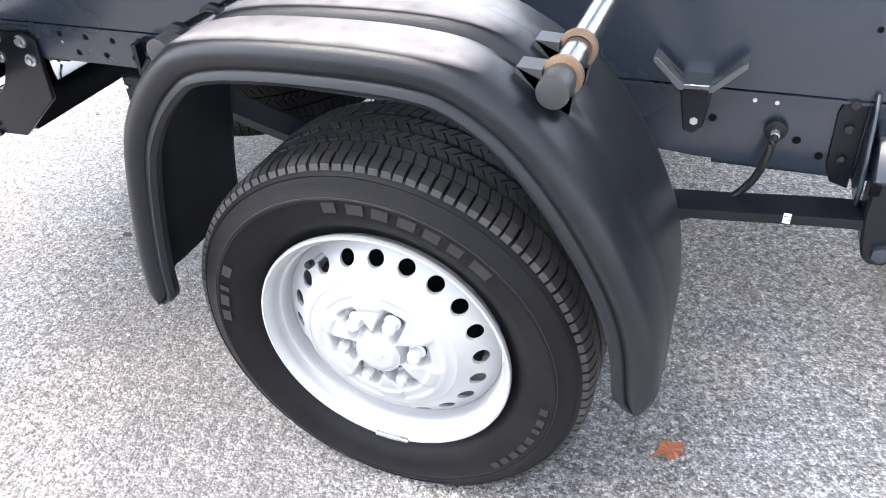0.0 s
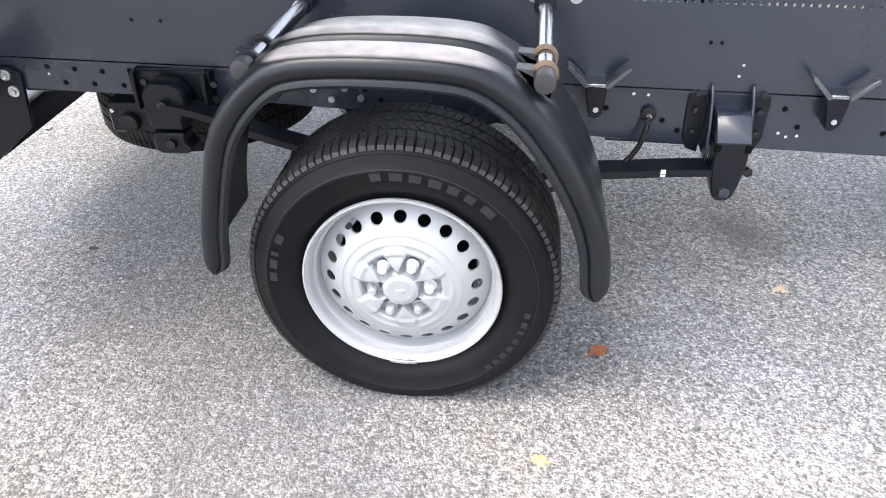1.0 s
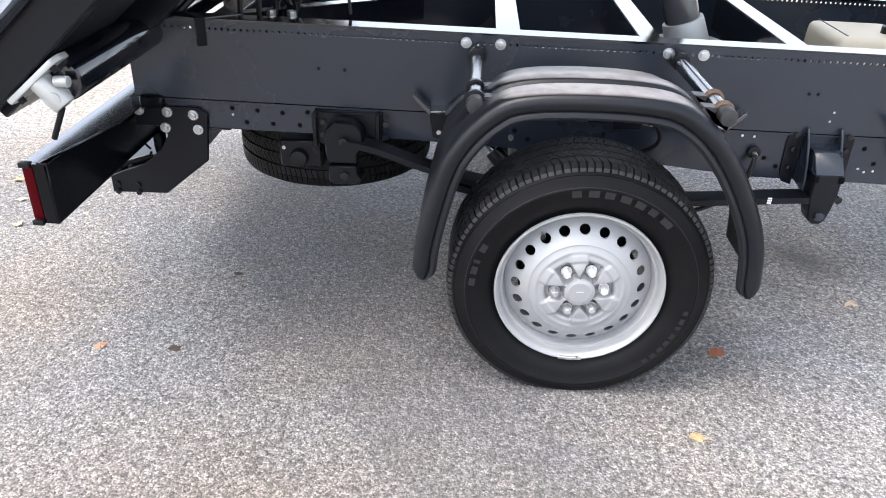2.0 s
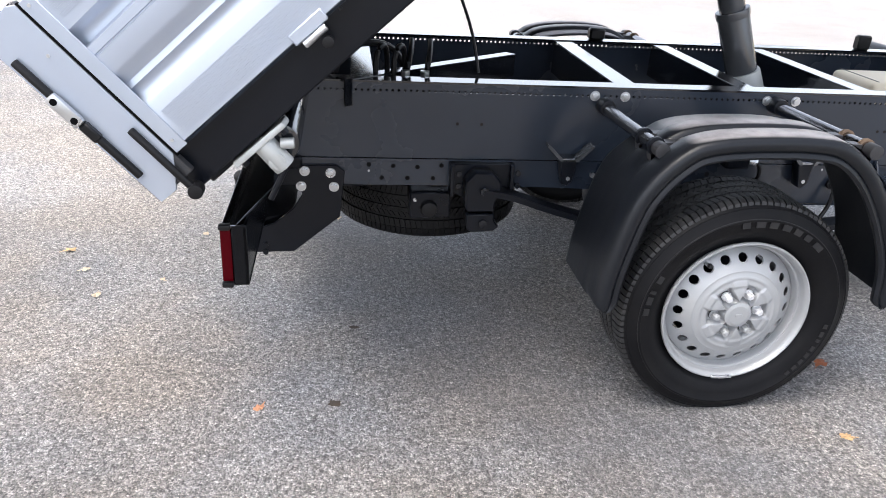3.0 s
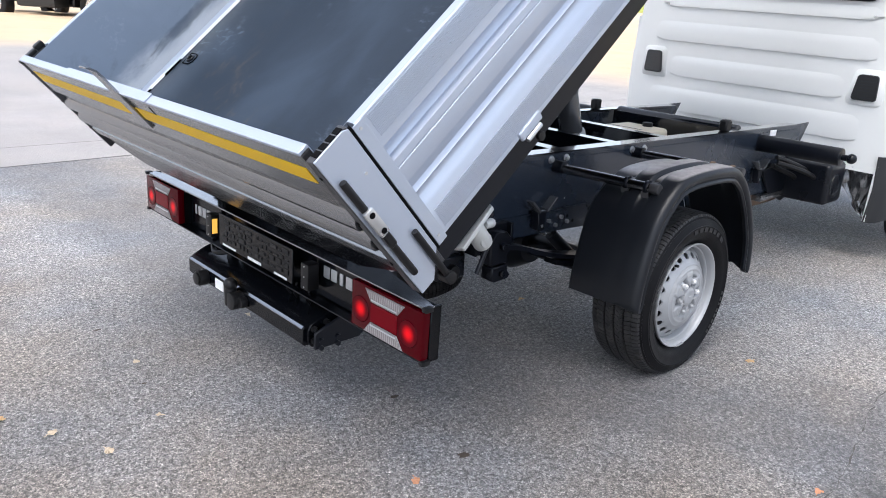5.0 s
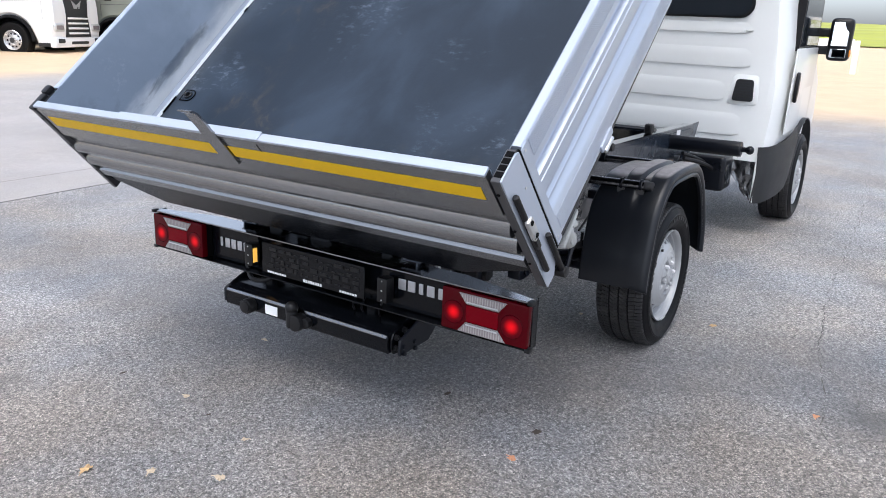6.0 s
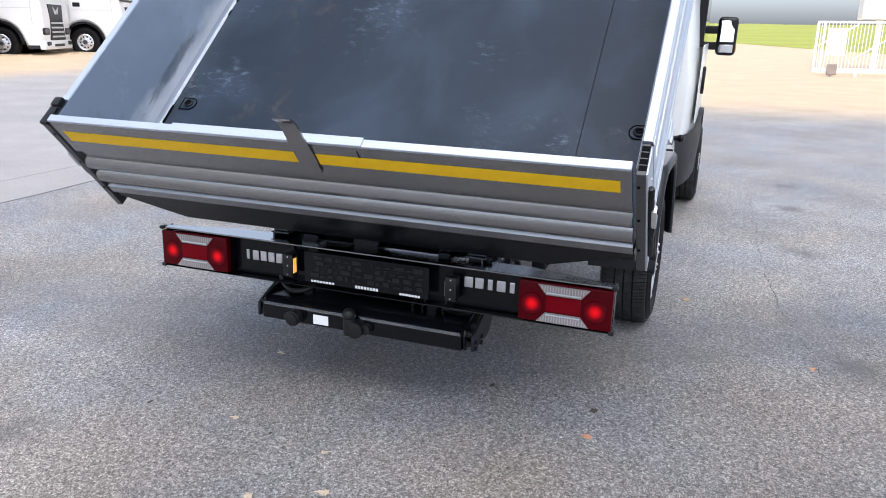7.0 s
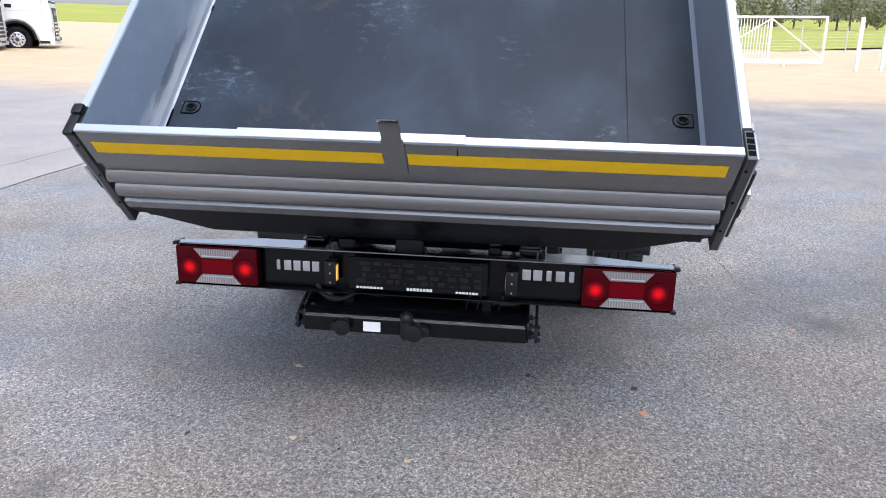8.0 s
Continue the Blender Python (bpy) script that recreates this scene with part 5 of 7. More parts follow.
        part("warning_sticker", bm_box(1.62, 1.70, 0.4925, 0.4945, 0.775, 0.808), M_WHITE_PRINT, TRUCK, "small white sticker with a red band", at=m, smooth=0)
    part("stop_block", bm_box(-0.085, -0.020, 2 * CY - 0.545, 2 * CY - 0.50, 0.8255, 0.872, 0.008), M_RUBBER_CAP, TRUCK, "black rubber stop on the subframe", at=SPRUNG)
    # black box and hoses between the frame and the cab
    gb = part("gear_housing", bm_box(1.92, 2.16, 0.22, 0.50, 0.36, 0.60, 0.03, 3), M_BLACK, TRUCK, "black housing with hoses behind the cab")
    part("housing_lid", bm_cyl((2.02, 0.215, 0.47), (2.02, 0.225, 0.47), 0.07, seg=24, bev=0.004), M_BLACK_GLOSS, gb)
    for dy, dz in ((0.0, 0.0), (0.05, 0.03), (0.11, -0.02)):
        part("hose", bm_tube([(1.70, 0.44 + dy * 0.2, 0.60 + dz), (1.80, 0.36 + dy, 0.57 + dz), (1.92, 0.30 + dy, 0.52 + dz), (2.00, 0.30 + dy, 0.46 + dz)], 0.014, 8), M_RUBBER_CAP, gb)
    part("wide_bracket", bm_extrude([(1.60, 0.56), (2.15, 0.58), (2.15, 0.40), (1.92, 0.34), (1.72, 0.42)], 'XZ', 0.470, 0.484, 0.002), M_BLACK, gb)
    # silencer under the frame ahead of the rear wheel
    sl = bm_box(1.62, 2.1, 0.46, 0.52, 0.372, 0.410, 0.01, 2)
    part("heat_shield", sl, M_ALU_DULL, TRUCK, "bare sheet metal heat shield")
    part("silencer", bm_cyl((1.52, 0.62, 0.39), (2.05, 0.62, 0.39), 0.10, seg=28, bev=0.015), M_RUST, TRUCK, "brown exhaust silencer")


build_running_gear()


# ---- tail: hinge tube, light bar, tow bar ----
def build_tail():
    S = SPRUNG
    # hinge tube across the tail with cast knuckles
    tube = part("hinge_tube", bm_cyl((-1.225, 0.012, 0.782), (-1.225, 2 * CY - 0.012, 0.782), 0.049, seg=32, bev=0.014), M_LACQUER, TRUCK, "glossy black hinge tube across the tail", at=S)
    for side in (0, 1):
        m = S if side == 0 else S @ MIRROR_Y
        ang = math.radians(41)
        ux, uz, wx, wz = math.cos(ang), math.sin(ang), math.sin(ang), -math.cos(ang)
        cx, cz = -1.262, 0.795
        kn = bm_cyl((cx, -0.015, cz), (cx + wx * 0.080, -0.015, cz + wz * 0.080), 0.027, seg=28, bev=0.005)
        bm_cyl((cx + wx * 0.055, -0.04, cz + wz * 0.055), (cx + wx * 0.055, 0.06, cz + wz * 0.055), 0.020, seg=20, bev=0.003, bm=kn)
        k = part("hinge_knuckle", kn, M_GALV, TRUCK, "pale cast hinge knuckle", at=m)
        pl = bm_extrude([(-0.075, -0.040), (0.070, -0.028), (0.080, 0.0), (0.070, 0.045), (-0.075, 0.050), (-0.085, 0.0)], 'XY', -0.007, 0.007, 0.002)
        bmesh.ops.transform(pl, matrix=Matrix.Translation((cx, -0.01, cz)) @ Matrix.Rotation(-ang, 4, 'Y'), verts=pl.verts)
        part("knuckle_plate", pl, M_GALV, k)
        for s_ in (-0.06, 0.058):
            part("plate_bolt", bm_cyl((cx + ux * s_, -0.028, cz + uz * s_), (cx + ux * s_ + wx * 0.02, -0.028, cz + uz * s_ + wz * 0.02), 0.009, seg=6), M_BLACK, k)
        part("ear", bm_cyl((cx + wx * 0.03 + ux * 0.03, -0.02, cz + wz * 0.03 + uz * 0.03), (cx + wx * 0.05 + ux * 0.055, -0.02, cz + wz * 0.05 + uz * 0.055), 0.013, seg=14, bev=0.003), M_GALV, k)
        part("pin", bm_cyl((cx + wx * 0.08, -0.03, cz + wz * 0.08), (cx + wx * 0.08 - 0.035, -0.03, cz + wz * 0.08 - 0.075), 0.007, seg=10), M_BLACK, k)
        br = bm_extrude([(-1.26, 0.59), (-1.10, 0.59), (-1.15, 0.80), (-1.19, 0.838), (-1.26, 0.838), (-1.285, 0.80)], 'XZ', 0.503, 0.520, 0.002)
        part("tube_bracket", br, M_BLACK, TRUCK, at=m)
        # shaped plate that carries the light bar
        plate = bm_extrude([(-1.073, 0.545), (-1.088, 0.395), (-1.232, 0.275), (-1.405, 0.270), (-1.405, 0.325), (-1.36, 0.345), (-1.29, 0.372), (-1.235, 0.418), (-1.203, 0.470), (-1.212, 0.500), (-1.295, 0.500), (-1.295, 0.561), (-1.10, 0.565)], 'XZ', 0.488, 0.4995, 0.002)
        p = part("bar_carrier_plate", plate, M_BLACK, TRUCK, "shaped black carrier plate with bolts", at=m)
        for x, z in ((-1.279, 0.548), (-1.194, 0.546), (-1.116, 0.541), (-1.205, 0.497), (-1.106, 0.496)):
            q = bm_cyl((x, 0.489, z), (x, 0.476, z), 0.0105, seg=6, bev=0.001)
            bm_cyl((x, 0.489, z), (x, 0.484, z), 0.0155, seg=18, bm=q)
            part("bolt", q, M_ZINC, p, "zinc bolt with washer")
        for x, z in ((-1.385, 0.300), (-1.32, 0.300), (-1.385, 0.275), (-1.32, 0.275)):
            part("small_bolt", bm_cyl((x, 0.489, z), (x, 0.480, z), 0.009, seg=6), M_BLACK, p)
        arm = bm_box(-1.31, -1.10, 0.51, 0.57, 0.535, 0.562, 0.004)
        part("bar_arm", arm, M_BLACK, p)
    # light bar: open channel
    y0, y1, z0, z1 = 0.022, 1.850, 0.404, 0.569
    b = bm_box(-1.320, -1.314, y0, y1, z0 + 0.006, z1 - 0.006)
    bar = part("light_bar", b, M_TAIL, TRUCK, "long black light bar across the tail", at=S, smooth=30)
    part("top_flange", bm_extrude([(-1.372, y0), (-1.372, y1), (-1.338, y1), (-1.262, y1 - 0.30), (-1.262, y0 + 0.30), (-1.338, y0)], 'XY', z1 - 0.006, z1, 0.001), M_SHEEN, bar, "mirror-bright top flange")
    part("bottom_flange", bm_box(-1.372, -1.312, y0, y1, z0, z0 + 0.006, 0.002), M_TAIL, bar)
    for y, s in ((y0, -1), (y1, 1)):
        e = bm_box(-1.3495, -1.312, min(y, y - s * 0.008), max(y, y - s * 0.008), z0, z1, 0.002)
        part("end_plate", e, M_TAIL, bar)
        for z in (z1 - 0.004, z0 + 0.004):
            part("corner_cap", bm_box(-1.379, -1.350, y - 0.010 if s < 0 else y - 0.010, y + 0.010 if s < 0 else y + 0.010, z - 0.007, z + 0.007, 0.004, 2), M_RUBBER_CAP, bar)
    for yc, s in ((0.188, 1), (1.690, -1)):
        lamp = bm_box(-1.378, -1.3505, yc - (0.165 if s > 0 else 0.155), yc + (0.155 if s > 0 else 0.160), 0.413, 0.556, 0.006, 2)
        lp = part("tail_lamp", lamp, M_RED, bar, "red tail lamp with clear strips")
        for z, a in ((0.5310, 1), (0.4330, -1)):
            # clear trapezoid strips
            w1, w2 = 0.090, 0.060
            q = [(yc - w1, z + a * 0.018), (yc + w1, z + a * 0.018), (yc + w2, z - a * 0.018), (yc - w2, z - a * 0.018)]
            part("clear_strip", bm_extrude(q, 'YZ', -1.3800, -1.3775, 0.001), M_CLEAR, lp, "clear ribbed lens")
            for i in range(17):
                yy = yc - 0.0785 + i * 0.0094
                over = max(0.0, abs(yy + 0.002 - yc) - 0.058) * 1.2
                za, zb = (z - 0.015 + over, z + 0.015) if a > 0 else (z - 0.015, z + 0.015 - over)
                part("lens_rib", bm_box(-1.3812, -1.3798, yy, yy + 0.0036, za, zb), M_RIB, lp, smooth=0)
            part("lens_bar", bm_box(-1.3818, -1.3798, yc - 0.058, yc + 0.058, z - a * 0.010 - 0.0022, z - a * 0.010 + 0.0022), M_LETTER, lp, "bright reflector edge", smooth=0)
        for dy in (-0.108, 0.108):
            part("lamp_bulb", bm_cyl((-1.3775, yc + dy, 0.476), (-1.3792, yc + dy, 0.476), 0.038, seg=32), M_GLOW, lp, "lit red bulb area")
            rr = bm_lathe([(0.0375, 0.0), (0.0390, -0.002), (0.0405, 0.0)], 28, (-1.3780, yc + dy, 0.476), 'X')
            part("reflector_ring", rr, M_RED, lp)
        part("centre_reflector", bm_box(-1.3800, -1.3775, yc - 0.060, yc + 0.060, 0.4545, 0.5095, 0.002), M_RED_MID, lp)
        part("lamp_backing", bm_box(-1.3500, -1.3205, yc - 0.150, yc + 0.150, 0.4105, 0.5425, 0.002), M_DARK, bar)
    # plate holder with plain raised bars
    ph = bm_box(-1.374, -1.366, 0.676, 1.188, 0.427, 0.549, 0.002)
    holder = part("plate_holder", ph, M_TAIL, bar, "empty black plate holder")
    rnd = random.Random(11)
    for half in (0, 1):
        for r in range(4):
            yb = 0.70 + half * 0.245
            while yb < 0.90 + half * 0.245:
                w = rnd.uniform(0.008, 0.04)
                part("raised_bar", bm_box(-1.3765, -1.3742, yb, yb + w, 0.452 + r * 0.023, 0.452 + r * 0.023 + rnd.choice((0.005, 0.012, 0.016))), M_RUBBER_CAP, holder, smooth=0)
                yb += w + rnd.uniform(0.008, 0.02)
    for a, c in ((1.058, 1.160), (0.876, 0.972), (0.708, 0.792)):
        n = 8 if c - a > 0.09 else 7
        for i in range(n):
            w = (c - a) / n
            h = 0.008 if not (0.87 < a < 0.9) else 0.011
            part("printed_bar", bm_box(-1.3755, -1.3741, a + i * w + 0.0015, a + (i + 1) * w - 0.0015, 0.4305, 0.4305 + h), M_WHITE_PRINT, holder, "white printed bar", smooth=0)
    # silver shapes in place of letters
    for a, c, n in ((1.306, 1.486, 5), (0.358, 0.560, 5)):
        w = (c - a) / n
        pan = part("name_panel", bm_box(-1.330, -1.322, a - 0.05, c + 0.04, 0.414, 0.56, 0.002), M_TAIL, bar)
        for i in range(n):
            y = a + i * w
            zc = 0.489 if a > 1 else 0.504
            wide = 0.004 if i in ((0, 1, 2, 3) if a > 1 else (1, 3, 4)) else 0.011
            part("silver_bar", bm_box(-1.334, -1.3295, y + wide, y + w - wide, zc - 0.0195, zc + 0.0195, 0.003, 2), M_LETTER, pan, "plain silver shape", smooth=0)
    # plate lamps at both ends of the holder
    for yc, s in ((1.255, -1), (0.590, 1)):
        pod = part("plate_lamp", bm_box(-1.385, -1.34, yc - 0.022, yc + 0.022, 0.438, 0.528, 0.006, 2), M_RUBBER_CAP, bar, "small black plate lamp")
        part("plate_lamp_lens", bm_box(-1.380, -1.360, yc + s * 0.0215, yc + s * 0.0240, 0.455, 0.512, 0.0008), M_AMBER_LIT if s < 0 else M_CLEAR, pod, "lit amber lens" if s < 0 else "unlit lens")
        for z in (0.448, 0.483, 0.518):
            part("pod_screw", bm_cyl((-1.3845, yc, z), (-1.3862, yc, z), 0.003, seg=8), M_ZINC, pod)
    # tow bar
    prof = [(-1.235, 0.362), (-1.372, 0.353), (-1.418, 0.338), (-1.425, 0.331), (-1.425, 0.279), (-1.418, 0.272), (-1.235, 0.272)]
    tb = part("tow_bar", bm_extrude(prof, 'XZ', 0.530, 1.345, 0.0015), M_TAIL, TRUCK, "black box-section tow bar", at=S, smooth=20)
    # thin bright strip stands in for the sky reflected along the edge
    part("edge_line", bm_extrude([(-1.4195, 0.3395), (-1.4263, 0.3325), (-1.4263, 0.3300), (-1.4190, 0.3372)], 'XZ', 0.535, 1.34), M_SHEEN, tb, "bright strip put in as sky sheen along the edge")
    for y, sgn in ((0.530, -1), (1.345, 1)):
        lo_, hi_ = min(y, y + sgn * 0.010), max(y, y + sgn * 0.010)
        cap = part("end_bracket", bm_extrude([(-1.215, 0.400), (-1.300, 0.385), (-1.352, 0.368), (-1.400, 0.345), (-1.412, 0.325), (-1.412, 0.286), (-1.396, 0.266), (-1.300, 0.262), (-1.215, 0.310)], 'XZ', lo_, hi_, 0.002), M_TAIL, tb, "black bolted end bracket")
        for bx, bz in ((-1.392, 0.330), (-1.392, 0.290), (-1.345, 0.345), (-1.345, 0.285)):
            q = bm_cyl((bx, y + sgn * 0.010, bz), (bx, y + sgn * 0.022, bz), 0.0115, seg=6, bev=0.0015)
            bm_cyl((bx, y + sgn * 0.020, bz), (bx, y + sgn * 0.030, bz), 0.006, seg=8, bm=q)
            part("bolt", q, M_RUBBER_CAP, cap)
    for y in (0.68, 1.20):
        part("tow_strut", bm_box(-1.33, -1.30, y - 0.02, y + 0.02, 0.35, 0.41, 0.003), M_TAIL, tb)
    sock = part("trailer_socket", bm_cyl((-1.425, 1.195, 0.302), (-1.462, 1.195, 0.302), 0.030, seg=24, bev=0.005), M_RUBBER_CAP, tb, "round black trailer socket")
    part("socket_lid", bm_cyl((-1.460, 1.195, 0.302), (-1.470, 1.195, 0.302), 0.024, seg=24, bev=0.003), M_RUBBER_CAP, sock)
    part("socket_hinge", bm_box(-1.455, -1.43, 1.222, 1.236, 0.29, 0.315, 0.003), M_RUBBER_CAP, sock)
    part("type_label", bm_box(-1.4275, -1.4252, 1.058, 1.122, 0.283, 0.320), M_WHITE_PRINT, tb, "white type label", smooth=0)
    co = bm_cyl((-1.42, 0.93, 0.30), (-1.47, 0.93, 0.30), 0.032, seg=20, bev=0.006)
    bm_cyl((-1.45, 0.958, 0.275), (-1.45, 0.958, 0.345), 0.022, seg=16, bev=0.006, bm=co)
    t = bmesh.new()
    bmesh.ops.create_uvsphere(t, u_segments=18, v_segments=12, radius=0.025, matrix=Matrix.Translation((-1.45, 0.958, 0.352)))
    merge(co, t)
    part("coupling", co, M_RUBBER_CAP, tb, "black coupling knob")
    part("coupling_collar", bm_cyl((-1.425, 0.895, 0.302), (-1.452, 0.895, 0.302), 0.020, seg=18, bev=0.004), M_RUBBER_CAP, tb)
    part("wiring", bm_tube([(-1.33, 1.32, 0.42), (-1.35, 1.29, 0.385), (-1.37, 1.24, 0.375), (-1.34, 1.19, 0.385), (-1.31, 1.15, 0.42)], 0.010, 8), M_RUBBER_CAP, tb)
    for y in (0.62, 0.70, 0.74):
        part("wire_clip", bm_tube([(-1.34, y, 0.42), (-1.35, y + 0.01, 0.385), (-1.33, y + 0.015, 0.36)], 0.004, 6), M_RUBBER_CAP, tb)
    # clutter between bar and body
    for y, w, z in ((0.52, 0.09, 0.595), (0.98, 0.11, 0.60), (1.22, 0.07, 0.59), (0.66, 0.05, 0.585)):
        part("tail_bracket", bm_box(-1.27, -1.20, y - w / 2, y + w / 2, 0.555, z, 0.006), M_TAIL, TRUCK, at=S)
    part("hose_bundle", bm_tube([(-1.18, 0.60, 0.80), (-1.10, 0.66, 0.88), (-0.98, 0.72, 0.90), (-0.90, 0.78, 0.86), (-0.86, 0.80, 0.75)], 0.011, 8), M_RUBBER_CAP, TRUCK, at=S)
    for x, y in ((-0.83, 0.60), (-0.89, 0.60)):
        h = part("hydraulic_hose", bm_tube([(x, y, 0.66), (x, y, 0.80), (x + 0.02, y + 0.05, 0.88), (x + 0.03, y + 0.15, 0.90)], 0.009, 8), M_RUBBER_CAP, TRUCK, at=S)
        part("hose_fitting", bm_cyl((x, y, 0.80), (x, y, 0.835), 0.014, seg=8), M_ZINC, h)
    part("safety_cable", bm_tube([(-0.66, 0.62, 0.83), (-0.68, 0.66, 0.95), (-0.74, 0.74, 1.10), (-0.76, 0.80, 1.20)], 0.005, 6), M_RUBBER_CAP, TRUCK, at=S)
    # flat diagonal brace between the rails, and two coiled hoses on it
    t = bm_box(-0.385, 0.385, -0.022, 0.022, -0.004, 0.004, 0.001)
    bm_box(-0.385, 0.385, -0.022, -0.016, -0.075, -0.004, bm=t)
    part("diagonal_brace", t, M_LACQUER, TRUCK, "flat black diagonal brace with a bright top", at=S @ Matrix.Translation((-0.785, 0.735, 0.824)) @ Matrix.Rotation(math.atan2(0.47, 0.59), 4, 'Z'), smooth=0)
    for dx in (0.0, 0.055):
        loop = [(-0.98 + dx, 0.60, 0.80), (-0.98 + dx, 0.60, 0.875), (-0.965 + dx, 0.625, 0.905), (-0.945 + dx, 0.655, 0.895), (-0.94 + dx, 0.665, 0.80)]
        part("coiled_hose", bm_tube(loop, 0.0085, 8), M_RUBBER_CAP, TRUCK, at=S)


build_tail()


# ---- cab ----
def build_cab():

    def section(x, zb, zt, half, top_half, sill, n=7):
        """Half outline of the cab from the sill over the roof, mirrored about the middle."""
        pts = [(half * sill, zb), (half * 0.985, zb + 0.12), (half, zb + 0.35), (half, zb + 0.55), (half * 0.992, 1.10), (half * 0.965, 1.35)]
        pts += [(half * 0.965 + (top_half - half * 0.965) * k, 1.35 + (zt - 0.12 - 1.35) * k) for k in (0.35, 0.7, 1.0)]
        pts += [(top_half - 0.05, zt - 0.04), (top_half - 0.14, zt), (0.0, zt + 0.02)]
        full = [(CY - a, b) for a, b in pts] + [(CY + a, b) for a, b in reversed(pts[:-1])]
        return [(x, a, b) for a, b in full]
    secs = [section(2.200, 0.55, 2.12, 0.868, 0.76, 0.99), section(2.208, 0.53, 2.19, 0.900, 0.785, 0.995), section(2.235, 0.52, 2.25, 0.916, 0.80, 1.0), section(2.32, 0.50, 2.26, 0.938, 0.815, 1.0), section(2.5, 0.46, 2.27, 0.970, 0.835, 1.0), section(2.9, 0.46, 2.25, 0.985, 0.84, 1.0), section(3.2, 0.46, 2.2, 0.985, 0.83, 1.0)]
    t = bmesh.new()
    rows = [[t.verts.new(p) for p in s] for s in secs]
    for a, b in zip(rows, rows[1:]):
        for j in range(len(a) - 1):
            t.faces.new((a[j], a[j + 1], b[j + 1], b[j]))
    t.faces.new(rows[0])
    t.faces.new(rows[-1])
    bmesh.ops.recalc_face_normals(t, faces=t.faces)
    lean = Matrix.Translation((0, 0.25, 0.6)) @ pose(0, 0, 0, 1.5, 0, 0) @ Matrix.Translation((0, -0.25, -0.6))
    cab = part("cab_shell", t, M_WHITE, TRUCK, "white cab with pressed ribs on its rear wall", at=lean, smooth=35)
    # bonnet and windscreen
    bo = bm_extrude([(3.2, 0.46), (4.05, 0.46), (4.12, 0.75), (4.02, 1.05), (3.72, 1.22), (3.45, 1.30), (3.2, 1.30)], 'XZ', CY - 0.93, CY + 0.93, 0.04)
    part("bonnet", bo, M_WHITE, cab, smooth=35)
    ws = bm_extrude([(3.2, 1.30), (3.62, 1.27), (3.23, 2.14), (3.2, 2.16)], 'XZ', CY - 0.86, CY + 0.86, 0.02)
    part("windscreen", ws, M_GLASS, cab)
    # pressed horizontal ribs
    for z0, z1, y0 in ((0.712, 0.872, 0.21), (0.946, 1.088, 0.345), (1.176, 1.310, 0.20), (1.400, 1.478, 0.22)):
        t = bmesh.new()
        rows = []
        y1 = 2 * CY - y0
        for k in range(25):
            s = k / 24
            y = y0 + (y1 - y0) * s
            e = min(1, (y - y0) / 0.07, (y1 - y) / 0.07)
            e = e * e * (3 - 2 * e)
            x = 2.2015 - 0.0105 * e
            drop = 0.016 * (1 - e)
            rows.append([t.verts.new(c) for c in ((2.203, y, z0 - 0.002 + drop), (x + 0.001, y, z0 + 0.003 + drop), (x, y, z0 + 0.012 + drop), (x + 0.002 * e, y, z1 - 0.050 - drop), (x + 0.005 * e, y, z1 - 0.020 - drop), (2.203, y, z1 + 0.008 - drop))])
        for a_, b_ in zip(rows, rows[1:]):
            for k in range(5):
                t.faces.new((a_[k], a_[k + 1], b_[k + 1], b_[k]))
        bmesh.ops.recalc_face_normals(t, faces=t.faces)
        part("pressed_rib", t, M_WHITE, cab, smooth=45)
    # air outlets
    for side in (0, 1):
        sy = (lambda y: y) if side == 0 else (lambda y: 2 * CY - y)
        def soft(pts, r=0.022):
            # the outline with its corners rounded off
            out = []
            for i, p in enumerate(pts):
                p, a, b = Vector(p), Vector(pts[i - 1]), Vector(pts[(i + 1) % len(pts)])
                e0, e1 = p + (a - p).normalized() * r, p + (b - p).normalized() * r
                out += [tuple(e0.lerp(p, k).lerp(p.lerp(e1, k), k)) for k in (0.0, 0.25, 0.5, 0.75, 1.0)]
            return out
        q = soft([(sy(0.160), 0.957), (sy(0.302), 0.957), (sy(0.284), 1.104), (sy(0.170), 1.104)])
        fr = part("air_outlet", bm_extrude(q, 'YZ', 2.176, 2.190, 0.003), M_GREY_TRIM, cab, "black slatted air outlet")
        q2 = soft([(sy(0.128), 0.926), (sy(0.338), 0.926), (sy(0.312), 1.135), (sy(0.140), 1.135)], 0.04)
        part("outlet_frame", bm_extrude(q2, 'YZ', 2.1955, 2.2, 0.003), M_WHITE, cab, smooth=60)
        for i in range(7):
            z = 0.974 + i * 0.018
            part("slat", bm_box(2.171, 2.178, min(sy(0.176), sy(0.284)), max(sy(0.176), sy(0.284)), z, z + 0.006), M_HYD, fr, smooth=0)
    # rear window
    q = []
    for cy, cz, a0 in ((2 * CY - 0.33, 1.59, -90), (2 * CY - 0.37, 1.87, 0), (0.37, 1.87, 90), (0.33, 1.59, 180)):
        for k in range(7):
            a = radians(a0 + k * 15)
            q.append((cy + 0.09 * math.cos(a), cz + 0.09 * math.sin(a), 0))
    part("rear_window_seal", bm_extrude([(a, b) for a, b, _ in q], 'YZ', 2.186, 2.203, 0.003), M_RUBBER_CAP, cab)
    part("rear_window", bm_extrude([(CY + (a - CY) * 0.97, 1.725 + (b - 1.725) * 0.94) for a, b, _ in q], 'YZ', 2.180, 2.186), M_GLASS, cab, "dark rear window")
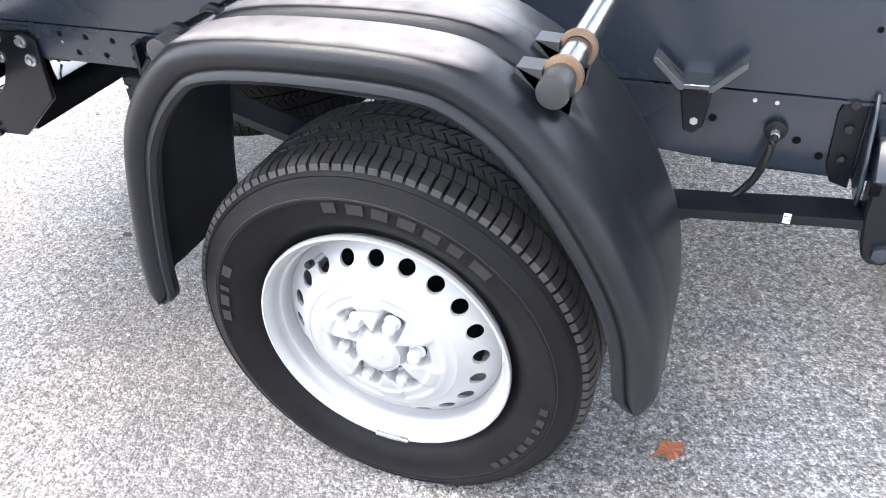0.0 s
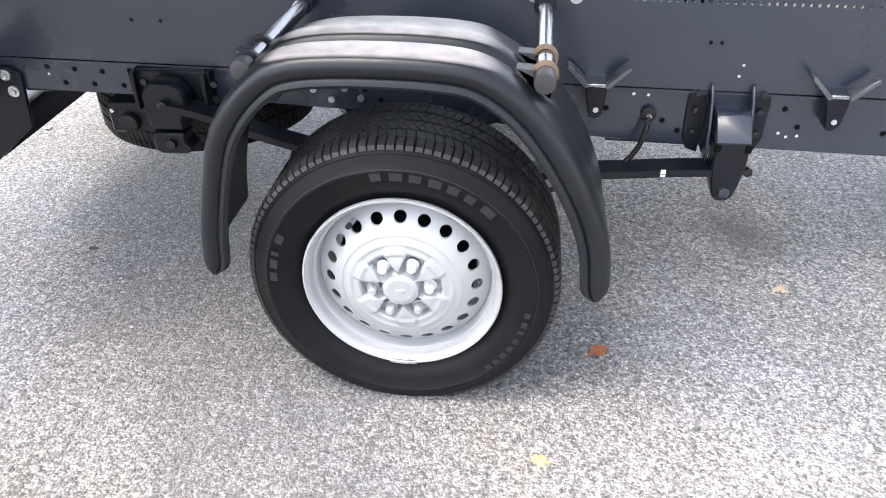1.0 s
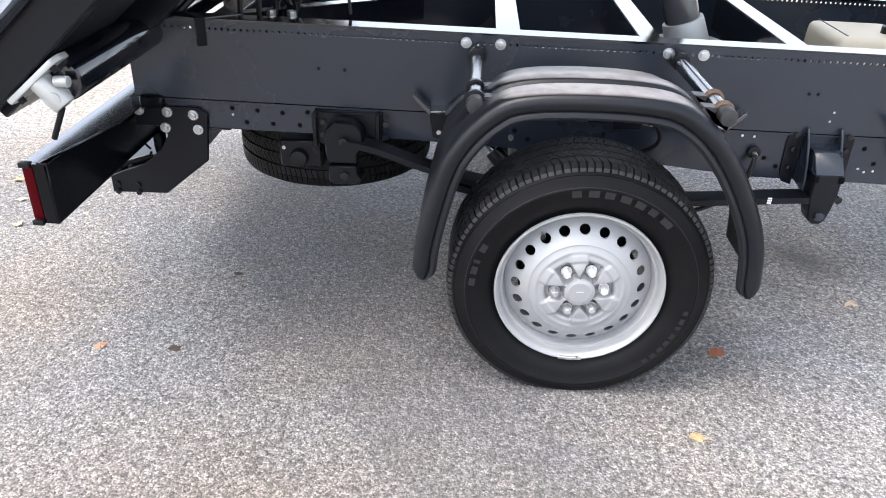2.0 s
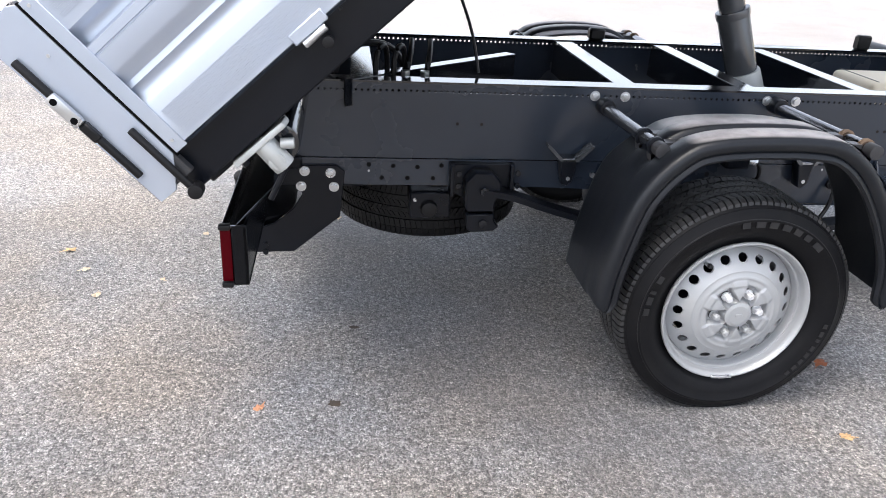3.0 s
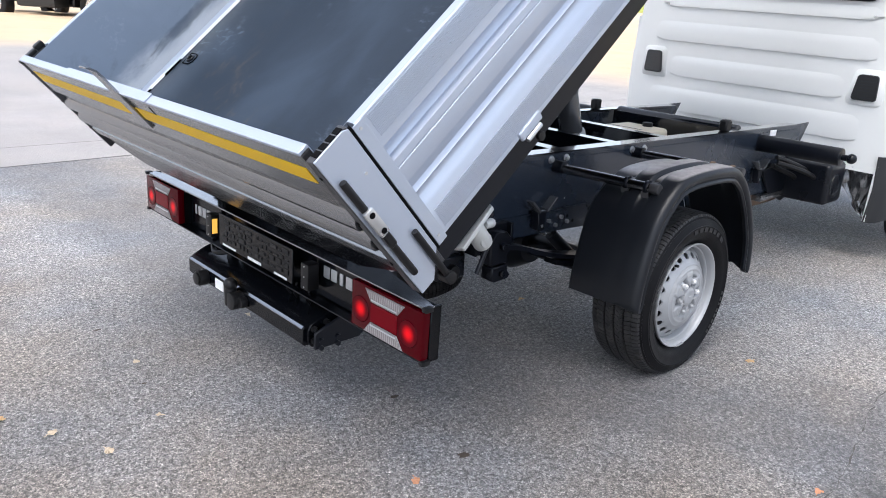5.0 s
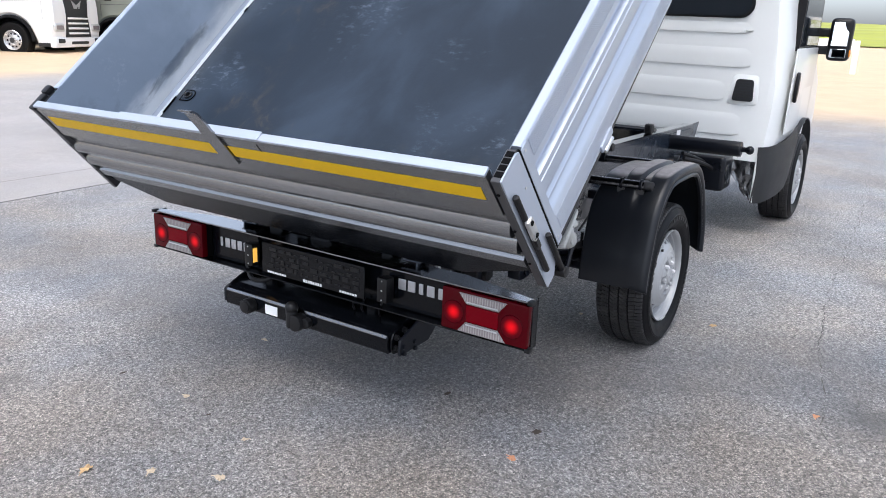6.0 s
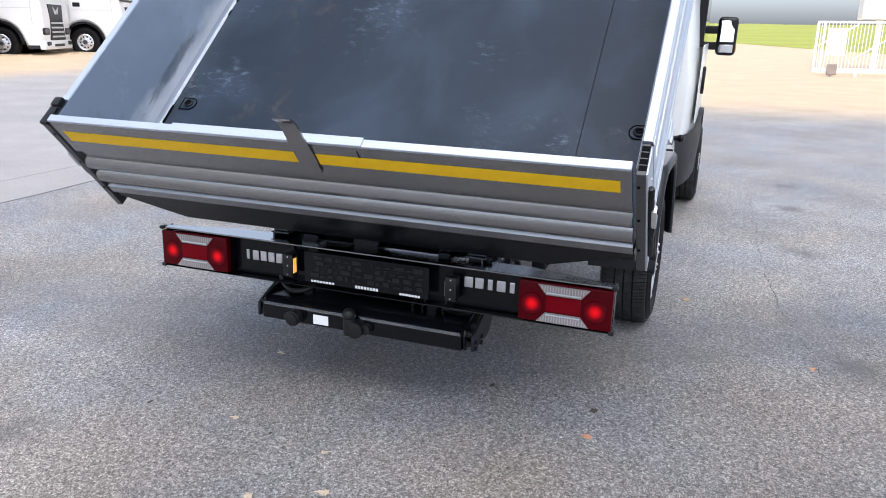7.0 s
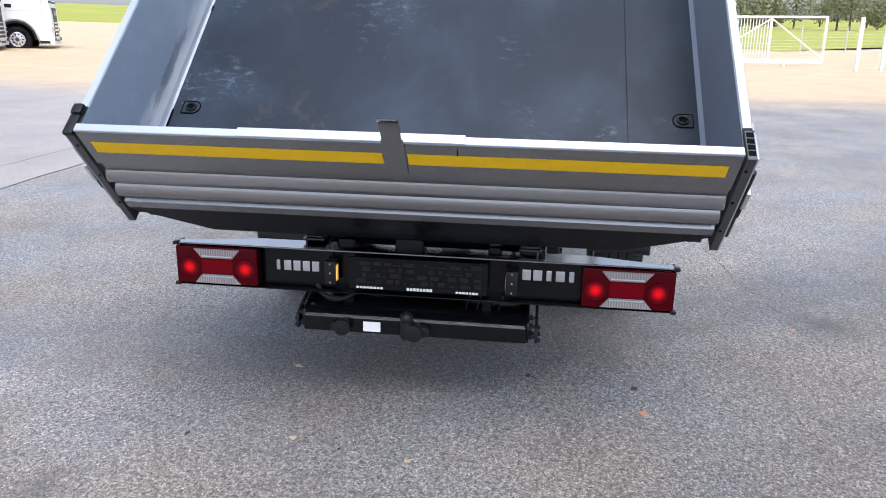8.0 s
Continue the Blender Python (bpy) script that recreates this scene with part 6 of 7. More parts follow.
    for side in (0, 1):
        m = lean if side == 0 else lean @ MIRROR_Y
        # lower plastic flank and rear lower corner
        t = bmesh.new()
        rows = []
        for x, y, za, zb in ((2.196, 0.066, 0.655, 0.262), (2.206, 0.038, 0.657, 0.260), (2.24, 0.008, 0.66, 0.266), (2.32, -0.024, 0.668, 0.28), (2.45, -0.055, 0.695, 0.30), (2.58, -0.074, 0.735, 0.335), (2.655, -0.078, 0.757, 0.40), (2.70, -0.080, 0.775, 0.56)):
            rows.append([t.verts.new((x, y + 0.012 * abs(k - 3) / 3, za + (zb - za) * k / 6)) for k in range(7)])
        for a_, b_ in zip(rows, rows[1:]):
            for k in range(6):
                t.faces.new((a_[k], a_[k + 1], b_[k + 1], b_[k]))
        bmesh.ops.recalc_face_normals(t, faces=t.faces)
        bmesh.ops.solidify(t, geom=t.faces[:], thickness=0.012)
        fl = t
        part("side_trim", fl, M_GREY_TRIM, TRUCK, "dark grey plastic flank trim", at=m)
        cf = bm_extrude([(2.188, 0.60), (2.205, 0.60), (2.205, 0.30), (2.200, 0.262), (2.188, 0.262)], 'XZ', 0.058, 0.078, 0.003)
        c = part("corner_flap", cf, M_WHITE, TRUCK, "narrow white cab corner edge over crumpled sheet metal", at=m)
        t = bmesh.new()
        rc = random.Random(3)
        gr = []
        for i in range(9):
            z = 0.57 - 0.30 * i / 8
            reach = 0.24 * (1 - i / 8) ** 0.8
            gr.append([t.verts.new((2.212 + rc.uniform(-.014, .014) * (0 < k < 6), 0.079 + (reach + 0.002) * k / 6, z + rc.uniform(-.01, .01) * (0 < i < 8))) for k in range(7)])
        for a_, b_ in zip(gr, gr[1:]):
            for k in range(6):
                t.faces.new((a_[k], a_[k + 1], b_[k + 1], b_[k]))
        bmesh.ops.solidify(t, geom=t.faces[:], thickness=0.003)
        part("crumpled_sheet", t, M_ALU_DULL, c, "crumpled bare sheet metal", smooth=0)
        # door lines, handle, window
        dr = part("cab_door", bm_box(2.345, 3.30, -0.0480, -0.038, 0.74, 1.32, 0.004, 2), M_WHITE, TRUCK, "white cab door", at=m)
        part("door_handle", bm_extrude([(2.39, 0.965), (2.43, 0.955), (2.455, 1.02), (2.455, 1.11), (2.43, 1.165), (2.395, 1.155)], 'XZ', -0.078, -0.054, 0.006), M_RUBBER_CAP, dr, "black door handle")
        part("door_window", bm_extrude([(2.52, 1.33), (3.30, 1.33), (3.22, 1.95), (2.56, 1.98)], 'XZ', -0.030, 0.03, 0.003), M_GLASS, dr)
        part("window_frame", bm_extrude([(2.49, 1.30), (3.36, 1.30), (3.26, 1.99), (2.53, 2.01)], 'XZ', -0.026, 0.03, 0.004), M_RUBBER_CAP, dr)
        # wheel arch
        ring = [(3.07 + 0.43 * math.cos(a), 0.40 + 0.40 * math.sin(a)) for a in [math.pi * i / 20 for i in range(21)]]
        arch = bm_strip(ring, 'XZ', -0.082, 0.22, 0.009)
        part("wheel_arch", arch, M_GREY_TRIM, TRUCK, "dark grey wheel arch", at=m)
        # mirror
        mh = bm_box(3.22, 3.34, -0.285, -0.125, 1.215, 1.530, 0.045, 4)
        mi = part("door_mirror", mh, M_RUBBER_CAP, TRUCK, "black double-arm door mirror", at=m @ Matrix.Translation((0, 0.02, 0.012)))
        part("mirror_glass", bm_box(3.212, 3.220, -0.262, -0.150, 1.325, 1.500, 0.003), M_MIRROR, mi, at=Matrix.Translation((3.217, 0, 1.412)) @ Matrix.Translation((0, -0.206, 0)) @ Matrix.Rotation(radians(9), 4, 'Z') @ Matrix.Rotation(radians(4), 4, 'Y') @ Matrix.Translation((0, 0.206, 0)) @ Matrix.Translation((-3.217, 0, -1.412)))
        part("wide_mirror_glass", bm_box(3.212, 3.220, -0.262, -0.150, 1.240, 1.305, 0.003), M_MIRROR, mi)
        for z in (1.290, 1.420):
            part("mirror_arm", bm_box(3.25, 3.31, -0.145, -0.02, z - 0.032, z + 0.032, 0.010), M_RUBBER_CAP, mi)
        part("mirror_lamp", bm_box(3.24, 3.31, -0.290, -0.280, 1.25, 1.30, 0.003), M_AMBER, mi, "amber repeater")


build_cab()


# ---- yard: joints, leaves, debris ----
def build_yard():
    rnd = random.Random(5)
    for x0, y0, x1, y1, w in ((-30, 4.55, 2.6, 5.22, 0.03), (2.6, 5.22, 30, 5.6, 0.03), (-30, 5.9, 30, 6.0, 0.012)):
        d = Vector((x1 - x0, y1 - y0, 0))
        nrm = Vector((-d.y, d.x, 0)).normalized() * w
        t = bmesh.new()
        n = 60
        prev = None
        for i in range(n + 1):
            p = Vector((x0, y0, 0.0015)) + d * i / n + nrm * rnd.uniform(-.4, .4)
            a, b = t.verts.new(p - nrm * 0.5), t.verts.new(p + nrm * 0.5)
            if prev:
                t.faces.new((prev[0], a, b, prev[1]))
            prev = (a, b)
        tagged(part("expansion_joint", t, M_JOINT, smooth=0), "dark sealed joint between paving slabs", "joint", kind="structure")
    # a hairline crack that runs along beside the truck, closed here and there
    t = bmesh.new()
    prev = None
    off = 0.0
    for i in range(170):
        x = -0.55 + 4.6 * i / 169
        off = off * 0.86 + rnd.uniform(-.009, .009)
        y = -0.80 + 0.22 * min(1, (x + 0.55) / 1.6) ** 0.7 + 0.02 * max(0, x - 1) + off
        w = max(0.0, rnd.uniform(-0.0008, 0.0034)) + 0.0003
        va, vb = t.verts.new((x, y - w, 0.0016)), t.verts.new((x, y + w, 0.0016))
        if prev and rnd.random() > 0.12:
            t.faces.new((prev[0], va, vb, prev[1]))
        prev = (va, vb)
    tagged(part("asphalt_crack", t, M_JOINT, smooth=0), "thin dark crack wandering through the asphalt", "crack", kind="structure")
    leaf_spots = [(0.471, 0.189, 0.030, 0), (0.326, -0.173, 0.022, 1), (0.984, 0.496, 0.024, 2), (-1.315, 0.077, 0.020, 3), (-1.955, 0.788, 0.022, 2), (-1.660, 1.325, 0.018, 2),
                  (-2.055, 0.997, 0.020, 2), (0.06, 0.877, 0.02, 1), (-2.168, 1.178, 0.026, 1), (-0.385, -0.737, 0.018, 3), (0.084, 0.429, 0.016, 2), (-1.098, 1.486, 0.018, 2), (1.71, -1.944, 0.02, 3), (-1.75, 0.9, 0.014, 2)]
    for x, y, r, k in leaf_spots:
        t = bmesh.new()
        n = 22
        mid = t.verts.new((0, 0, 0.010))
        lobes = rnd.choice((3, 5))
        ring = []
        for i in range(n):
            a = 2 * math.pi * i / n
            rr = r * (0.62 + 0.38 * abs(math.cos(a * lobes / 2)) + rnd.uniform(-.08, .08))
            ring.append(t.verts.new((rr * math.cos(a), rr * 0.75 * math.sin(a), 0.004 + 0.35 * r * rnd.random() * abs(math.sin(a)))))
        for i in range(n):
            t.faces.new((mid, ring[i], ring[(i + 1) % n]))
        st = bm_tube([(0, 0, 0.009), (r * 0.8, r * 0.1, 0.006), (r * 1.5, r * 0.3, 0.004)], 0.0012, 5)
        merge(t, st)
        label = ("rust-brown dry leaf curled on the asphalt", "yellow fallen leaf on the asphalt", "pale dry leaf on the asphalt", "orange-brown fallen leaf on the asphalt")[k]
        lf = part("fallen_leaf", t, M_LEAF[k], at=pose(x, y, 0, 0, 0, rnd.uniform(0, 360)))
        tagged(lf, label, "leaf", "fallen leaves")
    dark = [(-1.102, 0.089, 0.034), (-1.04, 0.514, 0.024), (-1.672, 1.708, 0.020), (-1.7, 1.146, 0.015)]
    for x, y, r in dark:
        t = bmesh.new()
        n = 28
        c = t.verts.new((0, 0, 0.0025))
        ph = rnd.uniform(0, 6)
        ring = [t.verts.new((r * (0.72 + 0.2 * math.sin(2 * a + ph) + rnd.uniform(-.12, .12)) * math.cos(a), r * 0.55 * (0.75 + rnd.uniform(-.15, .15)) * math.sin(a), 0.0015)) for a in [2 * math.pi * i / n for i in range(n)]]
        for i in range(n):
            t.faces.new((c, ring[i], ring[(i + 1) % n]))
        s = part("debris", t, M_DEBRIS, at=pose(x, y, 0, 0, 0, rnd.uniform(-30, 30)))
        tagged(s, "flat dark scrap trodden into the asphalt", "debris", "scraps on the asphalt")
    t = bmesh.new()
    for i in range(260):
        x, y = rnd.uniform(-3.2, 2.2), rnd.uniform(-1.2, 3.2)
        r = rnd.uniform(0.002, 0.0055)
        q = bmesh.new()
        bmesh.ops.create_icosphere(q, subdivisions=1, radius=r, matrix=Matrix.Translation((x, y, r * 0.5)) @ Matrix.Diagonal((1, rnd.uniform(.6, 1), rnd.uniform(.5, .8), 1)))
        merge(t, q)
    tagged(part("loose_grit", t, M_GRIT), "loose pale grit scattered over the asphalt", "grit", kind="stuff")


M_JOINT = mat("joint_filler", (0.10, 0.095, 0.09), 0.9, var=0.3, scale=8)
M_LEAF = [mat("leaf_rust", (0.30, 0.10, 0.045), 0.7, var=0.4, scale=60), mat("leaf_yellow", (0.52, 0.34, 0.17), 0.7, var=0.3, scale=60), mat("leaf_pale", (0.52, 0.42, 0.30), 0.75, var=0.3, scale=60), mat("leaf_orange", (0.55, 0.26, 0.14), 0.7, var=0.35, scale=60)]
M_DEBRIS = mat("dark_debris", (0.06, 0.045, 0.035), 0.8, var=0.5, scale=50, bump=0.4)
M_GRIT = mat("pale_grit", (0.42, 0.40, 0.37), 0.8, var=0.4, scale=20)
build_yard()


# ---- distance: parked lorries, sliding gate, fence, field, trees ----
M_LORRY_WHITE = mat("lorry_white_paint", (0.80, 0.80, 0.80), 0.35, coat=0.4, var=0.04, scale=1)
M_LORRY_OLIVE = mat("lorry_olive_paint", (0.20, 0.215, 0.185), 0.35, coat=0.3, var=0.25, scale=0.7)
M_CHROME = mat("polished_rim_alloy", (0.72, 0.73, 0.75), 0.25, metal=0.6, var=0.1, scale=20)
M_BUMPER = mat("faded_bumper_plastic", (0.30, 0.25, 0.215), 0.5, var=0.25, scale=2)
M_GATE = mat("white_gate_paint", (0.82, 0.82, 0.80), 0.45, var=0.05, scale=2)
M_GRASS = mat("meadow_grass", (0.33, 0.345, 0.045), 0.9, var=0.35, scale=0.08, bump=0.5, bscale=4, dirt=(0.40, 0.42, 0.13), dirt_amt=0.7, dscale=0.05)
# crown colour lightened, with the distance haze painted in
M_FOLIAGE = mat("hazy_autumn_foliage", (0.24, 0.25, 0.15), 0.85, var=0.5, scale=0.5)
M_BARK = mat("tree_bark", (0.12, 0.09, 0.065), 0.9, var=0.3, scale=5)
M_FENCE = mat("grey_fence_wire", (0.55, 0.56, 0.56), 0.5, metal=0.3)


def build_lorry(paint, style):
    """A tractor lorry; its front wheel stands at the origin, nose to +x."""
    olive = paint is M_LORRY_OLIVE
    lo = thing("parked_lorry", "parked olive-grey tractor lorry with silver-slatted grille" if olive else "parked white tractor lorry with black grille", "lorry", group="row of parked lorries")
    cut = [(0.67 * math.cos(a), 0.52 + 0.70 * math.sin(a)) for a in [math.pi * i / 12 for i in range(13)]]
    outline = [(1.16, 0.36), (1.26, 0.52), (1.29, 0.9), (1.29, 1.5), (1.23, 2.0), (1.02, 3.15), (0.7, 3.7), (-1.05, 3.8), (-1.05, 0.95), (-0.72, 0.95)] + [p for p in cut[::-1] if p[1] > 0.60] + [(0.72, 0.52), (0.76, 0.36)]
    cab = part("lorry_cab", bm_extrude(outline, 'XZ', -1.22, 1.22, 0.07), paint, lo, smooth=40)
    # front: dark grille with slats, lamps, bumper
    if style == 0:
        part("grille", bm_box(1.27, 1.305, -0.78, 0.78, 0.92, 1.75, 0.02), M_GREY_TRIM, cab, "dark grille behind silver slats")
        for i in range(3):
            for h in (0, 1):
                y0 = -0.66 if h == 0 else 0.03
                part("grille_slat", bm_box(1.30, 1.325, y0, y0 + 0.63, 1.00 + i * 0.24, 1.15 + i * 0.24, 0.015), M_GALV, cab)
        part("bumper", bm_box(1.12, 1.345, -1.23, 1.23, 0.34, 0.86, 0.06, 2), M_BUMPER, cab, "faded brownish bumper")
        part("bumper_slot", bm_box(1.335, 1.352, -0.62, 0.62, 0.62, 0.72, 0.01), M_GREY_TRIM, cab)
        part("number_plate", bm_box(1.345, 1.356, -0.26, 0.26, 0.44, 0.56, 0.004), M_WHITE_PRINT, cab, "blank white plate")
    else:
        part("grille", bm_extrude([(-0.62, 1.72), (0.62, 1.72), (0.56, 1.22), (0.66, 0.62), (-0.66, 0.62), (-0.56, 1.22)], 'YZ', 1.265, 1.305, 0.01), M_GREY_TRIM, cab, "black slatted grille")
        part("emblem_shape", bm_extrude([(-0.26, 1.66), (0.0, 1.52), (0.26, 1.66), (0.14, 1.42), (-0.14, 1.42)], 'YZ', 1.300, 1.315, 0.003), M_LETTER, cab, "plain silver emblem shape")
        for i in range(4):
            part("grille_slat", bm_box(1.30, 1.325, -0.52, 0.52, 0.70 + i * 0.14, 0.755 + i * 0.14, 0.01), M_LORRY_WHITE if style == 1 else M_FENCE, cab)
        part("bumper", bm_box(1.12, 1.315, -1.23, 1.23, 0.33, 0.62, 0.06, 2), paint, cab)
        part("bumper_slot", bm_box(1.31, 1.322, -0.45, 0.45, 0.42, 0.50, 0.01), M_GREY_TRIM, cab)
    for y in (-0.95, 0.95):
        part("lamp_surround", bm_box(1.20, 1.318, y - 0.235, y + 0.235, 0.78, 1.00, 0.03), M_GREY_TRIM if style != 1 else M_FENCE, cab)
        part("headlamp", bm_box(1.22, 1.327, y - 0.19, y + 0.19, 0.81, 0.97, 0.03), M_CLEAR, cab)
        part("fog_lamp", bm_box(1.24, 1.350, y - 0.15, y + 0.15, 0.46, 0.58, 0.02), M_GREY_TRIM, cab)
    ws = bm_extrude([(1.262, 2.02), (1.055, 3.10), (1.02, 3.10), (1.22, 2.02)], 'XZ', -1.1, 1.1, 0.004)
    part("lorry_windscreen", ws, M_GLASS, cab)
    part("visor_line", bm_box(1.235, 1.275, -1.1, 1.1, 1.90, 1.965, 0.01), M_GREY_TRIM, cab)
    for s in (-1, 1):
        y = s * 1.2235
        part("lorry_side_window", bm_box(0.05, 0.88, y - 0.010, y + 0.010, 2.05, 2.85, 0.01), M_GLASS, cab)
        part("lorry_handle", bm_box(-0.28, -0.04, y - 0.02, y + 0.02, 1.70, 1.84, 0.02), M_RUBBER_CAP, cab)
        for x0, x1, z0, z1 in ((-0.42, -0.408, 1.24, 3.0), (0.985, 0.997, 1.10, 2.7), (-0.40, 0.99, 1.585, 1.597), (0.72, 1.12, 0.93, 0.94)):
            part("door_gap", bm_box(x0, x1, y - 0.003, y + 0.003, z0, z1), M_POST if olive else M_FENCE, cab, smooth=0)
        part("step_plate", bm_box(0.78, 1.14, y - 0.012, y + 0.012, 0.36, 0.47, 0.01), M_GREY_TRIM, cab)
        part("lorry_mirror", bm_box(0.98, 1.12, s * 1.42 - 0.12, s * 1.42 + 0.12, 2.1, 2.75, 0.04), M_RUBBER_CAP, cab)
        # black lip round the wheel
        ring = [math.pi * i / 16 for i in range(17)]
        lip = [(0.69 * math.cos(a), 0.50 + 0.715 * math.sin(a)) for a in ring] + [(0.625 * math.cos(a), 0.50 + 0.645 * math.sin(a)) for a in ring[::-1]]
        part("lorry_arch", bm_extrude(lip, 'XZ', min(s * 1.25, s * 0.85), max(s * 1.25, s * 0.85)), M_RUBBER_CAP, cab)
        part("air_duct", bm_box(-1.40, -1.10, min(s * 1.12, s * 0.7), max(s * 1.12, s * 0.7), 0.9, 2.4, 0.03), M_GREY_TRIM, lo)
        for k in range(5):
            part("duct_slat", bm_box(-1.42, -1.09, y - 0.11, y - 0.085 if s > 0 else y + 0.12, 1.0 + k * 0.17, 1.09 + k * 0.17, 0.01), paint, lo)
        for x in (0.0, -3.7):
            w = part("lorry_wheel", bm_lathe([(0.27, 0.02), (0.34, -0.02), (0.47, -0.01), (0.52, 0.06), (0.52, 0.26), (0.46, 0.31), (0.27, 0.28)], 36), M_SPARE, lo, at=pose(x, s * 1.20, 0.52, 0, 0, 0 if s < 0 else 180))
            part("lorry_rim", bm_lathe([(0.0, -0.02), (0.09, -0.02), (0.105, 0.03), (0.14, 0.055), (0.225, 0.062), (0.245, 0.0), (0.262, -0.012), (0.278, 0.0)], 32), M_CHROME, w, "bright polished rim")
            part("hub", bm_lathe([(0.0, -0.032), (0.07, -0.030), (0.085, 0.0), (0.09, 0.04)], 20), M_POST, w)
            for i in range(10):
                a = 2 * math.pi * i / 10
                part("rim_hole", bm_cyl((0.185 * math.cos(a), 0.062, 0.185 * math.sin(a)), (0.185 * math.cos(a), 0.052, 0.185 * math.sin(a)), 0.026, seg=10), M_DARK, w)
    part("wheel_well", bm_box(-0.62, 0.66, -1.00, 1.00, 0.50, 1.20, 0.02), M_DARK, lo)
    part("lorry_chassis", bm_box(-4.6, 0.9, -0.45, 0.45, 0.55, 0.95, 0.02), M_BLACK, lo)
    for s in (-1, 1):
        part("side_tank", bm_box(-2.9, -1.45, min(s * 0.55, s * 1.15), max(s * 0.55, s * 1.15), 0.45, 1.0, 0.08, 2), M_GREY_TRIM, lo)
    return lo


white_lorry = build_lorry(M_LORRY_WHITE, 1)
plain_lorry = build_lorry(M_LORRY_WHITE, 2)
olive_lorry = build_lorry(M_LORRY_OLIVE, 0)
HEAD = -62


def lorry_pose(x, y):
    """Puts the near front wheel on the given spot of the yard."""
    m = pose(0, 0, 0, 0, 0, HEAD)
    off = m @ Vector((0, -1.2, 0))
    return Matrix.Translation((x - off.x, y - off.y, 0.30)) @ m


white_lorry.matrix_basis = lorry_pose(8.35, 21.4)
olive_lorry.matrix_basis = lorry_pose(11.5, 21.2)
plain_lorry.matrix_basis = lorry_pose(14.05, 21.05)
for x, y in ((17.25, 20.9), (20.7, 20.85), (23.9, 20.8), (5.2, 21.7)):
    copy_thing(white_lorry, lorry_pose(x, y))


def build_gate():
    g = thing("sliding_gate", "white steel sliding yard gate with upright bars", "gate", (25.6, -2.9, 0))
    d = Vector((26.6 - 25.6, -10.2 + 3.2, 0))
    L = d.length
    m = Matrix.Rotation(math.atan2(d.y, d.x), 4, 'Z')
    base = 0.12
    H = 1.71
    part("bottom_rail", bm_box(0, L, -0.07, 0.07, base, base + 0.16, 0.01), M_GATE, g, at=m)
    part("top_rail", bm_box(0, L, -0.04, 0.04, base + H - 0.08, base + H, 0.01), M_GATE, g, at=m)
    ends = L - 2.1
    for x in (0.03, 0.24, ends, L - 0.04):
        part("gate_post", bm_box(x - 0.04, x + 0.04, -0.04, 0.04, base + 0.16, base + H - 0.08, 0.006), M_GATE, g, at=m)
    n = 44
    for i in range(1, n):
        x = 0.03 + (ends - 0.03) * i / n
        part("upright", bm_box(x - 0.011, x + 0.011, -0.011, 0.011, base + 0.16, base + H - 0.08), M_GATE, g, at=m, smooth=0)
    for x0, z0, x1, z1 in ((0.1, base + 0.9, 1.3, base + H - 0.1), (1.3, base + 0.5, 3.0, base + H - 0.1), (3.0, base + 0.4, ends, base + H - 0.1), (ends, base + H - 0.1, L - 0.08, base + 0.2)):
        part("brace", bm_cyl((x0, 0.0, z0), (x1, 0.0, z1), 0.028, seg=8), M_GATE, g, at=m)
    for x in (0.6, 1.4, 3.2, 5.6):
        part("roller_stand", bm_box(x - 0.05, x + 0.05, -0.06, 0.06, 0.0, base, 0.01), M_GATE, g, at=m)
    part("drive_box", bm_box(0.45, 0.76, -0.20, -0.08, 0.06, 0.42, 0.02), M_BUMPER, g, at=m)
    part("notice_panel", bm_box(0.34, 0.97, -0.06, -0.045, 0.70, 1.60, 0.005), M_GATE, g, "white notice panel", at=m)
    for px, py in ((23.4, -9.9), (23.9, -10.9)):
        p = thing("gate_guide_post", "tall white gate guide post", "post", (px, py, 0), "gate guide posts")
        part("shaft", bm_box(-0.055, 0.055, -0.055, 0.055, 0, 1.75, 0.01), M_GATE, p)
    # round traffic mirrors and a white cabin behind the gate
    for px, py, r, rot in ((30.0, -6.34, 0.21, 52), (30.0, -7.04, 0.24, 0)):
        p = thing("traffic_mirror", "round traffic mirror on a white post", "mirror", (px, py, 0), "traffic mirrors")
        p.rotation_euler.z = math.radians(rot)
        part("post", bm_cyl((0, 0, 0), (0, 0, 2.2), 0.035, seg=12), M_GATE, p)
        f = part("rim_ring", bm_lathe([(r, 0.0), (r + 0.06, -0.03), (r + 0.06, 0.05), (0, 0.06)], 32, (-0.06, 0, 2.28), 'X'), M_GATE, p)
        part("mirror_face", bm_lathe([(0.0, -0.02), (r * 0.6, -0.012), (r, 0.005)], 32, (-0.07, 0, 2.28), 'X'), M_MIRROR, f)
    cb = thing("gate_cabin", "white gatehouse cabin behind the gate", "cabin", (33.5, -5.86, 0))
    part("cabin_wall", bm_box(-0.6, 0.6, -0.9, 0.7, 2.0, 5.2, 0.03), M_GATE, cb)
    part("cabin_base", bm_box(-0.15, 0.15, -0.2, 0.0, 0.0, 2.0, 0.02), M_GATE, cb)
    bl = thing("white_barrier", "low white barrier post with a cross board", "barrier", (30.0, 2.15, 0))
    part("barrier_post", bm_box(-0.08, 0.08, -0.10, 0.10, 0, 1.25, 0.01), M_GATE, bl)
    part("barrier_board", bm_box(-0.05, 0.05, 0.1, 1.5, 0.85, 1.3, 0.01), M_GATE, bl)
    # wire fence
    f = thing("wire_fence", "grey wire mesh fence along the meadow", "fence", (44, 0, 0))
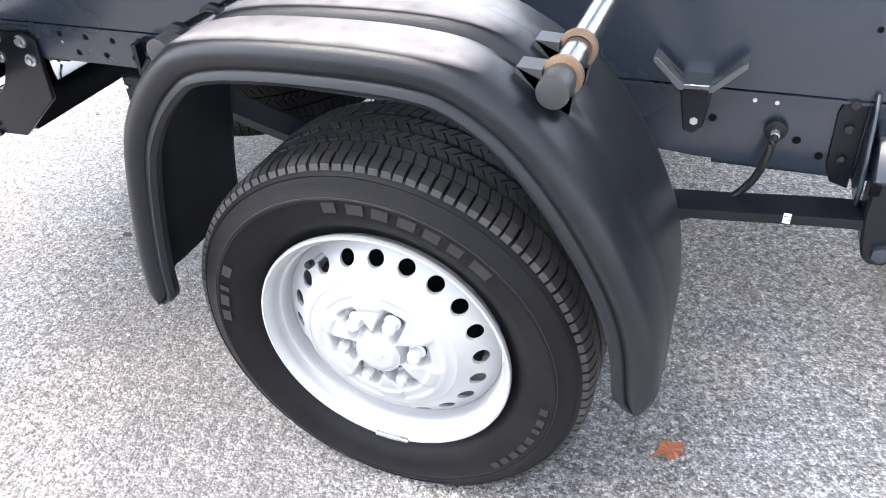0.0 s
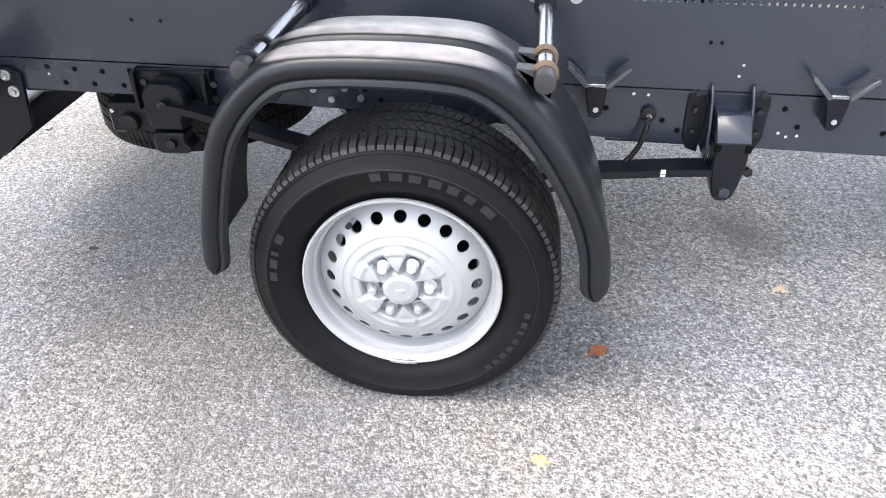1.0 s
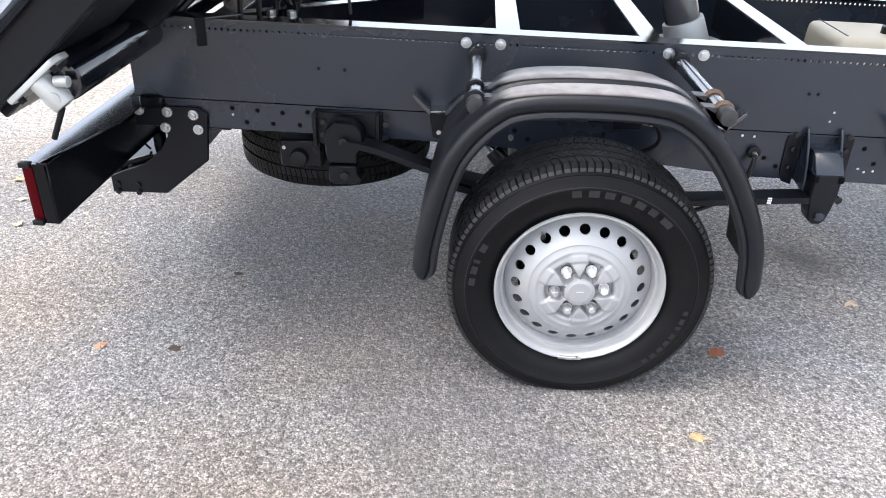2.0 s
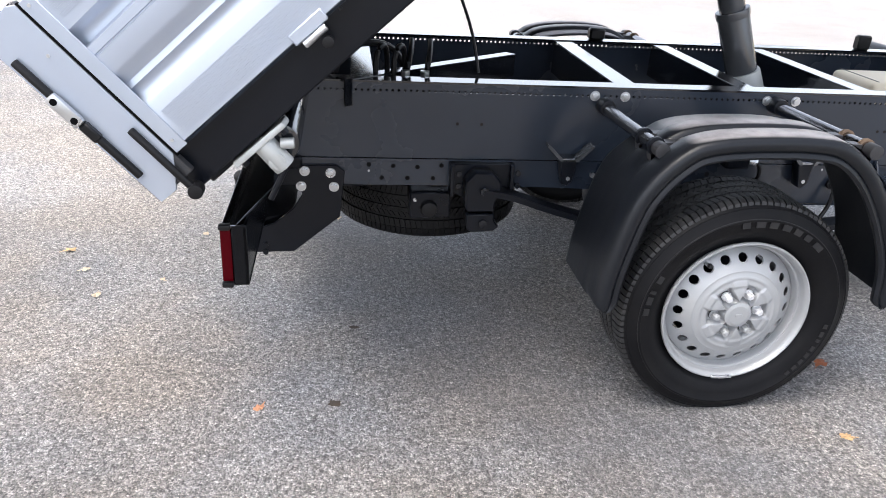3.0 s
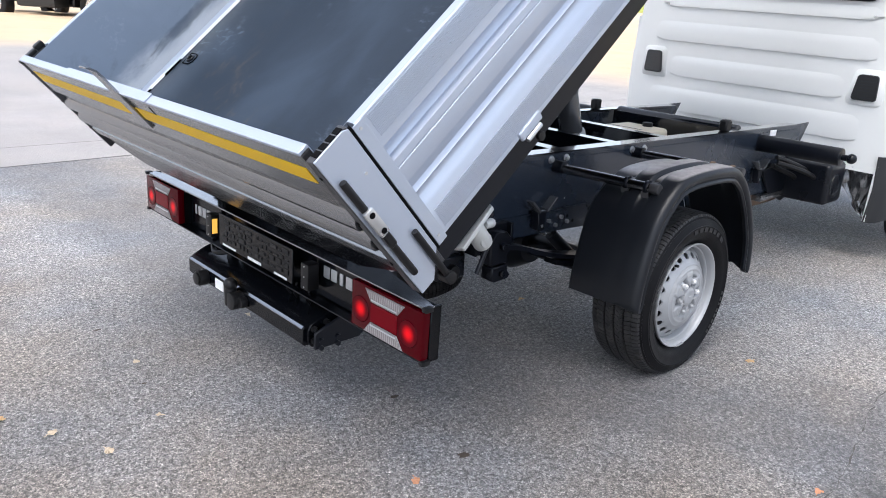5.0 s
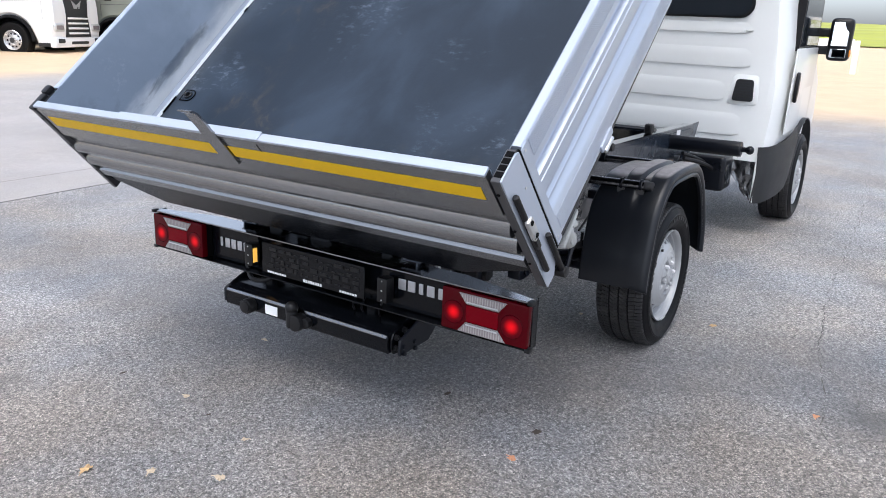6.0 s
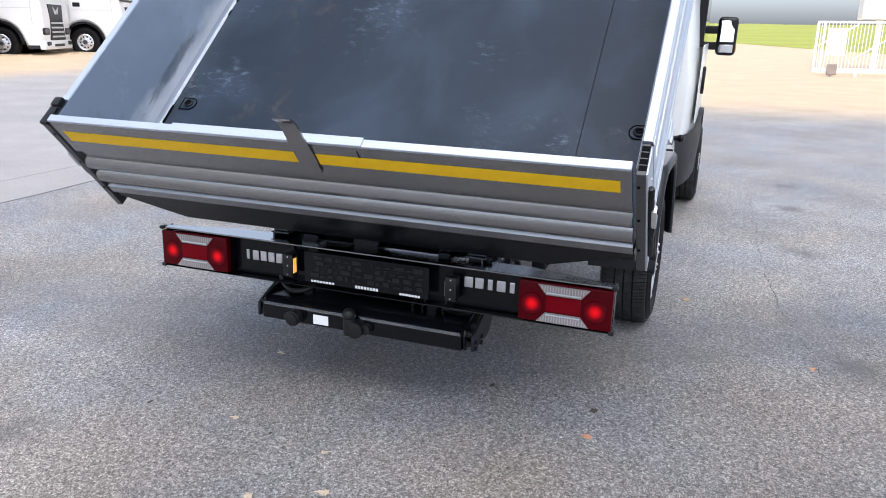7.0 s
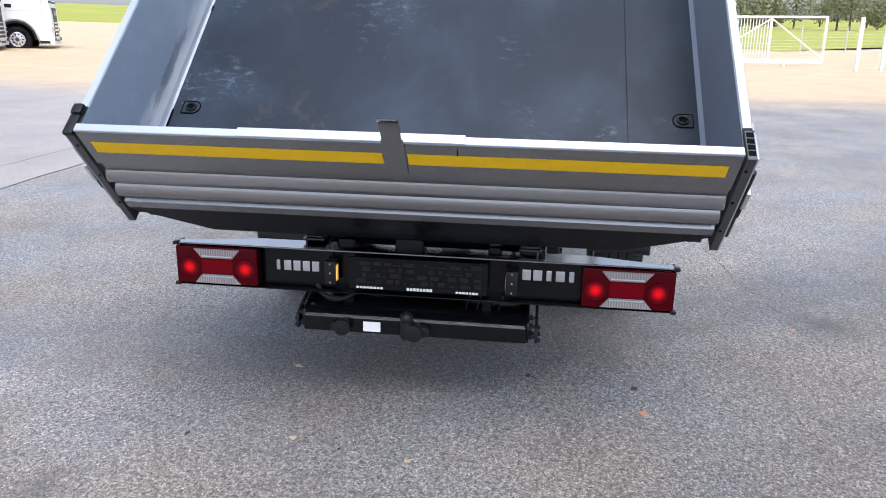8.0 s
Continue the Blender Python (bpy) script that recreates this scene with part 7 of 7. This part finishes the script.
    for i in range(14):
        y = -12 - i * 2.5
        part("fence_post", bm_box(-0.03, 0.03, y - 0.03, y + 0.03, 0, 1.5), M_FENCE, f, smooth=0)
    for k in range(8):
        part("wire", bm_box(-0.008, 0.008, -46, -11, 0.15 + k * 0.18, 0.165 + k * 0.18), M_FENCE, f, smooth=0)


build_gate()


def build_far():
    # meadow: gentle bank behind the yard
    def sheet(name, pts, label):
        t = bmesh.new()
        nx = 24
        a0, a1, b0, b1 = [Vector(p) for p in pts]
        rows = []
        rnd = random.Random(2)
        for i in range(nx + 1):
            s = i / nx
            p, q = a0.lerp(a1, s), b0.lerp(b1, s)
            rows.append([t.verts.new(p.lerp(q, k) + Vector((0, 0, rnd.uniform(-.15, .15) if k else 0))) for k in (0, 0.3, 0.65, 1.0)])
        for a, b in zip(rows, rows[1:]):
            for j in range(3):
                t.faces.new((a[j], b[j], b[j + 1], a[j + 1]))
        return tagged(part(name, t, M_GRASS), label, "meadow", kind="structure")
    sheet("meadow", ((46, -14, 0.02), (112, 0, 0.02), (330, -330, 4.0), (430, 20, 6.0)), "green meadow beyond the yard")
    sheet("meadow_bank", ((112, 0, 0.02), (70, 220, 4.4), (430, 20, 7.0), (250, 520, 17.0)), "green meadow bank rising behind the yard")
    # trees
    rnd = random.Random(9)
    for i in range(26):
        ang = math.radians(-37 + i * 1.0 + rnd.uniform(-.4, .4))
        dist = rnd.uniform(140, 185)
        h = rnd.uniform(6, 11)
        x, y = -4 + dist * math.cos(ang), 0.5 + dist * math.sin(ang)
        tr = thing("tree", "distant broadleaf tree with yellowing green crown", "tree", (x, y, 0), "trees behind the meadow")
        tk = bm_cyl((0, 0, 0), (0, 0, h * 0.55), 0.22, 0.08, seg=8)
        for k in range(4):
            a = rnd.uniform(0, 6.28)
            bm_cyl((0, 0, h * 0.3 + k * 0.4), (1.4 * math.cos(a), 1.4 * math.sin(a), h * 0.55 + k * 0.5), 0.09, 0.03, seg=6, bm=tk)
        part("trunk", tk, M_BARK, tr)
        t = bmesh.new()
        for k in range(1300):
            while True:
                p = Vector((rnd.uniform(-1, 1), rnd.uniform(-1, 1), rnd.uniform(-1, 1)))
                if 0.25 < p.length < 1:
                    break
            p = Vector((p.x * h * 0.34, p.y * h * 0.34, h * 0.60 + p.z * h * 0.38))
            s = rnd.uniform(0.14, 0.30)
            n1 = Vector((rnd.uniform(-1, 1), rnd.uniform(-1, 1), rnd.uniform(-1, 1))).normalized()
            n2 = n1.orthogonal().normalized()
            n3 = n1.cross(n2)
            t.faces.new([t.verts.new(p + n2 * s), t.verts.new(p + n3 * s * 0.7), t.verts.new(p - n2 * s), t.verts.new(p - n3 * s * 0.7 + n1 * 0.1)])
        part("crown", t, M_FOLIAGE, tr, smooth=0)


build_far()
